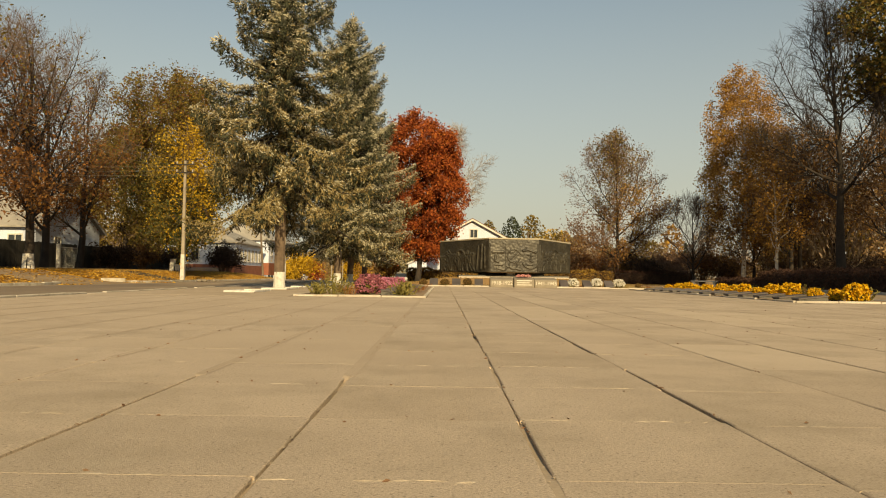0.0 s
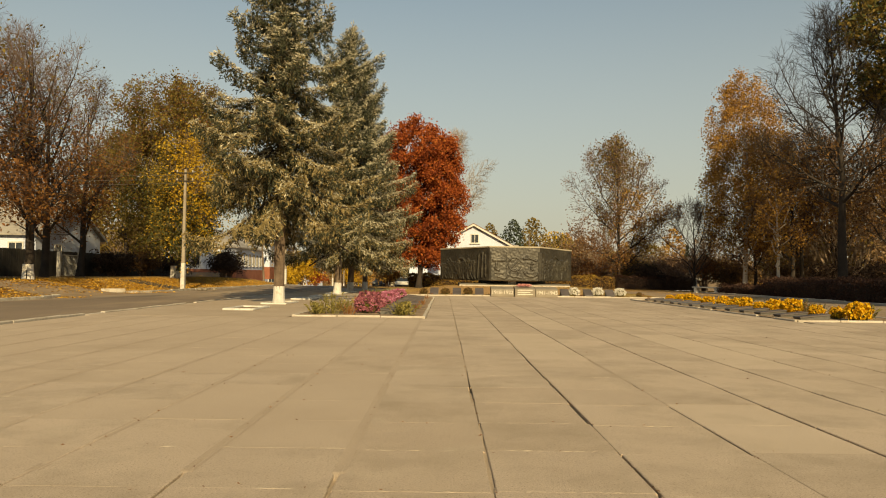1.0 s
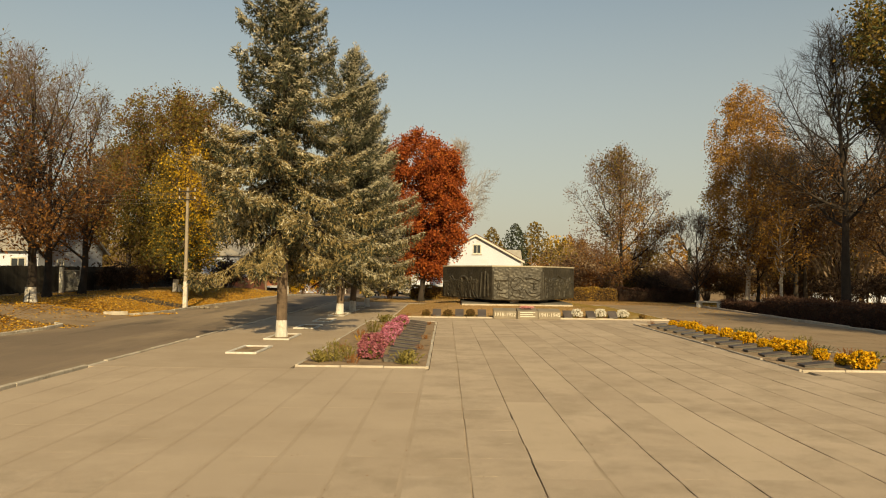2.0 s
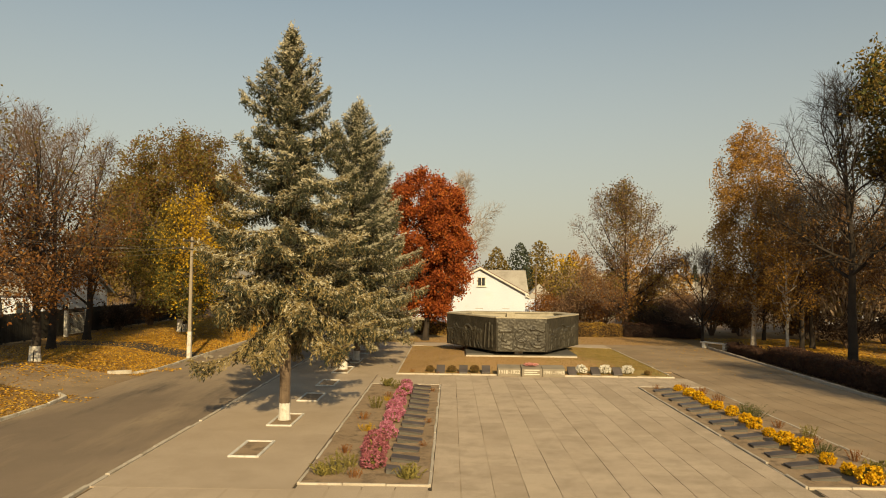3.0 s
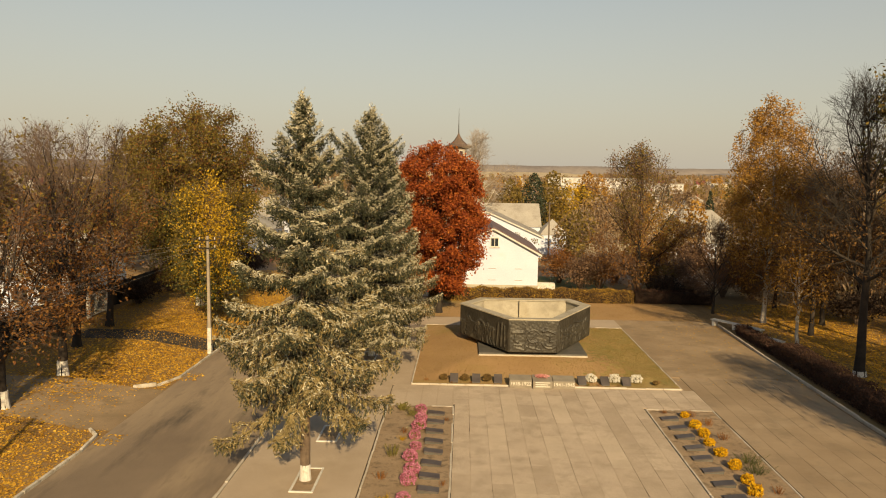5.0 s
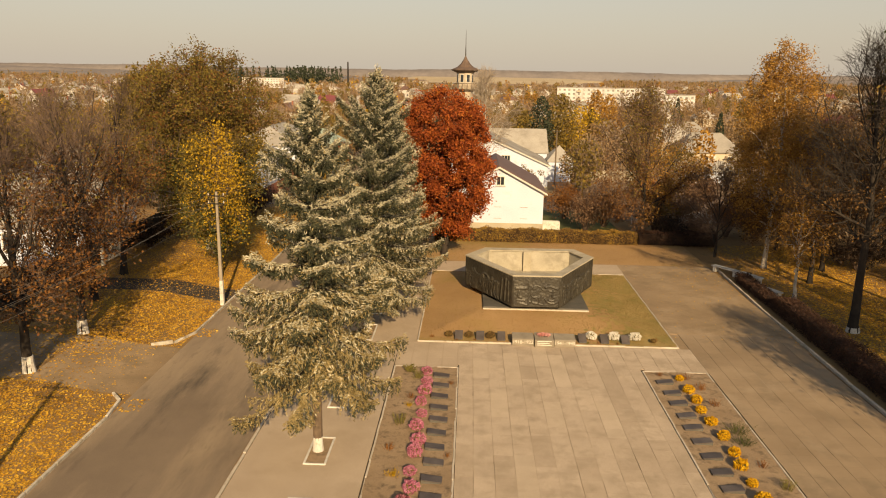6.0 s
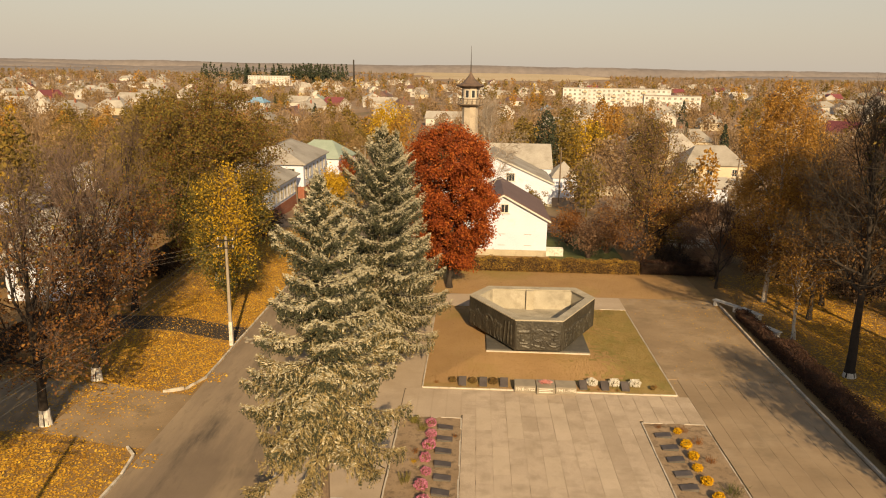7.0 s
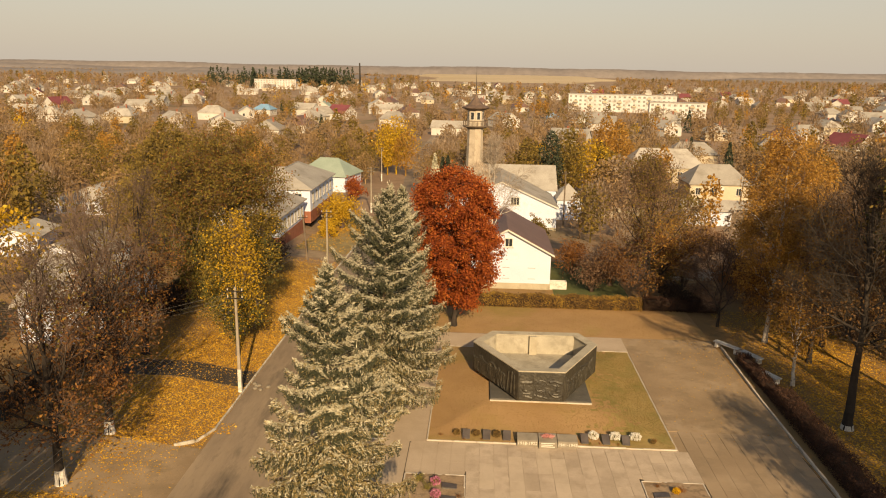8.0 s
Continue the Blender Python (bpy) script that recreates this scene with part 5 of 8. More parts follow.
def spruce(at, label, seed, high, reach, lowest, gap=0.55, white=0.6, sag=0.8, per=26, full=0.7, lean=0.0, open_low=0.0, clear=1.5):
    """A blue spruce: whorls of long limbs, each a plate of side twigs hung with drooping needle sprays."""
    rng = np.random.default_rng(seed)
    t = thing("spruce", at, label, "tree", "spruces beside the road")
    t.matrix_basis = pose(*at, 0, lean, 0)
    r0 = high * 0.0128
    part("trunk", lathe([(r0 * 1.28, -0.2), (r0 * 1.06, 0.25), (r0, lowest), (r0 * 0.55, high * 0.6), (0.025, high - 0.3), (0.008, high)], 10), M_SPRUCE_BARK, t, "brown scaly trunk")
    segs, cen, dirs, ins = [], [], [], []

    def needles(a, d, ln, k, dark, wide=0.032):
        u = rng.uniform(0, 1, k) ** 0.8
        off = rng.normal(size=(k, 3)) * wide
        underside = rng.uniform(0, 1, k) < np.maximum(dark, 0.46)      # needles below the twig take a dark colour, standing for their shade
        off[:, 2] += np.where(underside, -0.12, 0.055)
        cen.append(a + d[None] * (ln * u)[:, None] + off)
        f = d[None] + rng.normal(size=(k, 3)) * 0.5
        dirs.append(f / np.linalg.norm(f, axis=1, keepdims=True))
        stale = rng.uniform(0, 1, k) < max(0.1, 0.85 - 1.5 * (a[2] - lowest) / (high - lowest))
        ins.append(np.where(underside, np.where(stale & (rng.uniform(0, 1, k) < 0.4), 2, 1), np.where(stale & (rng.uniform(0, 1, k) < 0.22 + 2.3 * open_low), 2, 0)))

    def limb(z, az, ln, f):
        out = np.array([math.cos(az), math.sin(az), 0])
        side = np.array([-out[1], out[0], 0])
        droop = sag * (0.7 if out[1] < -0.3 else 1.0)
        slope = -droop + (1.0 + droop) * f ** 0.85 + rng.uniform(-0.16, 0.16)
        steps = max(4, int(ln / 0.19))
        p = np.array([0, 0, z])
        bend = rng.uniform(-0.25, 0.25)
        for s in range(steps):
            g = (s + 1) / steps
            rise = slope * (0.55 + 0.6 * math.sin(math.pi * min(1, g * 1.15)) * (1 if slope < 0 else 0.5)) + 0.75 * g ** 3
            d = unit(out + side * (bend * g + rng.uniform(-0.12, 0.12)) + np.array([0, 0, rise]))
            q = p + d * ln / steps
            segs.append((*p, *q, 0.032 * (1 - g) * ln / 2.5 + 0.01, 0.03 * (1 - g) * ln / 2.5 + 0.007))
            reach_out = (0.16 + 0.62 * math.sin(math.pi * (0.12 + 0.8 * g) ** 0.9)) * min(1.0, ln / 2.6 + 0.12)
            for sgn in (-1, 1):
                sd = unit(side * sgn * rng.uniform(0.5, 1) + d * rng.uniform(0.35, 0.9) + np.array([0, 0, -0.5 * (1 - f) * rng.uniform(0.2, 1.3)]))
                tw = rng.uniform(0.55, 1.15) * reach_out
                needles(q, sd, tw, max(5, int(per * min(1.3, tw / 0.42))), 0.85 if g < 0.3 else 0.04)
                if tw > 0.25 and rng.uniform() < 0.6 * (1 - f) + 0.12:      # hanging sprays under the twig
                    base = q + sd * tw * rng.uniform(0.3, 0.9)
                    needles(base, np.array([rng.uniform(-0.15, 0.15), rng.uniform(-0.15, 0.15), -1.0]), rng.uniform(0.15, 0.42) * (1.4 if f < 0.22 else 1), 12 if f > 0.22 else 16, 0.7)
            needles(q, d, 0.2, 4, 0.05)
            # close to the stem all needles are dark: shade put into colour
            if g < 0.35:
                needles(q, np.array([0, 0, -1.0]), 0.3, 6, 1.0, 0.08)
            if f < 0.75 and g > 0.2 and ln > 1.0:      # a hanging fringe under every limb, its shade put into darker needles
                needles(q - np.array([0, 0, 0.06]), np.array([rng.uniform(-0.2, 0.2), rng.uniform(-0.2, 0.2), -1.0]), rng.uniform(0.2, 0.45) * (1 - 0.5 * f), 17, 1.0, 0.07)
            p = q

    z = lowest
    while z < high - 0.3:
        f = (z - lowest) / (high - lowest)
        level = rng.uniform(0.85, 1.12)
        turn = rng.uniform(0, 6.28)
        thin = open_low * max(0.0, 1 - f / 0.42)
        whorl = (6 if f > 0.25 else 8) - round(4 * thin)
        for k in range(whorl):
            ln = reach * (1 - f) ** full * rng.uniform(0.66, 1.1) * level * min(1.0, (1 - f) / 0.3) ** 0.45 + 0.06
            limb(z + rng.uniform(-0.09, 0.09), turn + k * 6.283 / whorl + rng.uniform(-0.35, 0.35), ln, f)
        for k in range(round(4 * (1 - thin))):      # short twigs between the whorls hide the stem
            if f > 0.06:
                limb(z + gap * rng.uniform(0.3, 0.7), rng.uniform(0, 6.28), reach * (1 - f) ** 0.8 * rng.uniform(0.15, 0.34) + 0.1, f)
        z += gap * rng.uniform(0.8, 1.2) * (1.0 if f < 0.65 else 0.68) * (1 + 0.25 * thin)
    tip = np.array([[0, 0, high - 0.1 * i] for i in range(10)])
    for q in tip:
        needles(q, np.array([0, 0, 1.0]), 0.12, 6, 0.1, 0.05)
    c, d = np.concatenate(cen), np.concatenate(dirs)
    d /= np.linalg.norm(d, axis=1, keepdims=True)
    keep = c[:, 2] > clear + 0.25 * np.sin(c[:, 0] * 3.1) + 0.2 * np.sin(c[:, 1] * 4.3)      # the lowest sprays have been cut away
    c, d, tone_of = c[keep], d[keep], np.concatenate(ins)[keep]
    segs = [q for q in segs if min(q[2], q[5]) > clear - 0.1]
    tagged(part("branchwork", mesh_np("branchwork", *tubes(segs, 4), M_BARK_DARK), None, t), kind="stuff")
    part("crown", mesh_np("crown", *kites(rng, c, 0.15, 0.26, d, 0.15), [L_SPRUCE, L_SPRUCE_SHADED, L_SPRUCE_OLD], tone_of), None, t, "blue-grey needle sprays")
    if white:
        part("whitewash", lathe([(r0 * 1.3, -0.02), (r0 * 1.13, 0.25), (r0 * 1.07, white)], 12), M_LIME, t, "whitewashed foot of the trunk")
    return t


def lie(x, y):
    return float(height(np.float64(x), np.float64(y))) - 0.06


spruce((-5.92, 26.4, 0), "tall blue spruce with drooping grey-green limbs beside the road", 101, 14.4, 4.1, 4.0, 0.7, 0.62, sag=1.05, full=0.76, per=36, open_low=0.3, clear=2.0)
spruce((-5.9, 40.6, 0), "dense blue spruce with a whitewashed foot", 102, 15.2, 5.1, 2.5, 0.74, 0.62, per=25, lean=2.3, full=0.56)
spruce((-5.75, 44.9, 0), "dense blue spruce in the row beside the road", 103, 14.2, 4.0, 2.9, 0.68, 0.6, per=14, lean=3.0)
spruce((-5.4, 50.1, 0), "slender blue spruce at the end of the row", 104, 13.2, 3.6, 2.8, 0.72, 0.6, per=11)

crown_tree("red_oak", (-2.0, 59.3, 0), "red oak in full scarlet autumn leaf", 111, 13.5, 0.24, 1.6, 3.6, M_BARK_DARK, leaf=L_RED, clumps=370, per=190, size=0.2, loose=0.45, fan=4, fan_len=0.5, peak=0.42, blunt=0.26, hollow=2.8, lumps=0.11)
low = lambda e, r: (e[:, 2] < 10) & (r.uniform(size=len(e)) < (1.1 - e[:, 2] / 10) ** 1.3)
mid_high = lambda e, r: (e[:, 2] > 6) & (r.uniform(size=len(e)) < 0.4)
# those south of y 30 stand unseen, leafed densely to shade the verge
for x, y, h, sd, rad_ in ((-21.25, 37.2, 12.6, 121, 3.3), (-21.1, 31.9, 12.2, 122, 3.2), (-21.2, 20.5, 13.0, 126, 3.6), (-23.7, 43.2, 13.2, 123, 3.5), (-24.6, 49.2, 13.0, 124, 3.4), (-26.0, 26.0, 12.4, 125, 3.6), (-23.2, 14.5, 13.0, 127, 3.6)):
    bare_tree("chestnut", (x, y, lie(x, y)), "tall bare chestnut with rusty leaves on its lower boughs", sd, h, 0.24, 1.9, rad_ + 0.3, 11 if y > 40 else 16, (52, 14), M_BARK_DARK, M_TWIG, 0.08, 1.15, dense=2, white=0.8 if 30 < y < 40 else 0, group="verge trees",
              leaves=[("rusty_leaves", L_CHEST, low, 3400, 0.17, 0.35), ("withered_leaves", L_RUST, low, 500, 0.16, 0.35), ("last_leaves", L_LIMETREE, mid_high, 550 if y > 30 else 17000, 0.18, 0.2)])
crown_tree("lime_tree", (-21.2, 57.4, lie(-21.2, 57.4)), "big lime tree with olive-brown autumn leaves", 131, 15.4, 0.33, 1.6, 4.8, M_BARK_DARK, M_TWIG, leaf=L_LIMETREE, clumps=460, per=100, size=0.18, loose=0.4, mains=22, fan=7, fan_len=1.0, peak=0.5, blunt=0.3, lumps=0.26, hollow=2.2, group="verge trees", white=1.0,
           extra=[(L_YELLOW, lambda e, r: (e[:, 2] < 9.5) & (e[:, 0] > -1) & (r.uniform(size=len(e)) < 0.4), 4, "yellow_leaves"), (L_CHEST, lambda e, r: e[:, 2] > 9.5, 16, "brown_leaves"), (L_GREEN, lambda e, r: e[:, 2] < 8, 20, "green_foliage")])
crown_tree("maple", (-18.1, 50.5, lie(-18.1, 50.5)), "small maple in bright yellow leaf", 132, 10.4, 0.15, 1.6, 1.85, M_BARK, leaf=L_YELLOW, clumps=230, per=30, size=0.17, loose=0.5, fan=5, fan_len=0.9, peak=0.4, blunt=0.75, lumps=0.5, hollow=1.5, group="verge trees", leaf_zone=lambda e, r: r.uniform(size=len(e)) < 0.4 + 0.08 * e[:, 2] + 0.12 * e[:, 0],
           extra=[(L_GREEN, lambda e, r: r.uniform(size=len(e)) < 1.15 - e[:, 2] / 7 - 0.2 * e[:, 0], 26, "green_foliage"), (L_LIMETREE, lambda e, r: e[:, 0] < -0.4, 22, "brown_foliage")])
crown_tree("lime_tree", (-32, 73, 0.4), "lime tree with thinning olive leaves behind the fence", 133, 14.5, 0.3, 2.0, 5.0, M_BARK_DARK, M_TWIG, leaf=L_OLIVE, clumps=260, per=55, size=0.3, loose=0.7, fan=6, fan_len=0.9, group="verge trees")
bare_tree("hornbeam", (16.2, 67.3, -0.05), "broad slender-branched tree with sparse pinkish-brown leaves", 141, 13.5, 0.18, 1.5, 5.1, 17, (68, 16), M_BARK_DARK, M_TWIG, 0.1, 1.1, dense=3,
          leaves=[("brown_leaves", L_DRAB, None, 5200, 0.17, 0.2), ("green_foliage", L_OLIVE, lambda e, r: (e[:, 2] > 4.5) & (np.abs(e[:, 0]) < 2.4), 4200, 0.19, 0.26), ("golden_leaves", L_BIRCH, lambda e, r: (e[:, 2] < 9) & (e[:, 0] > -0.5), 3600, 0.17, 0.22), ("rusty_leaves", L_CHEST, lambda e, r: e[:, 2] < 7.5, 4200, 0.18, 0.25)])
crown_tree("birch", (24.0, 58.0, 0), "tall weeping birch with golden-orange leaves", 151, 17.5, 0.2, 2.4, 3.2, M_BARK_PALE, M_TWIG, leaf=L_BIRCH, clumps=360, per=92, size=0.17, loose=0.4, mains=20, fan=4, fan_len=0.9, hang=0.7, peak=0.36, blunt=0.5, fork=0.5, lumps=0.28, group="park trees", leaf_zone=lambda e, r: r.uniform(size=len(e)) < (e[:, 2] - 2.5) / 6, extra=[(L_PARK, lambda e, r: e[:, 2] < 7, 9, "brown_foliage")])
crown_tree("birch", (22.75, 49.3, 0), "young birch with a white trunk and few yellow leaves", 154, 10.0, 0.13, 3.0, 1.8, M_BARK_PALE, M_TWIG, leaf=L_BIRCH, clumps=110, per=32, size=0.16, loose=0.5, mains=10, fan=5, fan_len=0.7, hang=0.5, peak=0.4, fork=0.5, group="park trees")
ash = bare_tree("ash", (23.5, 42.8, 0), "large bare dark tree with spreading crooked limbs", 152, 16.9, 0.29, 5.2, 4.8, 20, (72, 16), M_BARK_DARK, M_BARK_DARK, 0.15, 1.2, dense=3, white=0.3, group="park trees", leaves=[("withered_leaves", L_PARK, lambda e, r: e[:, 2] < 9, 2600, 0.17, 0.25)])
crown_tree("acacia", (27.4, 41.2, 0), "tall park tree with olive-yellow leaves high in its crown", 153, 18.8, 0.3, 8.5, 4.6, M_BARK_DARK, leaf=L_OLIVE, clumps=240, per=52, size=0.26, loose=0.7, mains=14, fan=5, peak=0.6, blunt=0.5, fork=0.5, group="park trees", leaf_zone=lambda e, r: e[:, 2] > 11.5, extra=[(L_GREEN, lambda e, r: e[:, 2] > 12, 22, "green_foliage")])
ash.matrix_basis = pose(23.5, 42.8, 0, 0, -3.0, 0)
bare_tree("weeping_birch", (1.3, 72.0, -0.1), "pale bare weeping birch behind the red oak", 155, 15.6, 0.13, 5.5, 2.7, 12, (40, 14), M_BARK_PALE, M_TWIG_PALE, 0.1, 0.95, 0.05, dense=3)
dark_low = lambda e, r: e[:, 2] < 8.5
# the four south of y 35 stand unseen, denser, added to shade the park
for k, (x, y, h, leaf, rad_, label) in enumerate(((25.8, 53.8, 11.5, L_BIRCH, 3.0, "park tree with golden-brown leaves"), (28.4, 57.5, 12.5, L_PARK, 3.4, "dark park tree with withered brown leaves"), (29.8, 47.5, 13.5, L_PARK, 3.6, "dark park tree with withered brown leaves"), (33.0, 52.5, 13, L_BIRCH, 3.5, "park tree with golden autumn leaves"), (23.4, 19.5, 13, L_OLIVE, 3.4, "park tree with olive autumn leaves"), (27.8, 22.5, 12.5, L_PARK, 3.4, "dark park tree with withered brown leaves"), (31.5, 26.5, 13, L_PARK, 3.8, "dark park tree with withered brown leaves"), (27.6, 30.5, 11.5, L_PARK, 3.2, "dark park tree with withered brown leaves"), (33.5, 62.0, 13, L_PARK, 3.8, "dark park tree with withered brown leaves"), (38, 57, 13, L_OLIVE, 4.0, "park tree with olive autumn leaves"), (42, 66, 13, L_DRAB, 4.2, "park tree with a few drab leaves"), (27.6, 64.5, 8.5, L_RUST, 3.2, "low rusty-leaved tree at the park's far end"), (37.5, 44.0, 13.5, L_PARK, 4.0, "dark park tree with withered brown leaves"))):
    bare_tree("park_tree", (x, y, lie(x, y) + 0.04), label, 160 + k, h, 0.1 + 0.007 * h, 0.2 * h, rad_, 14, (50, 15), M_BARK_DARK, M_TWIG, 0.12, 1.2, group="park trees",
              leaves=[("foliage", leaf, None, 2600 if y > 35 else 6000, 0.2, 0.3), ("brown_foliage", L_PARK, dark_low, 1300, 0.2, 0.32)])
bare_tree("park_tree", (21.2, 61.5, 0), "small bare twiggy tree by the bench", 180, 7.2, 0.11, 0.7, 3.4, 14, (58, 20), M_BARK_DARK, M_TWIG, 0.12, 1.0, group="park trees")


def shrub(at, label, seed, high, r, leaf, count=2600, size=0.2, name="shrub", rough=0.6, group="shrubs"):
    """A many-stemmed bush: fans of stems, leaves gathered in uneven clumps."""
    rng = np.random.default_rng(seed)
    t = thing(name, at, label, "shrub", group)
    st = 26
    az, tilt = rng.uniform(0, 6.28, st), rng.uniform(0.05, 0.75, st)
    ln = high * rng.uniform(0.7, 1.05, st)
    tops = np.stack([np.cos(az) * np.sin(tilt) * r * 1.2, np.sin(az) * np.sin(tilt) * r * 1.2, ln * (1 - 0.35 * tilt)], 1)
    mid = tops * [0.4, 0.4, 0.55]
    root = np.stack([np.cos(az), np.sin(az), 0 * az], 1) * 0.12 - [0, 0, 0.1]
    rows = [(*a, *b, 0.035, 0.024) for a, b in zip(root, mid)] + [(*a, *b, 0.024, 0.008) for a, b in zip(mid, tops)]
    clumps = []
    for a, b in zip(mid, tops):
        for _ in range(5):
            f = rng.uniform(0.0, 1.0)
            q = a * (1 - f) + b * f
            e = q + rng.normal(size=3) * [r * 0.22, r * 0.22, high * 0.1]
            e[2] = max(0.15, e[2])
            rows.append((*q, *e, 0.012, 0.005))
            clumps.append(e)
    part("stemwork", mesh_np("stemwork", *tubes(rows, 3), M_TWIG), None, t)
    cl = np.array(clumps)
    pick = cl[rng.integers(0, len(cl), count)] + rng.normal(size=(count, 3)) * [rough * r * 0.2, rough * r * 0.2, rough * high * 0.1]
    pick[:, 2] = np.maximum(pick[:, 2], 0.08)
    part("foliage", mesh_np("foliage", *kites(rng, pick, size, 0.55), leaf), None, t)
    return t


for i, (x, y, h, r, leaf, label) in enumerate(tuple((x, y, h, 2.6, L_PARK if k % 3 else L_DARKHEDGE, "dark brown undergrowth between the park trees") for k, (x, y, h) in enumerate(((31.5, 58, 2.6), (35, 53, 3.0), (32, 66.5, 2.8), (37, 62.5, 3.2), (38.5, 49, 3.0), (42.5, 55, 3.2), (36, 43, 2.6), (27.5, 69.5, 2.6), (40.5, 38, 3.0), (45, 62, 3.4)))) + ((11.5, 71, 4.2, 2.6, L_DRAB, "tangled brown shrub behind the hedge"), (13.8, 73.5, 3.8, 2.6, L_RUST, "tangled rusty shrub behind the hedge"), (18.5, 71.5, 3.3, 2.4, L_OLIVE, "tall olive shrub behind the hedge"), (21.5, 74, 3.6, 2.6, L_DRAB, "tangled brown shrub behind the hedge"), (10.3, 78, 3.8, 2.5, L_RUST, "rusty shrub beside the white house"), (16.5, 79, 3.6, 2.8, L_DRAB, "tangled brown shrub among the gardens"), (25, 70, 4.0, 2.8, L_RUST, "tall rusty brown thicket of bushes"), (29, 75, 4.2, 3.2, L_DRAB, "tall brown thicket of bushes"), (18.6, 66.8, 2.6, 1.7, L_DARKHEDGE, "dark rounded evergreen shrub"), (21.0, 67.0, 2.4, 1.8, L_DRAB, "drab brown shrub by the hedge"), (33, 71, 6, 3.5, L_OLIVE, "tall olive thicket of bushes"), (38, 78, 6, 4, L_DRAB, "tall brown thicket of bushes"), (21, 84, 3.8, 3.0, L_RUST, "tall rusty thicket of bushes"), (27, 86, 4.0, 3.4, L_DRAB, "tall brown thicket of bushes"),
                                                    (-4.9, 63.5, 2.6, 1.6, L_HEDGE, "dark shrub under the red oak"), (-21.9, 72, 2.7, 1.9, L_DARKHEDGE, "dark rounded shrub on the verge"), (-26.3, 57.5, 2.3, 2.0, L_DARKHEDGE, "dark straggling shrub before the fence"), (-26.2, 63.5, 2.5, 2.2, L_PARK, "dark brown shrub before the fence"), (-25.8, 69.5, 2.6, 2.2, L_DARKHEDGE, "dark straggling shrub before the fence"), (-22.5, 76, 2.8, 1.9, L_DARKHEDGE, "dark rounded shrub by the house"), (-19.9, 101.5, 5.2, 3.3, L_YELLOW, "large bright yellow bush by the road"), (-21.6, 103.4, 3.4, 1.7, L_YELLOW, "bright yellow bush by the road"), (-22.2, 126, 4.4, 2.4, L_RED, "crimson bush by the road"), (-20.4, 94.5, 2.3, 1.4, L_YELLOW, "yellow bush by the white house"), (7.2, 92, 3.8, 1.8, L_OLIVE, "pale shrub between the houses"))):
    shrub((x, y, float(height(np.float64(x), np.float64(y))) - 0.06), label, 200 + i, h, r, leaf, 3000 if y < 80 else 3400, 0.2 if y < 80 else 0.3)


def hedge(name, x0, y0, x1, y1, wide, high, leaf, seed, count, label, size=0.11):
    """A clipped hedge: twigs round a core coloured as shade, under a coat of small leaves."""
    rng = np.random.default_rng(seed)
    d = math.hypot(x1 - x0, y1 - y0)
    t = thing(name, (x0, y0, 0), label, "hedge", rz=math.degrees(math.atan2(y1 - y0, x1 - x0)))
    k = int(d * 14)
    base = np.stack([rng.uniform(0, d, k), rng.uniform(-wide * 0.3, wide * 0.3, k), np.zeros(k)], 1)
    tops = base + np.stack([rng.normal(size=k) * 0.15, rng.normal(size=k) * wide * 0.2, high * rng.uniform(0.7, 1.02, k)], 1)
    tagged(part("stemwork", mesh_np("stemwork", *tubes(np.concatenate([base, tops, np.full((k, 1), 0.014), np.full((k, 1), 0.006)], 1), 3), M_BARK_DARK), None, t), kind="stuff")
    u = rng.uniform(0, d, count)
    face = rng.uniform(0, 2 * high + wide, count)
    wob = 0.09 * np.sin(u * 1.7 + seed) + 0.06 * np.sin(u * 4.3)
    yy = np.where(face < high, -wide / 2, np.where(face < high + wide, face - high - wide / 2, wide / 2))
    zz = np.where(face < high, face, np.where(face < high + wide, high + wob, 2 * high + wide - face))
    depth = np.abs(rng.normal(size=count)) * 0.11
    yy = yy - np.sign(yy) * depth + rng.normal(size=count) * 0.04
    c = np.stack([u, yy, np.maximum(zz + rng.normal(size=count) * 0.05 - depth * 0.5, 0.04)], 1)
    part("foliage", mesh_np("foliage", *kites(rng, c, size, 0.6), leaf), None, t)
    # solid filler box; its dark leaf colour stands for shade between the twigs
    part("core", box(bmesh.new(), 0.1, -wide * 0.3, 0.02, d - 0.1, wide * 0.3, high * 0.86, bevel=0.08), L_DARKHEDGE, t, "solid core coloured dark for the shade inside the hedge")
    return t


hedge("back_hedge", -3.2, 65.3, 15.3, 65.3, 1.0, 1.15, L_HEDGE, 301, 22000, "clipped hedge turning brown and yellow behind the lawn", 0.13)
# the hedge goes on in darker leaves; its shade lies in their colour
hedge("back_hedge", 15.4, 65.5, 22.5, 65.5, 1.1, 1.2, L_PARKHEDGE, 302, 7000, "stretch of clipped hedge, its shade put into darker brown leaves")
hedge("park_hedge", 20.3, 22, 20.76, 46.6, 1.3, 1.1, L_PARKHEDGE, 303, 27000, "low dark hedge along the edge of the square", 0.1)
hedge("park_hedge", 20.66, 46.7, 20.6, 53.6, 1.0, 0.62, L_PARKHEDGE, 304, 6500, "low thin end of the dark hedge beside the benches", 0.1)


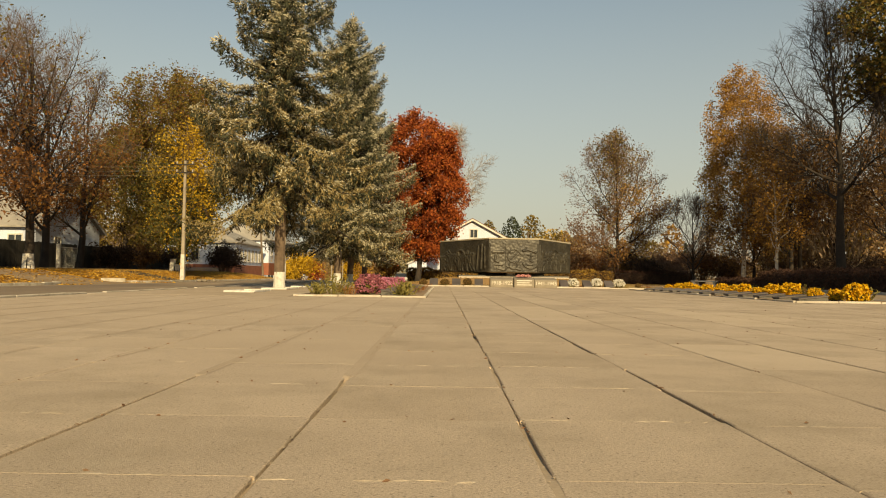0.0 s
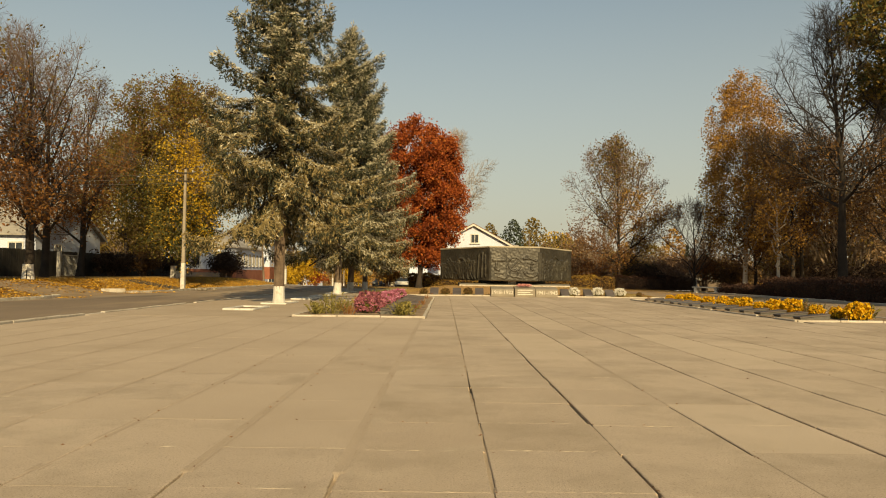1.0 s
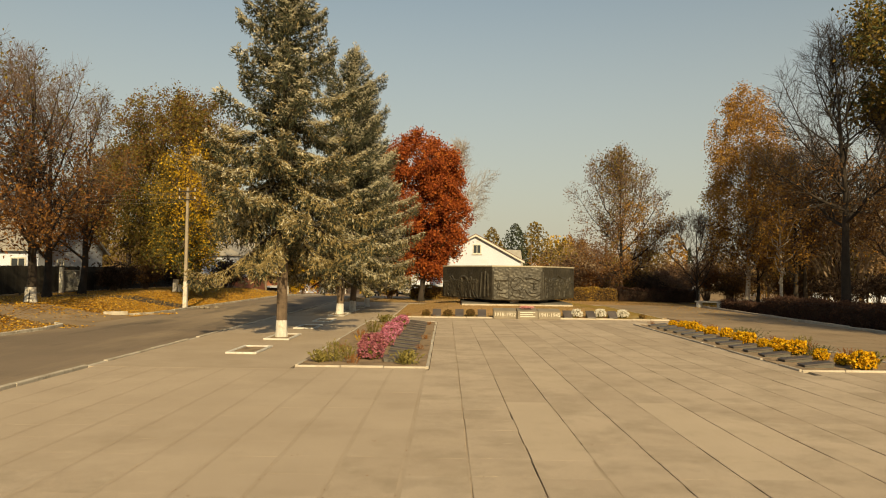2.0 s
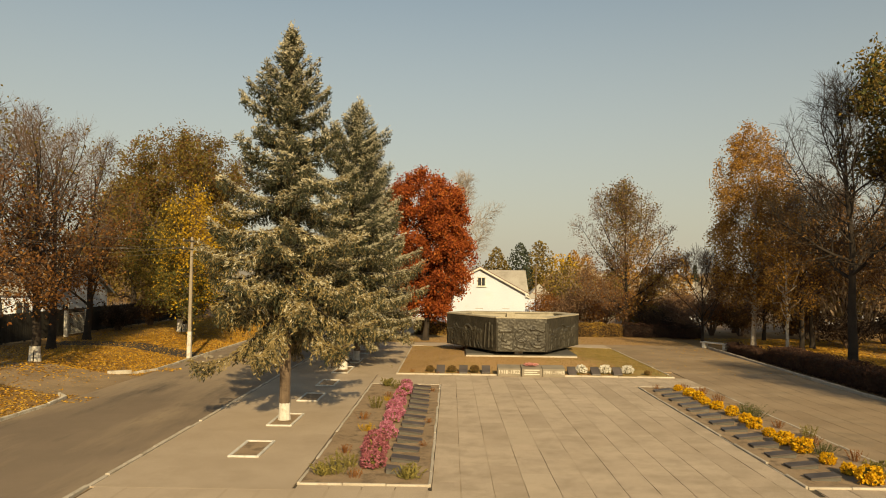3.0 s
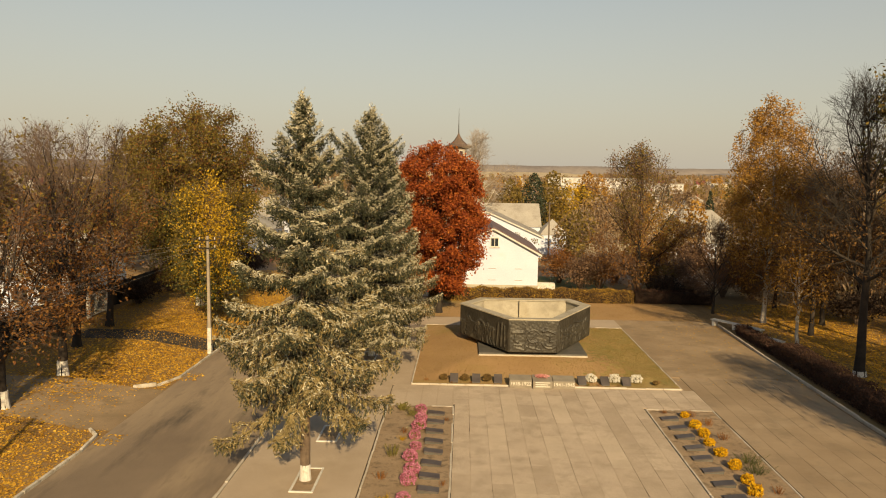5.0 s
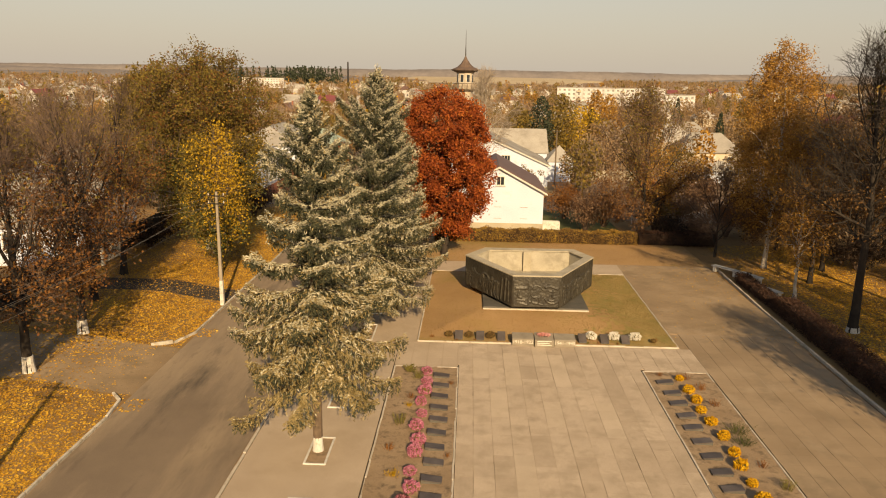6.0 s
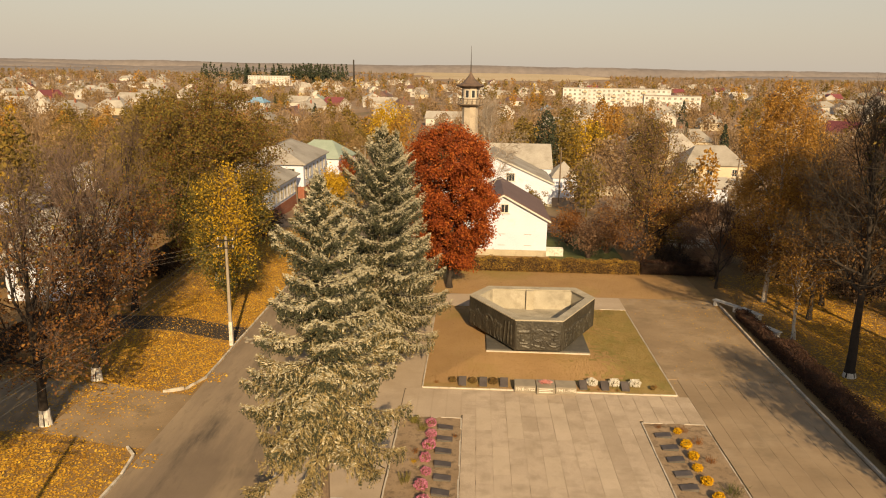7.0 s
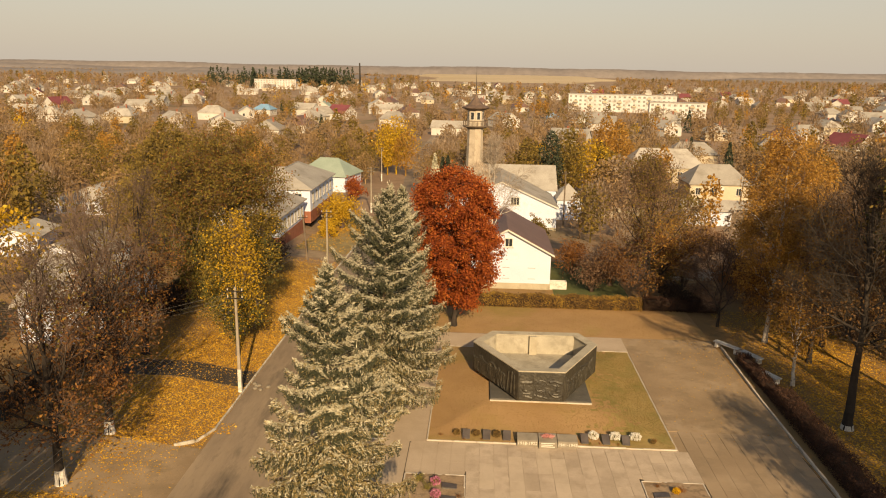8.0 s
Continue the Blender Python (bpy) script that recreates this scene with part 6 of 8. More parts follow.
# ---- street furniture ----
def pole(at, high, band, label, lean=0.0, wood=False):
    t = thing("utility_pole", at, label, "utility pole", "utility poles")
    t.matrix_basis = pose(*at, 0, lean, 0)
    w = 0.112
    bm = bmesh.new()
    if wood:
        lathe([(0.12, -0.3), (0.11, high * 0.5), (0.085, high)], 10, bm)
    else:
        lo = [bm.verts.new((sx * w, sy * w * 0.95, -0.3)) for sx, sy in ((-1, -1), (1, -1), (1, 1), (-1, 1))]
        hi = [bm.verts.new((sx * w * 0.62, sy * w * 0.6, high)) for sx, sy in ((-1, -1), (1, -1), (1, 1), (-1, 1))]
        bm.faces.new(lo[::-1]), bm.faces.new(hi)
        for i in range(4):
            bm.faces.new((lo[i], lo[(i + 1) % 4], hi[(i + 1) % 4], hi[i]))
        bmesh.ops.bevel(bm, geom=[e for e in bm.edges if abs(e.verts[0].co.z - e.verts[1].co.z) > 1], offset=0.02, segments=1, affect="EDGES")
    part("shaft", bm, M_WOOD if wood else M_POLE, t)
    if band:
        f = 1 - 0.38 * band / high
        bb = bmesh.new()
        lo = [bb.verts.new((sx * (w + 0.008), sy * (w * 0.95 + 0.008), 0)) for sx, sy in ((-1, -1), (1, -1), (1, 1), (-1, 1))]
        hi = [bb.verts.new((sx * (w * f + 0.008), sy * (w * 0.95 * f + 0.008), band)) for sx, sy in ((-1, -1), (1, -1), (1, 1), (-1, 1))]
        bb.faces.new(lo[::-1]), bb.faces.new(hi)
        for i in range(4):
            bb.faces.new((lo[i], lo[(i + 1) % 4], hi[(i + 1) % 4], hi[i]))
        part("whitewash", bb, M_LIME, t, "whitewashed lower part")
    for zc in (high - 0.25, high - 0.75)[: 1 if wood else 2]:
        arm = part("crossarm", boxes((-0.55, -0.14, zc - 0.035, 0.55, -0.08, zc + 0.035), bevel=0.006), M_STEEL, t, "steel crossarm")
        for x in (-0.48, 0.48):
            part("insulator", lathe([(0.012, zc + 0.03), (0.03, zc + 0.06), (0.04, zc + 0.1), (0.025, zc + 0.13), (0.035, zc + 0.16), (0.012, zc + 0.19)], 8, at=(x, -0.11)), M_PORCELAIN, arm, "porcelain insulator")
    return t


POLES = [(-16.2, 17.0), (-15.98, 44.64), (-15.8, 72.5), (-17.6, 114.9), (-21.8, 158)]
for i, (x, y) in enumerate(POLES):
    pole((x, y, max(lie(x, y) + 0.06, 0) if y < 70 else lie(x, y) + 0.04), 7.45, 1.65, "square concrete utility pole with a whitewashed foot")
pole((-19.6, 79.2, lie(-19.6, 79.2)), 5.2, 0, "leaning dark wooden pole by the house", lean=-4.0, wood=True)
pole((12.6, 108.0, lie(12.6, 108)), 8.4, 0, "dark wooden pole beside the white house", wood=True)
pole((41.5, 117.0, lie(41.5, 117)), 6.5, 0, "thin wooden pole among the gardens", lean=3.0, wood=True)


def wire(a, b, sag):
    c = bpy.data.curves.new("wire", "CURVE")
    c.dimensions, c.bevel_depth, c.bevel_resolution = "3D", 0.0045, 1
    s = c.splines.new("POLY")
    s.points.add(16)
    for i in range(17):
        f = i / 16
        p = Vector(a).lerp(Vector(b), f)
        s.points[i].co = (p.x, p.y, p.z - sag * 4 * f * (1 - f), 1)
    c.materials.append(M_WIRE)
    return c


for (x0, y0), (x1, y1) in zip(POLES, POLES[1:]):
    line = thing("power_line", (0, 0, 0), "thin pale power wires strung between the poles", "wires")
    for dx in (-0.48, 0.48):
        for dz in (7.34, 6.84):
            za, zb = (lie(x0, y0) + 0.06 if y0 > 70 else 0), (lie(x1, y1) + 0.06 if y1 > 70 else 0)
            w = new("wire", wire((x0 + dx, y0, za + dz), (x1 + dx, y1, zb + dz), 0.5))
            w.parent = line
line = thing("power_line", (0, 0, 0), "slack pale wires running to the houses", "wires")
for dx, dz in ((0, 7.1), (0.15, 6.85), (0.3, 6.6)):
    w = new("wire", wire((-16 + dx, 44.6, dz), (-47 + dx, 24, dz - 0.4), 1.0))
    w.parent = line

# white concrete benches at the end of the park kerb
def bench(a, b):
    d, ang = math.hypot(b[0] - a[0], b[1] - a[1]), math.degrees(math.atan2(b[1] - a[1], b[0] - a[0]))
    t = thing("bench", ((a[0] + b[0]) / 2, (a[1] + b[1]) / 2, 0.0), "low white concrete bench among fallen leaves", "bench", "park benches", rz=ang)
    part("seat", boxes((-d / 2, -0.26, 0.38, d / 2, 0.26, 0.47), bevel=0.015), M_LIME, t)
    for x in (-d / 2 + 0.25, d / 2 - 0.25):
        part("leg", boxes((x - 0.12, -0.22, -0.03, x + 0.12, 0.22, 0.38), bevel=0.012), M_LIME, t)


bench((19.52, 56.72), (20.83, 54.83))
bench((20.96, 54.72), (21.87, 52.93))
bench((20.99, 50.86), (21.75, 49.19))
stones = random.Random(3)
for i in range(6):
    bm = bmesh.new()
    bmesh.ops.create_icosphere(bm, subdivisions=2, radius=0.16)
    for v in bm.verts:
        v.co *= 1 + 0.35 * noise.noise(v.co * 6 + Vector((i, 0, 0)))
        v.co.z *= 0.6
    solid("rubble_stone", bm, M_STONE, "rough grey stone lying beside the pole", "stone", (-15.3 + stones.uniform(-0.1, 1.0), 45.4 + stones.uniform(-0.5, 0.7), 0.06), "rubble stones")


# ---- houses ----
def window(parent, face, u, z, w, h, half_x, half_y, bars=1, surround=None):
    """A window set in a wall: frame, glazing bars, sill and panes. face: front, back, left, right."""
    a = {"front": (0, -half_y, 0), "back": (0, half_y, 180), "right": (half_x, 0, 90), "left": (-half_x, 0, -90)}[face]
    fr = bmesh.new()
    t = 0.09
    for q in ((-w / 2, 0, w / 2, t), (-w / 2, h - t, w / 2, h), (-w / 2, t, -w / 2 + t, h - t), (w / 2 - t, t, w / 2, h - t)):
        box(fr, q[0], -0.05, q[1], q[2], 0.06, q[3])
    for b in range(bars):
        x = -w / 2 + w * (b + 1) / (bars + 1)
        box(fr, x - 0.025, -0.035, t, x + 0.025, 0.05, h - t)
    m = pose(a[0], a[1], 0, 0, 0, a[2]) @ pose(u, 0, z)
    win = part("window", fr, surround or M_LIME, parent, "pale window frame with dark panes")
    win.matrix_basis = m
    part("pane", boxes((-w / 2 + 0.01, -0.012, 0.01, w / 2 - 0.01, 0.004, h - 0.01)), M_GLASS, win)
    part("sill", boxes((-w / 2 - 0.08, -0.14, -0.06, w / 2 + 0.08, 0.02, -0.002)), surround or M_LIME, win)
    return win


def house(at, rz, w, d, eave, ridge, wall_m, roof_m, label, windows=(), hip=0.0, base=None, base_h=0.45, chimney=None, over=0.4, group="houses", category="house"):
    """A house with its ridge along its own y: walls, base band, roof slopes, windows, chimney."""
    t = thing("house", at, label, category, group, rz)
    hx, hy = w / 2, d / 2
    bm = bmesh.new()
    apex = ridge - 0.12
    if hip:
        prism([(-hx, -hy), (hx, -hy), (hx, hy), (-hx, hy)], -1.2, eave, bm)
    else:
        fr = [bm.verts.new(c) for c in ((-hx, -hy, -1.2), (hx, -hy, -1.2), (hx, -hy, eave), (0, -hy, apex), (-hx, -hy, eave))]
        bk = [bm.verts.new((v.co.x, hy, v.co.z)) for v in fr]
        bm.faces.new(fr), bm.faces.new(bk[::-1])
        for i in range(5):
            bm.faces.new((fr[(i + 1) % 5], fr[i], bk[i], bk[(i + 1) % 5]))
    part("wall", bm, wall_m, t)
    if base is not None:
        part("base_band", boxes((-hx - 0.04, -hy - 0.04, -1.2, hx + 0.04, hy + 0.04, base_h)), base, t, "low base course")
    th = 0.12
    slope = (ridge - eave) / hx
    ez = eave - slope * over
    if hip:
        hy2 = max(0.05, hy - hip)
        rb = bmesh.new()
        out = [(-hx - over, -hy - over, ez), (hx + over, -hy - over, ez), (hx + over, hy + over, ez), (-hx - over, hy + over, ez)]
        lo = [rb.verts.new((x, y, z - 0.02)) for x, y, z in out]
        md = [rb.verts.new((x, y, z + th)) for x, y, z in out]
        a, b = rb.verts.new((0, -hy2, ridge + th)), rb.verts.new((0, hy2, ridge + th))
        rb.faces.new(lo[::-1])
        for i in range(4):
            rb.faces.new((lo[i], lo[(i + 1) % 4], md[(i + 1) % 4], md[i]))
        rb.faces.new((md[0], md[1], a)), rb.faces.new((md[1], md[2], b, a)), rb.faces.new((md[2], md[3], b)), rb.faces.new((md[3], md[0], a, b))
        part("roof", rb, roof_m, t)
        part("ridge_cap", boxes((-0.1, -hy2, ridge + th - 0.02, 0.1, hy2, ridge + th + 0.05)), roof_m, t)
    else:
        for s in (-1, 1):
            rb = bmesh.new()
            pts = [(0, ridge), (s * (hx + over), ez), (s * (hx + over), ez + th), (0, ridge + th * 1.15)]
            f = [rb.verts.new((x, -hy - over, z)) for x, z in pts]
            g = [rb.verts.new((x, hy + over, z)) for x, z in pts]
            rb.faces.new(f), rb.faces.new(g[::-1])
            for i in range(4):
                rb.faces.new((f[i], f[(i + 1) % 4], g[(i + 1) % 4], g[i]))
            part("roof_slope", rb, roof_m, t)
        for y in (-hy - over - 0.03, hy + over):
            bb = bmesh.new()
            for s in (-1, 1):
                pts = [(0, ridge + 0.05), (s * (hx + over), ez + 0.05), (s * (hx + over), ez - 0.13), (0, ridge - 0.13)]
                f = [bb.verts.new((x, y, z)) for x, z in pts]
                g = [bb.verts.new((x, y + 0.03, z)) for x, z in pts]
                bb.faces.new(f), bb.faces.new(g[::-1])
                for i in range(4):
                    bb.faces.new((f[i], f[(i + 1) % 4], g[(i + 1) % 4], g[i]))
            part("bargeboard", bb, M_LIME, t)
    for q in windows:
        window(t, q[0], q[1], q[2], q[3], q[4], hx, hy, *(q[5:]))
    if chimney:
        cx, cy = chimney
        part("chimney", boxes((cx - 0.28, cy - 0.28, eave, cx + 0.28, cy + 0.28, ridge + 0.7), (cx - 0.34, cy - 0.34, ridge + 0.7, cx + 0.34, cy + 0.34, ridge + 0.82)), M_BRICK, t, "brick chimney")
    return t


# white house with a brown roof beyond the hedge
hw = house((2.85, 77.0, lie(2.85, 77)), 0, 8.9, 11.5, 3.95, 6.35, M_PLASTER, M_TILE, "white plastered house with a brown roof and a small gable window", [("front", 0.15, 4.5, 0.85, 0.95, 1), ("right", -3.0, 1.2, 1.0, 1.2), ("right", 0.5, 1.2, 1.0, 1.2)], base=M_MEMCON, base_h=0.75, over=0.35)
part("porch_rail", boxes((4.5, -5.6, 0.0, 6.2, -5.5, 0.95), (4.5, -5.0, 0.0, 6.2, -4.9, 0.95), (6.1, -5.5, 0.0, 6.2, -5.0, 0.95)), M_LIME, hw, "low pale porch wall")
for u in (-2.6, -0.05, 2.55):
    for z in (1.2, 2.34):
        part("wall_groove", boxes((u - 0.36, -5.757, z, u + 0.36, -5.748, z + 0.045)), M_POLE, hw, "faint horizontal line in the plaster")
# second white house and its wing
house((3.1, 112.2, lie(3, 112)), 0, 16.2, 14.8, 3.55, 7.1, M_PLASTER, M_SLATE, "big white house with a wide low grey sheet roof", [("front", 2.0, 3.7, 1.3, 1.25, 2), ("right", -4, 1.3, 1.2, 1.4), ("right", 0, 1.3, 1.2, 1.4)], over=0.3, base=M_MEMCON, base_h=0.5)
house((6.1, 122.0, lie(6, 122)), 90, 9.5, 12.3, 4.3, 7.6, M_PLASTER, M_SLATE, "white cross wing with a wide grey sheet roof", [], over=0.2)
house((14.1, 116.6, lie(14, 116)), 90, 6.0, 3.9, 3.3, 5.3, M_PLASTER, M_SLATE, "low white wing with a grey sheet roof", [("left", 0.9, 1.5, 0.8, 0.9)], hip=1.9, over=0.2)
solid("garden_wall", boxes((0, -0.15, -0.5, 9.5, 0.15, 1.6)), M_MEMCON, "grey rendered garden wall", "wall", (17.0, 117.0, lie(20, 117)))
# white houses along the road
house((-28.2, 90.2, 0.82), 0, 8.2, 12.4, 3.4, 5.4, M_PLASTER, M_SLATE, "long white street house with a red brick base", [("right", u, 1.15, 1.0, 1.5, 1) for u in (-5.2, -3.5, -1.8, -0.1, 1.6, 3.3, 5.0)] + [("front", 2.5, 1.15, 1.0, 1.5, 1), ("front", -0.5, 1.15, 1.0, 1.5, 1)], hip=3.4, base=M_BRICK, base_h=0.7)
house((-28.3, 106.4, lie(-29, 106) + 1.7), 0, 9.2, 15.6, 3.7, 5.8, M_PLASTER, M_SLATE, "white street house with a pale hipped sheet roof", [("front", 2.9, 1.5, 1.1, 1.5), ("front", -0.6, 1.5, 1.1, 1.5)] + [("right", u, 1.5, 1.0, 1.5) for u in (-6.2, -3.8, -1.4, 1.0, 3.4, 5.8)], hip=3.4, base=M_BRICK)
house((-30.2, 143.0, lie(-29.2, 143)), 78, 8.5, 10.0, 3.4, 6.1, M_PLASTER, M_GREENROOF, "white house with a pale green hipped roof", [("left", 2, 1.4, 1.3, 1.4), ("left", -2, 1.4, 1.3, 1.4)], hip=3.0)
gabled = house((-36.0, 128.0, lie(-36, 128)), 90, 8.0, 8.0, 3.2, 5.6, M_PLASTER, M_SLATE, "low outbuilding with a grey sheet roof", [], hip=2.5)
# houses seen through the bare crowns
house((-31.7, 55.2, 0.55), 90, 9.4, 6.6, 3.2, 5.8, M_PLASTER, M_SLATE, "white house with a grey sheet roof behind the fence", [("left", u, 1.2, 1.1, 1.35) for u in (-1.9, 0, 1.9)] + [("front", -1.8, 1.2, 1.0, 1.3), ("front", 1.8, 1.2, 1.0, 1.3)])
house((-40.5, 44.5, 0.55), 0, 8.0, 9.0, 3.2, 5.2, M_POLE, M_SLATE, "dull grey-brown house with a grey roof behind bare trees", [("front", -2, 1.3, 1.1, 1.3), ("front", 1.6, 1.3, 1.1, 1.3), ("right", 1, 1.3, 1.1, 1.3)])
house((-52.2, 78.6, 0.1), 12, 4.6, 6.0, 2.6, 3.4, M_PLASTER, M_SLATE, "small pale shed with a flat-pitched sheet roof", [("front", 0, 1.0, 0.9, 0.9)], category="shed")
house((-41.8, 71.9, 0.1), -6, 6.6, 7.6, 2.7, 3.9, M_PLASTER, M_SLATE, "low white shed with a flat-pitched sheet roof", [("front", 0, 1.0, 0.9, 0.9)], category="shed")
house((-58.5, 108.0, -0.8), 4, 9.0, 12.0, 2.9, 4.4, M_PLASTER, M_SLATE, "long low outbuilding with a grey roof", [("front", u, 1.0, 0.9, 1.3, 1) for u in (-3, -1, 1, 3)], hip=2.5, category="outbuilding")
house((45.3, 143.0, lie(45, 143)), 90, 8.5, 11.0, 3.6, 6.6, M_PLASTER_Y, M_SLATE, "ochre house with a grey hipped roof and satellite dish", [("left", -1.0, 1.3, 1.2, 1.5, 1), ("left", 3.6, 1.3, 1.0, 1.4, 1), ("left", -4.0, 1.3, 1.0, 1.4, 1)], hip=2.6)
dish = thing("satellite_dish", (45.6, 138.5, lie(45, 138) + 2.4), "white round satellite dish on the house wall", "satellite dish")
part("reflector", lathe([(0.02, 0.0), (0.3, 0.05), (0.5, 0.16), (0.52, 0.17), (0.3, 0.08), (0.02, 0.03)], 14), M_LIME, dish).matrix_basis = pose(0, -0.1, 0, 60, 0, 0)
part("bracket", boxes((-0.03, -0.1, -0.2, 0.03, 0.25, -0.14)), M_STEEL, dish)
house((43.0, 175.0, lie(43, 175)), 90, 11.0, 17.0, 3.8, 7.4, M_PLASTER_Y, M_SLATE, "long ochre house with a grey roof", [("left", u, 1.3, 1.2, 1.4) for u in (-6, -3, 0, 3, 6)], hip=3.0)
house((35.4, 114.5, lie(35, 114)), 86, 5.0, 7.0, 2.5, 3.6, M_PLASTER, M_SLATE, "low whitewashed shed among the gardens", [], category="shed")
house((41.0, 118.0, lie(41, 118)), 95, 4.0, 7.0, 2.2, 3.0, M_WOOD, M_SLATE, "open-sided wooden shed with a sheet roof", [], category="shed")
house((60.0, 110.0, lie(60, 110)), 75, 7.0, 10.0, 3.0, 5.2, M_PLASTER, M_SLATE, "white house half hidden by park trees", [("left", -2, 1.2, 1.1, 1.3), ("left", 2, 1.2, 1.1, 1.3)], hip=2.4)

# ---- parked cars ----
def car(at, rz, paint, label):
    """A small saloon: body, cabin glass, roof, lamps, bumpers and wheels."""
    t = thing("car", at, label, "car", "parked cars", rz)
    bm = bmesh.new()
    side = [(-2.1, 0.3), (-2.15, 0.62), (-2.0, 0.84), (-1.0, 0.92), (1.35, 0.92), (2.0, 0.82), (2.12, 0.55), (2.05, 0.3)]
    a, b = [bm.verts.new((-0.82, y, z)) for y, z in side], [bm.verts.new((0.82, y, z)) for y, z in side]
    bm.faces.new(a[::-1]), bm.faces.new(b)
    for i in range(len(side)):
        j = (i + 1) % len(side)
        bm.faces.new((a[i], a[j], b[j], b[i]))
    bmesh.ops.bevel(bm, geom=bm.edges[:], offset=0.07, segments=2, affect="EDGES")
    part("body", bm, paint, t)
    cab = bmesh.new()
    lo, hi = [(-0.76, -1.05), (0.76, -1.05), (0.76, 1.5), (-0.76, 1.5)], [(-0.58, -0.45), (0.58, -0.45), (0.58, 0.95), (-0.58, 0.95)]
    l, h = [cab.verts.new((x, y, 0.88)) for x, y in lo], [cab.verts.new((x, y, 1.36)) for x, y in hi]
    cab.faces.new(l[::-1]), cab.faces.new(h)
    for i in range(4):
        cab.faces.new((l[i], l[(i + 1) % 4], h[(i + 1) % 4], h[i]))
    part("glasshouse", cab, M_GLASS, t, "dark car windows")
    part("roof", boxes((-0.6, -0.48, 1.35, 0.6, 0.98, 1.42), bevel=0.03), paint, t)
    for y in (-2.14, 2.06):
        part("bumper", boxes((-0.8, y - 0.05, 0.3, 0.8, y + 0.09, 0.5), bevel=0.03), M_TYRE, t)
    for x in (-0.6, 0.6):
        part("headlight", boxes((x - 0.16, -2.18, 0.6, x + 0.16, -2.05, 0.75), bevel=0.02), M_PORCELAIN, t)
    for x in (-0.78, 0.78):
        for y in (-1.3, 1.35):
            w = part("wheel", lathe([(0.2, -0.1), (0.3, -0.09), (0.31, 0.0), (0.3, 0.09), (0.2, 0.1)], 16), M_TYRE, t)
            w.matrix_basis = pose(x, y, 0.3, 0, 90, 0)
            part("rim", lathe([(0.19, -0.105), (0.19, 0.105)], 12), M_CARPAINT, w)
    return t


car((-5.1, 88.0, lie(-5.1, 88) + 0.045), 4, M_LIME, "white saloon car parked beside the road")
car((-7.6, 88.6, lie(-7.6, 88.6) + 0.045), -3, M_DARKPAINT, "dark saloon car parked beside the road")

# fences
def fence(name, a, b, high, board, gap, material, label, posts=2.4):
    d = math.hypot(b[0] - a[0], b[1] - a[1])
    ang = math.degrees(math.atan2(b[1] - a[1], b[0] - a[0]))
    z = lie((a[0] + b[0]) / 2, (a[1] + b[1]) / 2)
    t = thing(name, (*a, z), label, "fence", rz=ang)
    plank = bm_mesh("board", boxes((0, -0.012, 0.08, board, 0.012, high), bevel=0.004), material)
    post = bm_mesh("post", boxes((-0.05, 0.02, -0.3, 0.05, 0.12, high + 0.05), bevel=0.01), material)
    rf2 = random.Random(int(d * 10))
    k = int(d / (board + gap))
    for i in range(k):
        ob = new("board", plank)
        ob.parent = t
        ob.matrix_basis = pose(i * (board + gap), 0, rf2.uniform(-0.02, 0.02), 0, rf2.uniform(-0.5, 0.5), 0)
    for i in range(int(d / posts) + 1):
        ob = new("post", post)
        ob.parent = t
        ob.matrix_basis = pose(i * posts, 0, 0)
    for zz in (0.4, high - 0.35):
        part("rail", boxes((0, 0.014, zz, d, 0.06, zz + 0.08)), material, t)
    return t


fence("board_fence", (-28.0, 38.0), (-27.4, 76.0), 1.9, 0.2, 0.012, M_FENCE, "dark brown-black board fence along the verge")
fence("board_fence", (-46.0, 37.9), (-28.1, 38.0), 1.8, 0.2, 0.012, M_FENCE, "dark board fence along the side street")
fence("board_fence", (-46.0, 30.0), (-28.0, 30.2), 1.8, 0.2, 0.012, M_FENCE, "dark board fence across the side street")
fence("board_fence", (-28.0, 30.2), (-28.2, 8.0), 1.8, 0.2, 0.012, M_FENCE, "dark board fence beyond the chestnuts")
fence("picket_fence", (17.2, 76.0), (27.0, 77.0), 1.2, 0.08, 0.07, M_LIME, "pale picket fence behind the shrubs")
gate = thing("metal_gate", (-27.2, 51.5, lie(-27.2, 51.5)), "pale metal gate between two posts in the dark fence", "gate", rz=90)
part("frame", boxes((0, -0.03, 0.15, 2.6, 0.03, 0.2), (0, -0.03, 1.6, 2.6, 0.03, 1.65), (0, -0.03, 0.2, 0.05, 0.03, 1.6), (2.55, -0.03, 0.2, 2.6, 0.03, 1.6)), M_LIME, gate)
for i in range(15):
    part("bar", boxes((0.15 + i * 0.165, -0.012, 0.2, 0.175 + i * 0.165, 0.012, 1.6)), M_LIME, gate)
for x in (-0.25, 2.65):
    part("post", boxes((x, -0.13, -0.2, x + 0.22, 0.13, 1.85), bevel=0.02), M_LIME, gate)

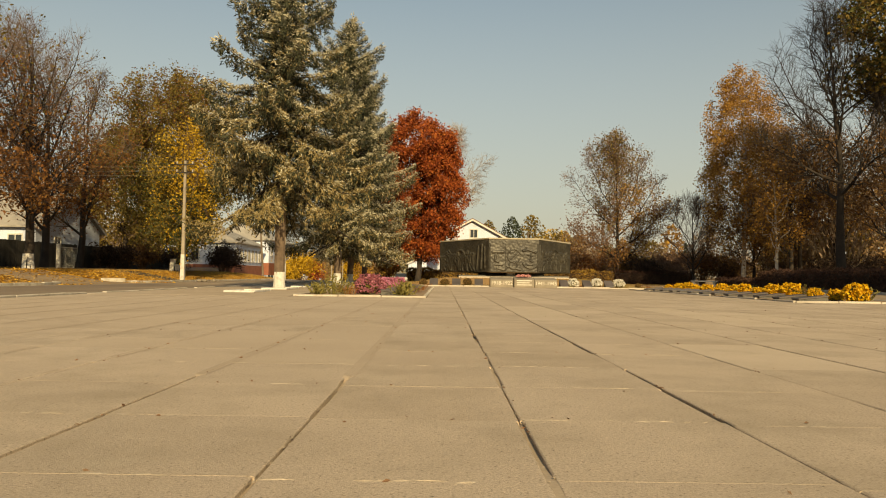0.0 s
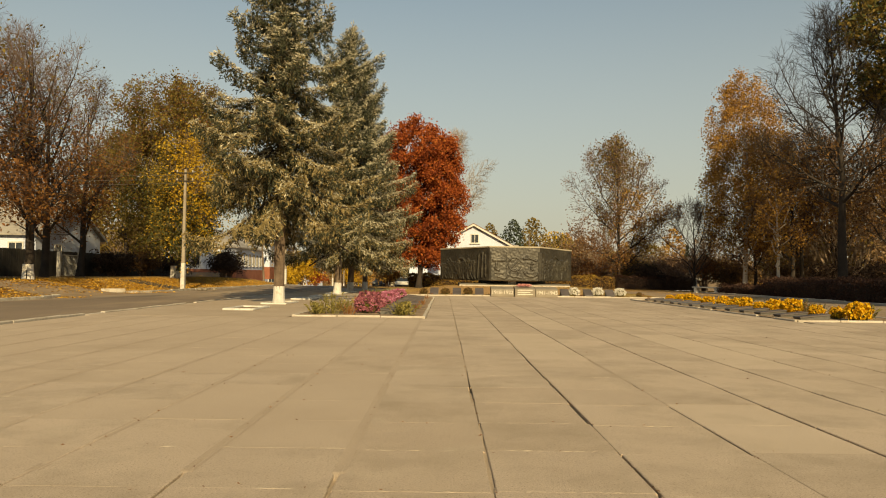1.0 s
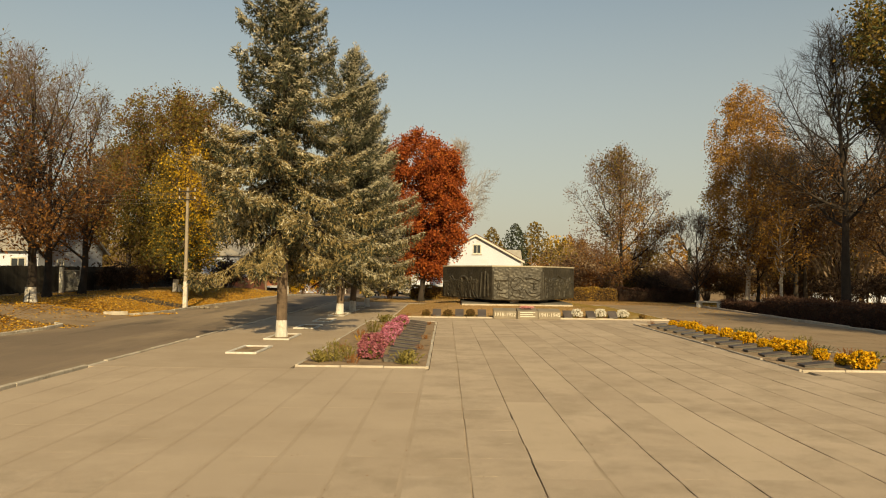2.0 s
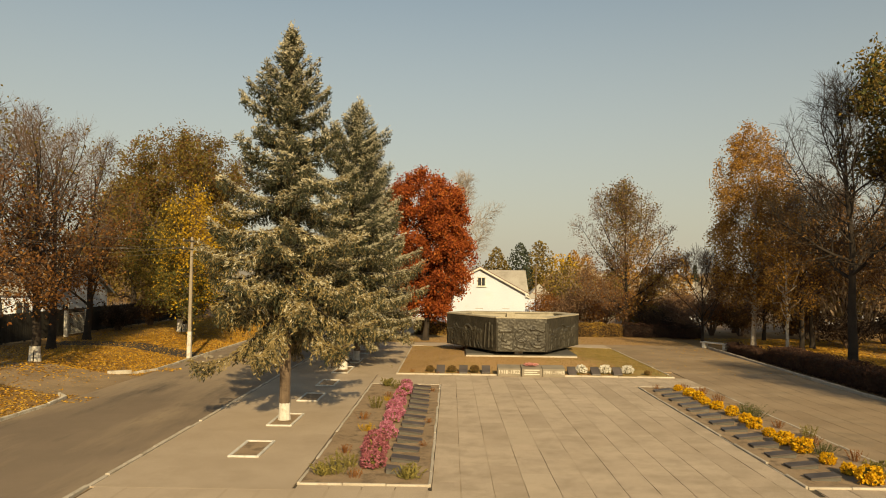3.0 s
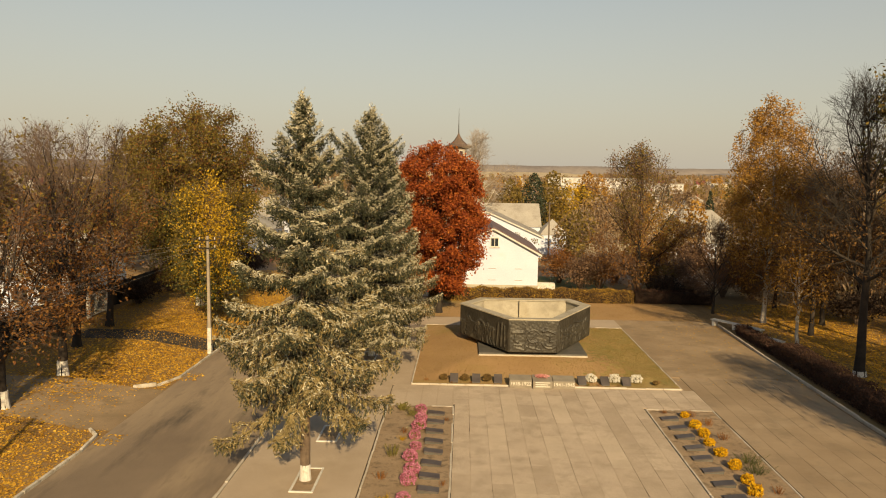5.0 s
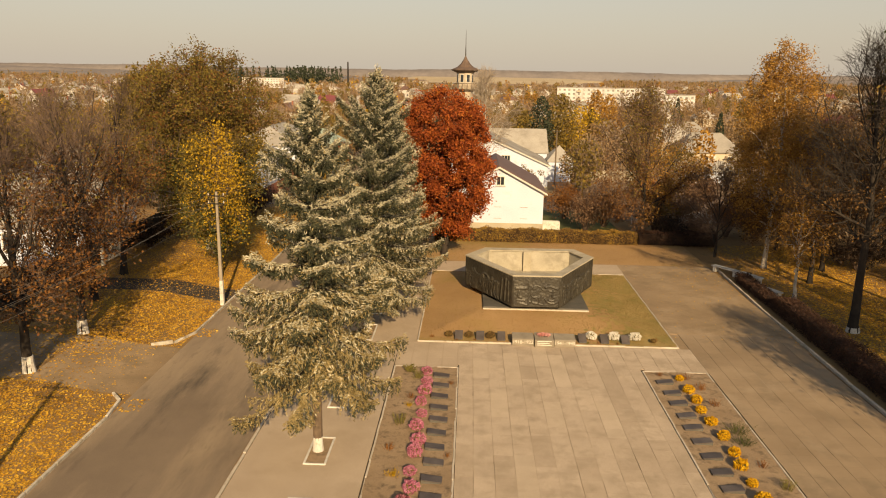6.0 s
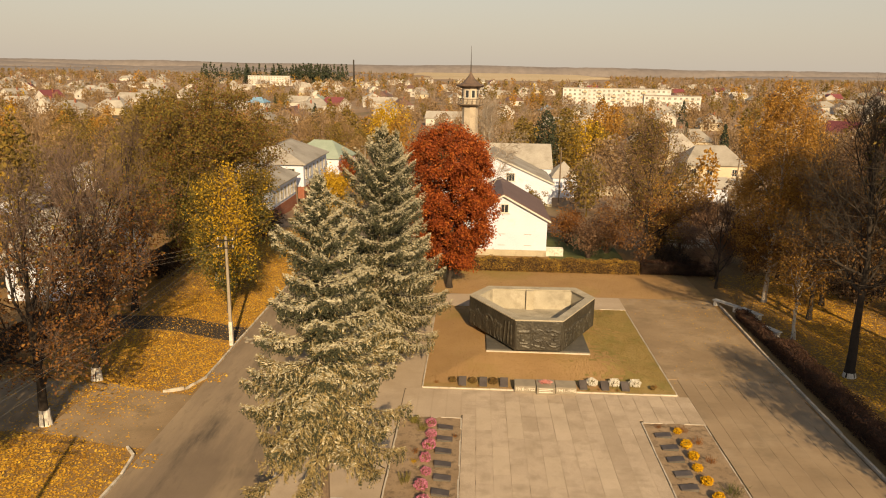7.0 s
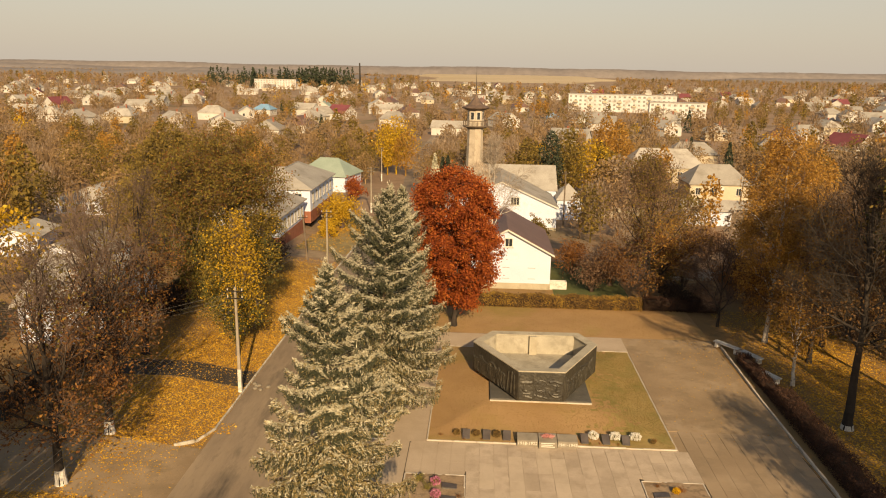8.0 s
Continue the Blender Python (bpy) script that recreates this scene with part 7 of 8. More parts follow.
# ---- fire tower ----
tower = thing("watch_tower", (-1.15, 122.0, lie(-1, 122)), "slender pale watch tower with gallery and rusty brown pointed cap", "tower")
zt = -lie(-1, 122)
part("shaft", lathe([(1.6, -0.5), (1.5, 4), (1.3, 11.9 + zt), (1.28, 12.6 + zt)], 8), M_TOWERSTONE, tower, "tapering brown masonry shaft")
zu = zt - 0.45
part("gallery", lathe([(1.3, 12.6 + zu), (2.15, 13.0 + zu), (2.15, 13.12 + zu), (1.3, 13.12 + zu)], 8), M_WOOD, tower, "wooden gallery floor")
for i in range(16):
    a = 2 * math.pi * (i + 0.5) / 16
    part("baluster", boxes((-0.04, -0.04, 13.1 + zu, 0.04, 0.04, 13.95 + zu)), M_WOOD, tower, at=(2.02 * math.cos(a), 2.02 * math.sin(a), 0), rz=math.degrees(a))
bmr = bmesh.new()
for i in range(16):
    a, b = 2 * math.pi * i / 16, 2 * math.pi * (i + 1) / 16
    pts = [bmr.verts.new((r * math.cos(t_), r * math.sin(t_), z)) for t_, r, z in ((a, 1.97, 13.9 + zu), (b, 1.97, 13.9 + zu), (b, 2.07, 13.98 + zu), (a, 2.07, 13.98 + zu))]
    bmr.faces.new(pts)
part("handrail", bmr, M_WOOD, tower)
part("lookout", lathe([(1.38, 13.1 + zu), (1.38, 16.0 + zu)], 8), M_TOWERSTONE, tower, "eight-sided lookout room")
for i in range(8):
    a = 2 * math.pi * (i + 0.5) / 8
    wn_ = part("window", boxes((1.22, -0.32, 14.1 + zu, 1.31, 0.32, 15.4 + zu)), M_LIME, tower, "window of the lookout", rz=math.degrees(a))
    part("pane", boxes((1.3, -0.25, 14.18 + zu, 1.325, 0.25, 15.32 + zu)), M_GLASS, wn_)
part("cap", lathe([(1.36, 15.6 + zu), (2.3, 16.0 + zu), (2.34, 16.12 + zu), (1.35, 16.55 + zu), (0.75, 17.1 + zu), (0.3, 17.8 + zu), (0.08, 18.3 + zu)], 8), M_RUSTROOF, tower, "rusty brown sheet-metal pointed cap")
part("spire", lathe([(0.1, 18.1 + zu), (0.05, 20.2 + zu), (0.02, 22.4 + zu)], 6), M_STEEL, tower, "thin dark mast")

# ---- blocks of flats and other tall buildings far off ----
def flats(at, rz, wide, deep, floors, wall_m, label, step=3.1, floor_h=2.55):
    t = thing("apartment_block", at, label, "apartment block", "apartment blocks", rz)
    high = floors * floor_h + 0.8
    part("wall", boxes((-wide / 2, -deep / 2, -1, wide / 2, deep / 2, high)), wall_m, t)
    part("roof", boxes((-wide / 2 - 0.3, -deep / 2 - 0.3, high, wide / 2 + 0.3, deep / 2 + 0.3, high + 0.35)), M_SLATE, t)
    n_ = int(wide / step)
    win_mesh = bm_mesh("window", boxes((-0.75, -0.06, -0.7, 0.75, 0.0, -0.62), (-0.75, -0.06, 0.62, 0.75, 0.0, 0.7), (-0.75, -0.06, -0.62, -0.67, 0.0, 0.62), (0.67, -0.06, -0.62, 0.75, 0.0, 0.62), (-0.04, -0.06, -0.62, 0.04, 0.0, 0.62)), M_LIME)
    pane_mesh = bm_mesh("pane", boxes((-0.67, -0.035, -0.62, 0.67, -0.01, 0.62)), M_SKYPANE)
    balc_mesh = bm_mesh("balcony", boxes((-1.4, -1.1, -1.3, 1.4, 0, -1.15), (-1.4, -1.1, -1.15, 1.4, -1.02, -0.2), (-1.4, -1.02, -1.15, -1.32, 0, -0.2), (1.32, -1.02, -1.15, 1.4, 0, -0.2)), M_PLASTER_Y)
    for f in range(floors):
        for i in range(n_):
            x = -wide / 2 + (i + 0.5) * wide / n_
            z = f * floor_h + 2.0
            w = new("window", win_mesh)
            w.parent = t
            w.matrix_basis = pose(x, -deep / 2, z)
            g = new("pane", pane_mesh)
            g.parent = w
            if f and (i * 7 + f * 3) % 9 in (1, 4):
                b = new("balcony", balc_mesh)
                b.parent = t
                b.matrix_basis = pose(x, -deep / 2, z)
    return t


flats((91.5, 495, -3.3), -6, 69, 12, 4, M_FLATS, "long pale block of flats with stained panels")
flats((114.5, 442, -3.3), -9, 32, 11, 3, M_FLATS, "shorter pale block of flats before the long one")
flats((-245, 870, -3.3), 8, 48, 14, 4, M_FLATS, "pale institutional block on the hill")
mast = thing("chimney_stack", (-160, 960, -3.3), "thin distant boiler-house chimney", "chimney")
part("stack", lathe([(1.5, -1), (1.2, 14), (0.9, 32)], 10), M_STEEL, mast)


# ---- the town beyond ----
def far_house_kind(w, d, eave, ridge, wall_m, roof_m, hip, label):
    ws = [("front", -w * 0.22, 1.1, 1.2, 1.4), ("front", w * 0.22, 1.1, 1.2, 1.4), ("right", -d * 0.22, 1.1, 1.2, 1.4), ("right", d * 0.22, 1.1, 1.2, 1.4)]
    return house((0, 0, -80), 0, w, d, eave, ridge, wall_m, roof_m, label, ws, hip=hip, chimney=(w * 0.15, d * 0.1), group="town houses")


kinds = [far_house_kind(9.6, 12.5, 3.4, 6.3, M_TOWNWALL, M_SLATE, 0, "white house with a grey gabled roof in the town"),
         far_house_kind(10.5, 11.5, 3.4, 6.4, M_TOWNWALL, M_SLATE, 3.0, "white house with a grey hipped roof in the town"),
         far_house_kind(9.5, 13, 3.2, 6.0, M_PLASTER_Y, M_SLATE, 3.0, "ochre house with a grey hipped roof in the town"),
         far_house_kind(10, 11.5, 3.3, 7.0, M_TOWNWALL, M_REDROOF, 0, "white house with a dark red roof in the town"),
         far_house_kind(9.5, 11, 3.3, 6.3, M_TOWNWALL, M_TILE, 2.6, "white house with a brown roof in the town"),
         far_house_kind(8, 10, 3.2, 5.6, M_TOWNWALL, M_BLUEROOF, 3.0, "white house with a bright blue roof in the town"),
         far_house_kind(8, 10, 3.2, 6.0, M_TOWNWALL, M_GREENROOF, 0, "white house with a green roof in the town"),
         far_house_kind(8, 19, 3.1, 5.4, M_TOWNWALL, M_SLATE, 0, "long white outbuilding with a grey roof in the town")]
rt = random.Random(12)
spots = [(-102, 282, 1, 20), (-116, 388, 5, 80), (-71, 369, 3, 60), (-80, 365, 1, 100), (-93, 430, 6, 0), (-210, 330, 0, 75), (-190, 318, 1, 10), (-160, 318, 2, 95), (-165, 330, 0, 0), (-128, 300, 0, 40), (-130, 350, 1, 90), (-190, 400, 0, 90),
         (108, 270, 4, 20), (92, 232, 1, 70), (120, 245, 3, 30), (60, 212, 2, 85), (75, 310, 0, 30), (-40, 330, 1, 90), (-10, 290, 7, 85), (10, 340, 0, 30), (-55, 420, 7, 90), (30, 250, 0, 70)]
tries = 0
while len(spots) < 228 and tries < 9000:
    tries += 1
    y = 250 + 1000 * rt.random() ** 1.35
    x = rt.uniform(-0.66, 0.66) * y
    if y < 330 and -60 < x < 70:
        continue
    if 40 < x < 165 and 380 < y < 520:
        continue
    if all((x - a) ** 2 + (y - b) ** 2 > (15 + y * 0.012) ** 2 for a, b, _, _ in spots):
        spots.append((x, y, rt.choices(range(8), (24, 22, 12, 6, 9, 1, 3, 8))[0], rt.choice((0, 90)) + rt.uniform(-25, 25)))
used = set()
for x, y, k, rz in spots:
    m = pose(x, y, lie(x, y) + 0.06, 0, 0, rz)
    if k in used:
        copy_thing(kinds[k], m)
    else:
        used.add(k)
        kinds[k].matrix_basis = m


def far_template(rng, n, size, shape, slivers=0):
    """Points of one small far tree of height 1: leaves or twigs in an uneven crown on a stem."""
    if shape == "cone":
        f = rng.uniform(0, 1, n)
        az = rng.uniform(0, 6.28, n)
        r = 0.2 * (1 - f) * rng.uniform(0.5, 1.1, n) + 0.01
        c = np.stack([np.cos(az) * r, np.sin(az) * r, 0.08 + 0.92 * f], 1)
        groups = [kites(rng, c, size, 0.6)]
    else:
        c = envelope(rng, n, 0.16, 1.0, 0.34 if shape == "round" else 0.2, 0.45, 0.6, 2.2, 0.3)
        if slivers:
            up = c / np.linalg.norm(c - [0, 0, 0.1], axis=1, keepdims=True)
            groups = [kites(rng, c, size * 2.2, 0.12, up + [0, 0, 0.5], 0.4)]
        else:
            groups = [kites(rng, c, size, 0.7)]
    tv, tf = tubes([(0, 0, -0.1, 0, 0, 0.6, 0.018, 0.008)], 3)
    groups.append((tv, tf))
    return join_np(*groups)


def wood_lot(name, label, rows, n, size, seed, mats):
    """Many far trees in one mesh; rows of x, y, height, material index, shape."""
    rng = np.random.default_rng(seed)
    lib = {}
    for sh in ("round", "tall", "cone", "bare"):
        lib[sh] = [far_template(rng, n, size, "round" if sh == "bare" else sh, sh == "bare") for _ in range(5)]
    vs, fs, fm, base = [], [], [], 0
    for x, y, h, mi, sh in rows:
        v, f = lib[sh][rng.integers(5)]
        a = rng.uniform(0, 6.28)
        ca, sa = math.cos(a) * h, math.sin(a) * h
        wv = np.stack([v[:, 0] * ca - v[:, 1] * sa + x, v[:, 0] * sa + v[:, 1] * ca + y, v[:, 2] * h + lie(x, y)], 1)
        vs.append(wv), fs.append(f + base), fm.append(np.full(len(f), mi))
        base += len(v)
    return solid(name, mesh_np(name, np.concatenate(vs), np.concatenate(fs), mats, np.concatenate(fm)), None, label, "trees", kind="stuff")


L_BROWNWOOD = foliage("brown_wood", [(0.0, (0.125, 0.076, 0.036)), (0.5, (0.22, 0.138, 0.071)), (1.0, (0.33, 0.225, 0.128))], 0.8, 0.1)
L_GREYWOOD = foliage("grey_wood", [(0.0, (0.17, 0.12, 0.08)), (0.5, (0.27, 0.195, 0.13)), (1.0, (0.38, 0.29, 0.21))], 0.8, 0.1)
L_CONIFER = foliage("dark_conifer", [(0.0, (0.02, 0.028, 0.016)), (0.5, (0.04, 0.05, 0.028)), (1.0, (0.075, 0.08, 0.045))], 0.8, 0.05)
L_TANWOOD = foliage("tan_wood", [(0.0, (0.155, 0.092, 0.036)), (0.5, (0.27, 0.168, 0.072)), (1.0, (0.4, 0.265, 0.13))], 0.8, 0.15)
L_PALEWOOD = foliage("pale_bare_wood", [(0.0, (0.34, 0.25, 0.17)), (0.5, (0.46, 0.35, 0.25)), (1.0, (0.58, 0.46, 0.34))], 0.8, 0.05)
WOOD_MATS = [L_BROWNWOOD, L_GREYWOOD, L_TANWOOD, L_OLIVE, L_YELLOW, L_CONIFER, L_BIRCH, L_SPRUCE, L_PALEWOOD]
MIX = ((0, "bare", 18), (1, "bare", 12), (2, "round", 21), (0, "round", 20), (3, "round", 14), (4, "round", 2), (6, "tall", 4), (5, "cone", 0.3), (3, "tall", 5), (1, "round", 6))
occupied = [(x, y, 8.5 if i < 22 else 6.2) for i, (x, y, _, _) in enumerate(spots)] + [(92, 494, 37), (114.5, 442, 19), (-245, 870, 30), (3, 113, 13), (14, 116, 6), (-29, 96, 9), (-29, 112, 10), (-29.2, 143, 9), (-36, 128, 7), (45, 143, 9), (43, 175, 11), (2.8, 77, 9.5), (-36, 57, 8), (-40, 44, 8), (-53, 79, 6), (-47, 78, 6), (-58, 108, 9), (60, 110, 8), (35.5, 114, 6), (41, 117, 5), (-1, 122, 4), (-21, 114, 5), (45, 132, 7), (20, 112, 7)]
rt = random.Random(21)


# open gardens and slopes between the houses
CLEARINGS = [(-152, 325, 26), (-98, 330, 24), (-60, 300, 17), (-205, 345, 20), (-120, 262, 14), (-58, 106, 9), (-50, 74, 9), (120, 300, 22), (70, 250, 14), (-30, 400, 22), (180, 380, 26), (45, 129, 12), (36, 121, 7), (38, 107, 7), (52, 128, 7), (-29, 133, 9), (-26, 124, 6), (-22, 118, 6), (46, 164, 8), (20, 120, 6)]


def scatter(count, y0, y1, power, h0, h1, wide=0.68):
    rows, n_try = [], 0
    while len(rows) < count and n_try < count * 30:
        n_try += 1
        y = y0 + (y1 - y0) * rt.random() ** power
        x = rt.uniform(-wide, wide) * (y + 20)
        mid = float(road_mid(y)) if y < 300 else -1e9
        if (y > 1080 and -0.085 < x / y < 0.175) or any((x - a) ** 2 / 1.6 + (y - b) ** 2 < r * r for a, b, r in CLEARINGS):
            continue
        if abs(x - mid) < (7.5 if y < 112 else 4.6) or (-25 < x < -14 and y < 112) or (y < 96 and -38 < x < 30) or (y < 120 and 0 < x < 13):
            continue
        if any((x - a) ** 2 + (y - b - 0.0) ** 2 < r * r or (abs(x - a) < r * 0.8 and b - r * 1.7 < y < b and r > 7) for a, b, r in occupied):
            continue
        mi, sh, _ = rt.choices(MIX, [q[2] for q in MIX])[0]
        rows.append((x, y, rt.uniform(h0, h1) * (1.25 if sh in ("tall", "cone") else 1), mi, sh))
    return rows


near_rows = scatter(640, 58, 230, 0.85, 4.5, 9.5)
hero_rows = [(-72, 100, 9.5, 6, "round"), (-79, 110, 10, 3, "round"), (-66, 122, 10, 3, "round"), (-57, 134, 10, 3, "round"), (-74, 142, 10, 6, "round"), (-48, 128, 10.5, 3, "round"), (-86, 150, 10, 3, "round"), (-62, 156, 9, 3, "tall"), (-46, 148, 9, 6, "round"), (-96, 132, 9.5, 6, "round"), (-0.4, 108.5, 9.5, 8, "bare"), (-20.3, 173, 14, 4, "round"), (-17.6, 169, 10.5, 6, "round"), (-8.6, 131, 7, 0, "bare"), (-10.4, 139, 7.5, 2, "round"), (-8.6, 147, 8, 3, "round"), (-11.5, 158, 8.5, 0, "round"), (-24.5, 152, 7, 2, "round"), (-25.5, 160, 8, 3, "round"), (8.0, 128, 12, 3, "tall"), (12.4, 131, 13, 5, "tall"), (16.0, 132, 13.5, 3, "tall"), (20.5, 136, 11.5, 4, "round"), (24, 150, 9, 4, "round"), (-22.2, 171, 12, 4, "tall"), (50, 150, 6, 4, "round"), (29.5, 176, 15, 6, "tall"), (33, 178, 14, 6, "tall"), (-7.6, 119, 9.5, 7, "cone"), (-5.6, 121, 9, 5, "cone"), (-6.6, 124, 8.5, 5, "cone"), (-43, 100, 9, 3, "round"), (-64, 92, 7.5, 6, "round"), (-59.5, 95, 7, 3, "round"), (-68, 88, 7, 6, "round"), (48, 84, 12, 3, "round"), (54, 78, 13, 3, "round"), (46, 74, 13, 2, "round")]
# low trees in the yards round the white houses
near_rows += [(-3.4, 111, 7, 0, "bare"), (0.8, 112.5, 7.5, 2, "round"), (-1.2, 109, 6.5, 1, "bare"), (21, 103, 5.5, 0, "bare"), (22, 95, 5.5, 3, "round"), (25, 101, 6.5, 0, "round"), (28, 93, 6, 2, "round"), (18.5, 92, 5, 1, "bare"), (24, 89, 5, 0, "bare"), (29.5, 104, 7, 3, "round")]
wood_lot("garden_trees", "yellow, olive and bare trees round the watch tower", hero_rows, 1400, 0.037, 37, WOOD_MATS)
wood_lot("garden_trees", "bare and brown garden trees between the houses", near_rows, 480, 0.056, 31, WOOD_MATS)
wood_lot("town_trees", "bare, brown and yellow trees all through the town", scatter(1250, 200, 560, 1.0, 4.0, 8.6), 150, 0.1, 32, WOOD_MATS)
wood_lot("far_trees", "brown autumn trees at the far side of the town", scatter(4300, 520, 2700, 0.85, 5.0, 12.0), 40, 0.17, 33, WOOD_MATS)
con = [(rt.uniform(-345, -255), rt.uniform(900, 960), rt.uniform(17, 26), 5, "cone") for _ in range(34)] + [(rt.uniform(-250, -165) * 1.05, rt.uniform(930, 1010), rt.uniform(20, 27), 5, "cone") for _ in range(60)]
wood_lot("spruce_plantation", "dark spruce plantation on the horizon", con, 60, 0.13, 34, WOOD_MATS)


def far_woods(name, y, x0, x1, low, high, seed, material, label):
    """A belt of distant woods: a rolling band of merged crowns, uneven along its top."""
    rng = np.random.default_rng(seed)
    xs = np.arange(x0, x1, 9.0)
    tops = low + (high - low) * (0.5 + 0.3 * np.sin(xs / 310 + seed) + 0.2 * np.sin(xs / 120 + 2 * seed)) + np.convolve(rng.normal(size=len(xs) + 4), np.ones(5) / 5, 'valid') * 1.6
    ends = np.minimum(1, np.minimum(xs - x0, x1 - xs) / 200)
    tops = tops * np.maximum(0.1, ends)
    vs, fs = [], []
    for i, (x, h) in enumerate(zip(xs, tops)):
        vs += [(x, y - 70, -8), (x, y - 40, h * 0.45), (x, y, h), (x, y + 60, h * 0.8), (x, y + 120, -8)]
        if i:
            k = i * 5
            fs += [(k - 5 + j, k + j, k + j + 1, k - 4 + j) for j in range(4)]
    return solid(name, mesh_np(name, vs, fs, material, smooth=True), None, label, "woods", kind="stuff")


# horizon haze is mixed into this pale grey-brown
M_HAZED_WOODS = surface("hazed_woods", (0.17, 0.148, 0.14), (0.215, 0.185, 0.165), 0.004, 0.03, 0.95, bump=0)
far_woods("hazed_woods", 3700, -3200, 3200, 34, 42, 1, M_HAZED_WOODS, "belt of brown woods along the horizon, paled as by haze")
field_xs, field_ys = np.linspace(0, 1, 40), np.linspace(1560, 3050, 24)
FX, FY = np.meshgrid(field_xs, field_ys)
rim_in = np.minimum(np.minimum(FX, 1 - FX) / 0.1, (FY - 1560) / 160)
FX = (-0.075 + 0.24 * FX) * FY + 40 * np.sin(FY / 170) + 25 * np.sin(FY / 61)
FZ = -3.1 + 9.5 * smooth((FY - 1560) / 1500) + 0.5 * np.sin(FX / 90) - 9 * (1 - smooth(np.clip(rim_in, 0, 1)))
fi = (np.arange(23)[:, None] * 40 + np.arange(39)[None]).ravel()
solid("stubble_field", mesh_np("stubble_field", np.stack([FX, FY, FZ], -1).reshape(-1, 3), np.stack([fi, fi + 1, fi + 41, fi + 40], 1), M_FIELD, smooth=True), None, "pale stubble field rising before the far woods", "field", kind="structure")
far_woods("hazed_woods", 2900, -2600, -450, 12, 24, 2, M_HAZED_WOODS, "belt of brown woods along the horizon, paled as by haze")
far_woods("hazed_woods", 1850, -1500, -200, 8, 13, 3, M_HAZED_WOODS, "brown woods behind the town, paled as by haze")
far_woods("hazed_woods", 2850, 800, 2400, 8, 16, 4, M_HAZED_WOODS, "brown woods behind the town, paled as by haze")


# ---- paving slabs, last ----
def slab_mesh(name, seed, w, l, material):
    r = random.Random(seed)
    bm = bmesh.new()
    c = 0.004
    lo = [(0, 0), (w, 0), (w, l), (0, l)]
    j = [(r.uniform(0, 0.004), r.uniform(0, 0.004)) for _ in lo]
    a = [bm.verts.new((x, y, -0.06)) for x, y in lo]
    b = [bm.verts.new((x, y, -c)) for x, y in lo]
    t = [bm.verts.new((x + (c + jx) * (1 if x == 0 else -1), y + (0.0004 + jy * 0.1) * (1 if y == 0 else -1), 0)) for (x, y), (jx, jy) in zip(lo, j)]
    bm.faces.new(t)
    for p, q in ((a, b), (b, t)):
        for i in range(4):
            bm.faces.new((p[i], p[(i + 1) % 4], q[(i + 1) % 4], q[i]))
    return bm_mesh(name, bm, material)


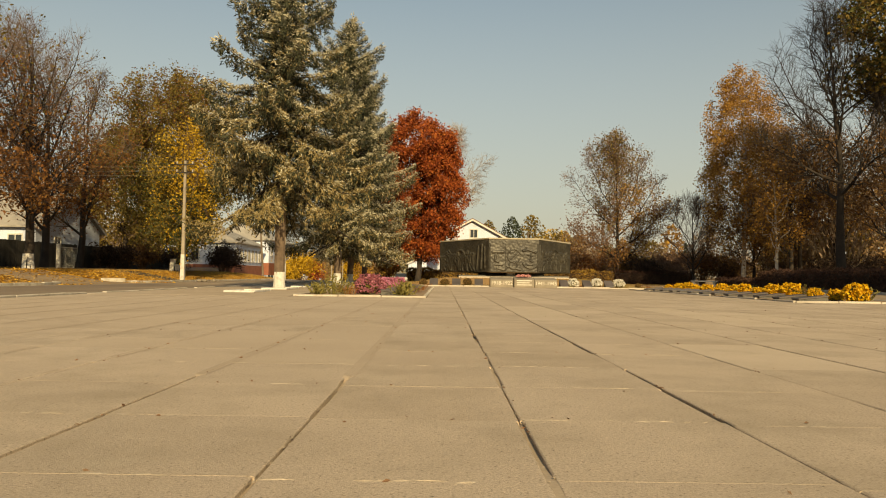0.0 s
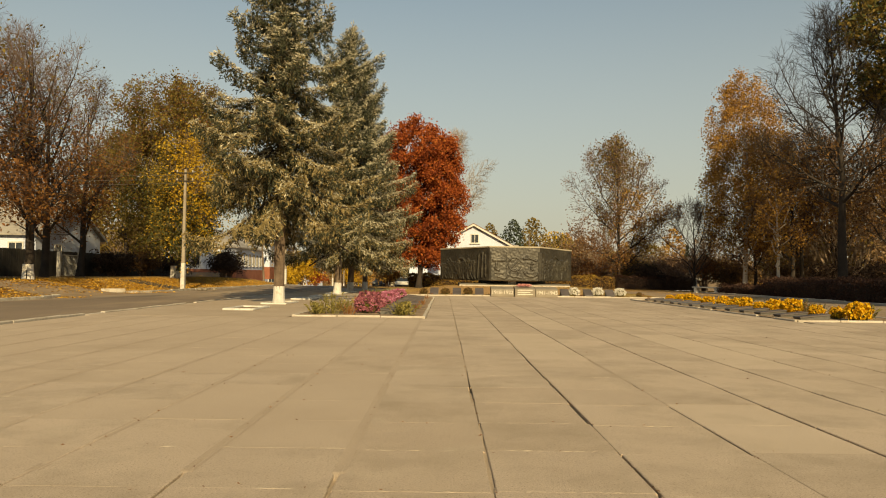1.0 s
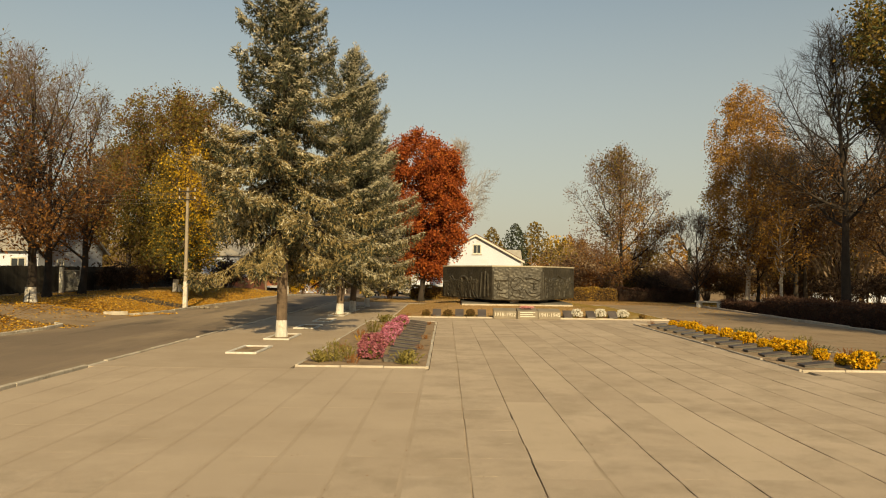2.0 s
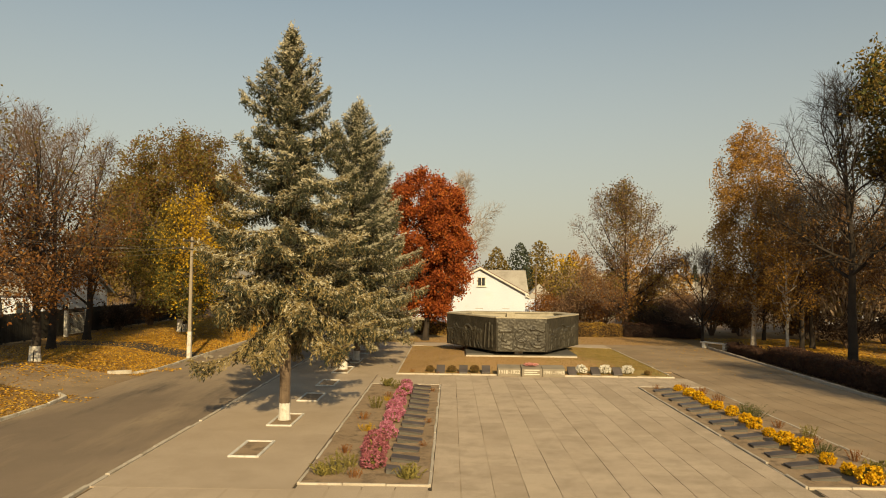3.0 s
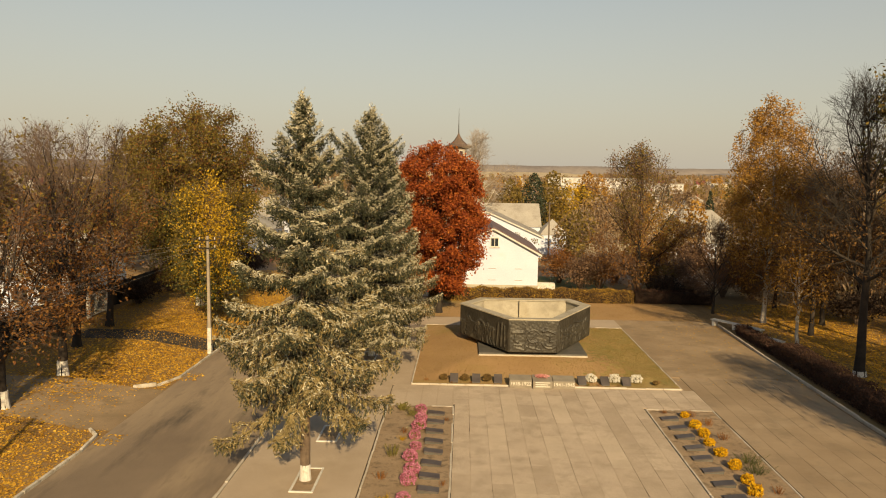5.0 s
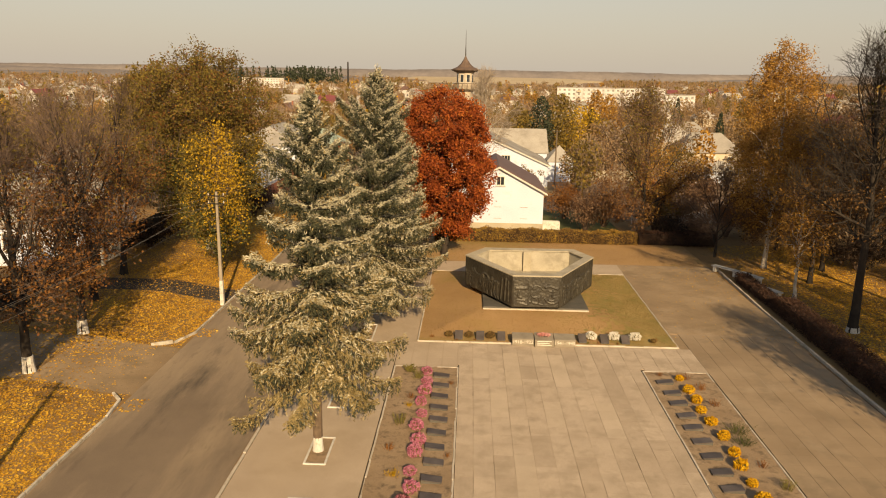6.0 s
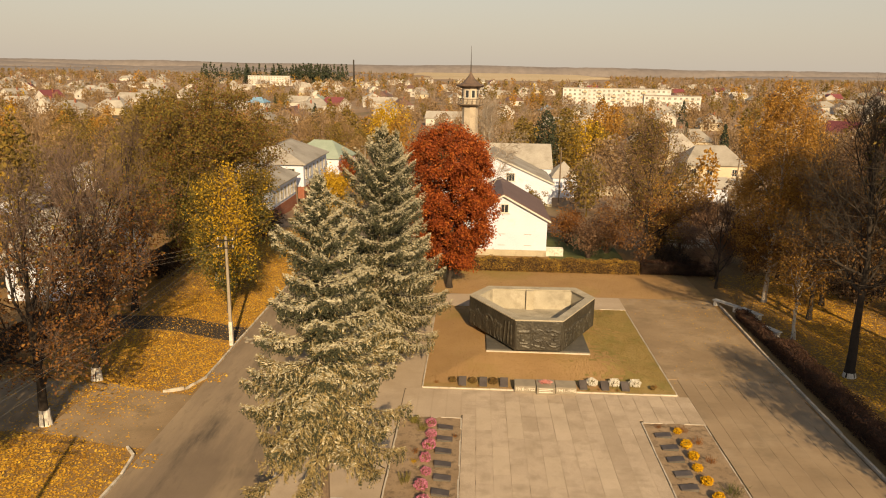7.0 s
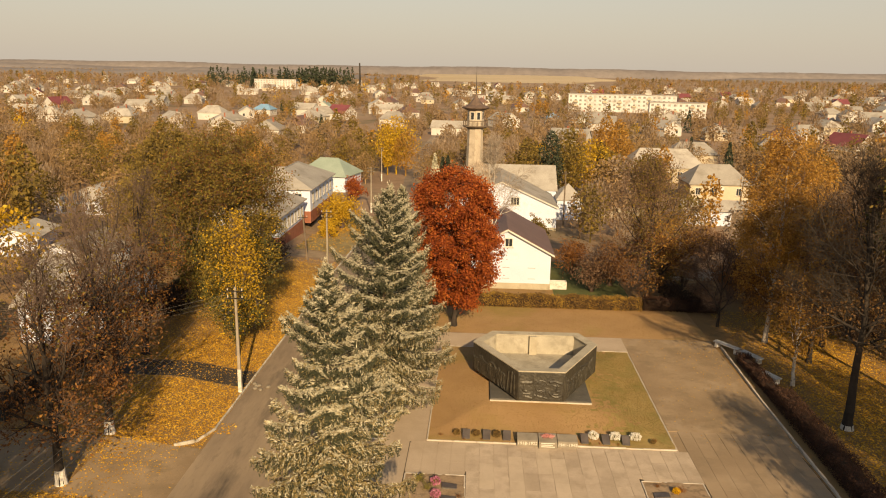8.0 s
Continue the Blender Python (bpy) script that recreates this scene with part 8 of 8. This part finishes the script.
PITCH_X, PITCH_Y, FIRST_X = 0.815, 0.845, 0.335
paving = thing("paving", (0, 0, 0), "square paved with worn beige concrete slabs", "paving", kind="structure")
rs = random.Random(77)
slab_kinds = [[slab_mesh("paving_slab", s, PITCH_X - 0.013 - (0, 0.005, 0.011, 0.002)[s], PITCH_Y - 0.001, m) for s in range(4)] for m in (M_SLAB, M_SLAB_WORN, M_SLAB_NEW, M_SLAB_DUSTY)]
far_kind = []
beds = ((-3.78, 18.39, -0.38, 35.36), (9.09, 18.74, 12.51, 35.56))
far_v, far_f, count, lane_rows = [], [], 0, {}
for i in range(-11, 24):
    x = FIRST_X + PITCH_X * i + 0.0065
    lane = rs.uniform(-0.06, 0.06)
    base_x = x
    run, shade = 0, 0
    lane_rows[i] = [PITCH_Y * j + 0.32 + lane for j in range(-36, 49)]
    for j in range(-36, 49):
        x = base_x
        y = PITCH_Y * j + 0.32 + lane
        if run == 0:      # slabs of one batch lie together, two to five in a row
            run, draw = rs.randrange(2, 6), rs.random()
            # more dark slabs past x 5, standing for darkening at the view's edge
            shade = 1 if draw < (0.3 if x > 5 else 0.16) else 2 if draw > 0.9 else 0
        run -= 1
        x1, y1 = x + PITCH_X - 0.009, y + PITCH_Y - 0.001
        if y > 38.85 and not (x > 12.0 and y < 41.5):
            continue
        if x < -8.7 or x1 > 19.2 or (y > 18.0 and x1 < -3.6):
            continue
        cut_x0, cut_x1, cut_y0, cut_y1 = x, x1, y, y1
        skip = False
        cut_y1 = min(cut_y1, 41.6 if x > 12.0 else 38.9)
        for bx0, by0, bx1, by1 in beds:
            if cut_x1 > bx0 and cut_x0 < bx1 and y1 > by0 and y < by1:
                if cut_x0 < bx0 - 0.1:
                    cut_x1 = bx0
                elif cut_x1 > bx1 + 0.1:
                    cut_x0 = bx1
                elif y < by0 - 0.1:
                    cut_y1 = by0
                elif y1 > by1 + 0.1:
                    cut_y0 = by1
                else:
                    skip = True
        if skip:
            continue
        shift = rs.choice((0, 0, 0.004, -0.004, 0.007))
        x, x1 = x + shift, x1 + shift
        cut_x0, cut_x1 = cut_x0 + shift * (cut_x0 + shift == x), cut_x1 + shift * (cut_x1 + shift == x1)
        z, rx, ry = rs.uniform(-0.0005, 0.0), rs.uniform(-0.01, 0.01), rs.uniform(-0.03, 0.03)
        whole = cut_x0 == x and cut_x1 == x1 and cut_y1 == y1 and cut_y0 == y
        if whole and -7 <= i <= 8 and 1.0 < y < 17.0:
            ob = new("paving_slab", slab_kinds[3 if x < -0.6 and rs.random() < (y - 3) / 7 else shade][rs.randrange(4)])
            ob.parent = paving
            ob.matrix_basis = pose(x, y, z, rx, ry, 0)
            count += 1
        else:
            k = len(far_v)
            c = 0.004
            far_kind += [1 if x > 12.4 else 4 if x < -0.6 and y > 1 else (0, 2, 3)[shade]] * 5
            far_v += [(cut_x0, cut_y0, -0.05), (cut_x1, cut_y0, -0.05), (cut_x1, cut_y1, -0.05), (cut_x0, cut_y1, -0.05), (cut_x0 + c, cut_y0 + 0.0008, z), (cut_x1 - c, cut_y0 + 0.0008, z + rx * 0.003), (cut_x1 - c, cut_y1 - 0.0008, z), (cut_x0 + c, cut_y1 - 0.0008, z + ry * 0.003)]
            far_f += [(k + 4, k + 5, k + 6, k + 7), (k, k + 1, k + 5, k + 4), (k + 1, k + 2, k + 6, k + 5), (k + 2, k + 3, k + 7, k + 6), (k + 3, k, k + 4, k + 7)]
rest = part("slab_field", mesh_np("slab_field", far_v, far_f, [M_SLAB_FAR, M_SLAB_OLD, M_SLAB_WORN, M_SLAB_NEW, M_SLAB_DUSTY], np.array(far_kind, np.int32)), None, paving)
tagged(rest, kind="stuff")

# dust and grit fill the joints unevenly: nearly level in places, deep and dark in others
def openness(i, y):
    """How far the joint numbered i stands open at y, from 0 to 1."""
    want = 0.3
    if i == 0:
        want = 0.42 if y < 8 else 0.55
    elif i == 1:
        want = 1.05 if y < 7.2 else 0.6
    elif i in (-1, -2):
        want = 0.5 if y < 4.0 else -0.3
    elif i < -2:
        want = 0.12 if y < 6 else -0.3
    elif i == 2:
        want = 0.85 if 3.7 < y < 6.0 else 0.1 if y < 12 else 0.5
    elif i == 3:
        want = 0.85 if 4.4 < y < 7.4 else 0.3
    swing = 0.6
    if y > 17 and 0 <= i < 11:
        want, swing = 0.3, 0.95
    n_ = noise.noise(Vector((i * 7.3, y * 0.55, 1.5))) + 0.55 * noise.noise(Vector((i * 3.1, y * 3.2, 4.5)))
    return min(1.0, max(0.0, want + swing * n_))


fill_v, fill_f, fill_kind = [], [], []
for i in range(-10, 24):
    x = FIRST_X + PITCH_X * i - 0.001
    ys = list(np.arange(0.9, 16.0, 0.05)) + list(np.arange(16.0, 38.8, 0.16)) if -7 <= i <= 12 else list(np.arange(0.9, 38.8, 0.25))
    prev = False
    for y in ys:
        in_bed = any(bx0 - 0.1 < x < bx1 + 0.1 and by0 - 0.2 < y < by1 + 0.1 for bx0, by0, bx1, by1 in beds) or (x < -3.9 and y > 18.0) or not -8.6 < x < 19.0
        if in_bed:
            prev = False
            continue
        gap_open = openness(i, y)
        z, k = (0.0004 if i < 0 and gap_open == 0 else -0.0016) - 0.034 * gap_open, len(fill_v)
        fill_v += [(x - 0.035, y, z + 0.002), (x, y, z - 0.002), (x + 0.035, y, z + 0.001)]
        if prev:
            fill_f += [(k - 3, k - 2, k + 1, k), (k - 2, k - 1, k + 2, k + 1)]
            fill_kind += [1 if i < 0 and gap_open < 0.1 else 0] * 2
        prev = True
tagged(part("joint_filling", mesh_np("joint_filling", fill_v, fill_f, [M_FILL, M_DUST], np.array(fill_kind, np.int32), smooth=True), None, paving), kind="stuff")
# grit and dry blades caught in the joints nearest the edge of the square
rg = np.random.default_rng(41)
gx_ = FIRST_X + PITCH_X * rg.integers(-5, 8, 420) + rg.normal(size=420) * 0.01
gy_ = rg.uniform(1.5, 14, 420)
cross = rg.uniform(size=420) < 0.45
gx_ = np.where(cross, rg.uniform(-3, 6, 420), gx_)
gy_ = np.where(cross, PITCH_Y * rg.integers(2, 14, 420) + 0.32 + rg.normal(size=420) * 0.05, gy_)
grit = kites(rg, np.stack([gx_, gy_, 0.003 + 0 * gx_], 1), 0.024, 0.4, np.stack([rg.normal(size=420), rg.normal(size=420), 0.15 + 0 * gx_], 1), 0.1)
tagged(part("joint_grit", mesh_np("joint_grit", grit[0] * [1, 1, 1], grit[1], L_DRAB), None, paving), kind="stuff")
# pale mortar pressed up along the cross joints, and crumbled edges along the open ones
rm = random.Random(53)
mort_v, mort_f, crumb_v, crumb_f = [], [], [], []


def scrap(vs, fs, x, y, wx, wy, z):
    """A small flat irregular scrap with seven corners."""
    k, n_ = len(vs), 7
    a0 = rm.uniform(0, 6.28)
    vs.append((x, y, z + 0.0015))
    for q in range(n_):
        a, r = a0 + 6.283 * q / n_, rm.uniform(0.6, 1.15)
        vs.append((x + wx * r * math.cos(a), y + wy * r * math.sin(a), z - 0.001))
    fs += [(k, k + 1 + q, k + 1 + (q + 1) % n_) for q in range(n_)]


for j in range(1, 22):
    for i in range(-11, 14):
        if rm.random() < (0.45 if i >= 0 or j < 6 else 0.85):
            continue
        lane_y = PITCH_Y * j + 0.32
        x0 = FIRST_X + PITCH_X * i
        for _ in range(rm.randrange(3, 12)):
            near = [y for y in lane_rows.get(i, ()) if abs(y - lane_y) < 0.3]
            if near and -8.6 < x0 < 18:
                scrap(mort_v, mort_f, x0 + rm.uniform(0.03, 0.78), near[0] + rm.gauss(0, 0.004), rm.uniform(0.015, 0.06), rm.uniform(0.004, 0.016), 0.0012)
for i in range(-6, 9):
    for _ in range(110):
        y = 1.2 + 14 * rm.random() ** 1.6
        scrap(crumb_v, crumb_f, FIRST_X + PITCH_X * i + rm.choice((-0.006, 0.008)) + rm.gauss(0, 0.004), y, rm.uniform(0.002, 0.006), rm.uniform(0.005, 0.02), 0.0008)
tagged(part("joint_mortar", mesh_np("joint_mortar", mort_v, mort_f, M_MORTAR), None, paving), kind="stuff")
tagged(part("joint_crumbs", mesh_np("joint_crumbs", crumb_v, crumb_f, M_FILL), None, paving), kind="stuff")
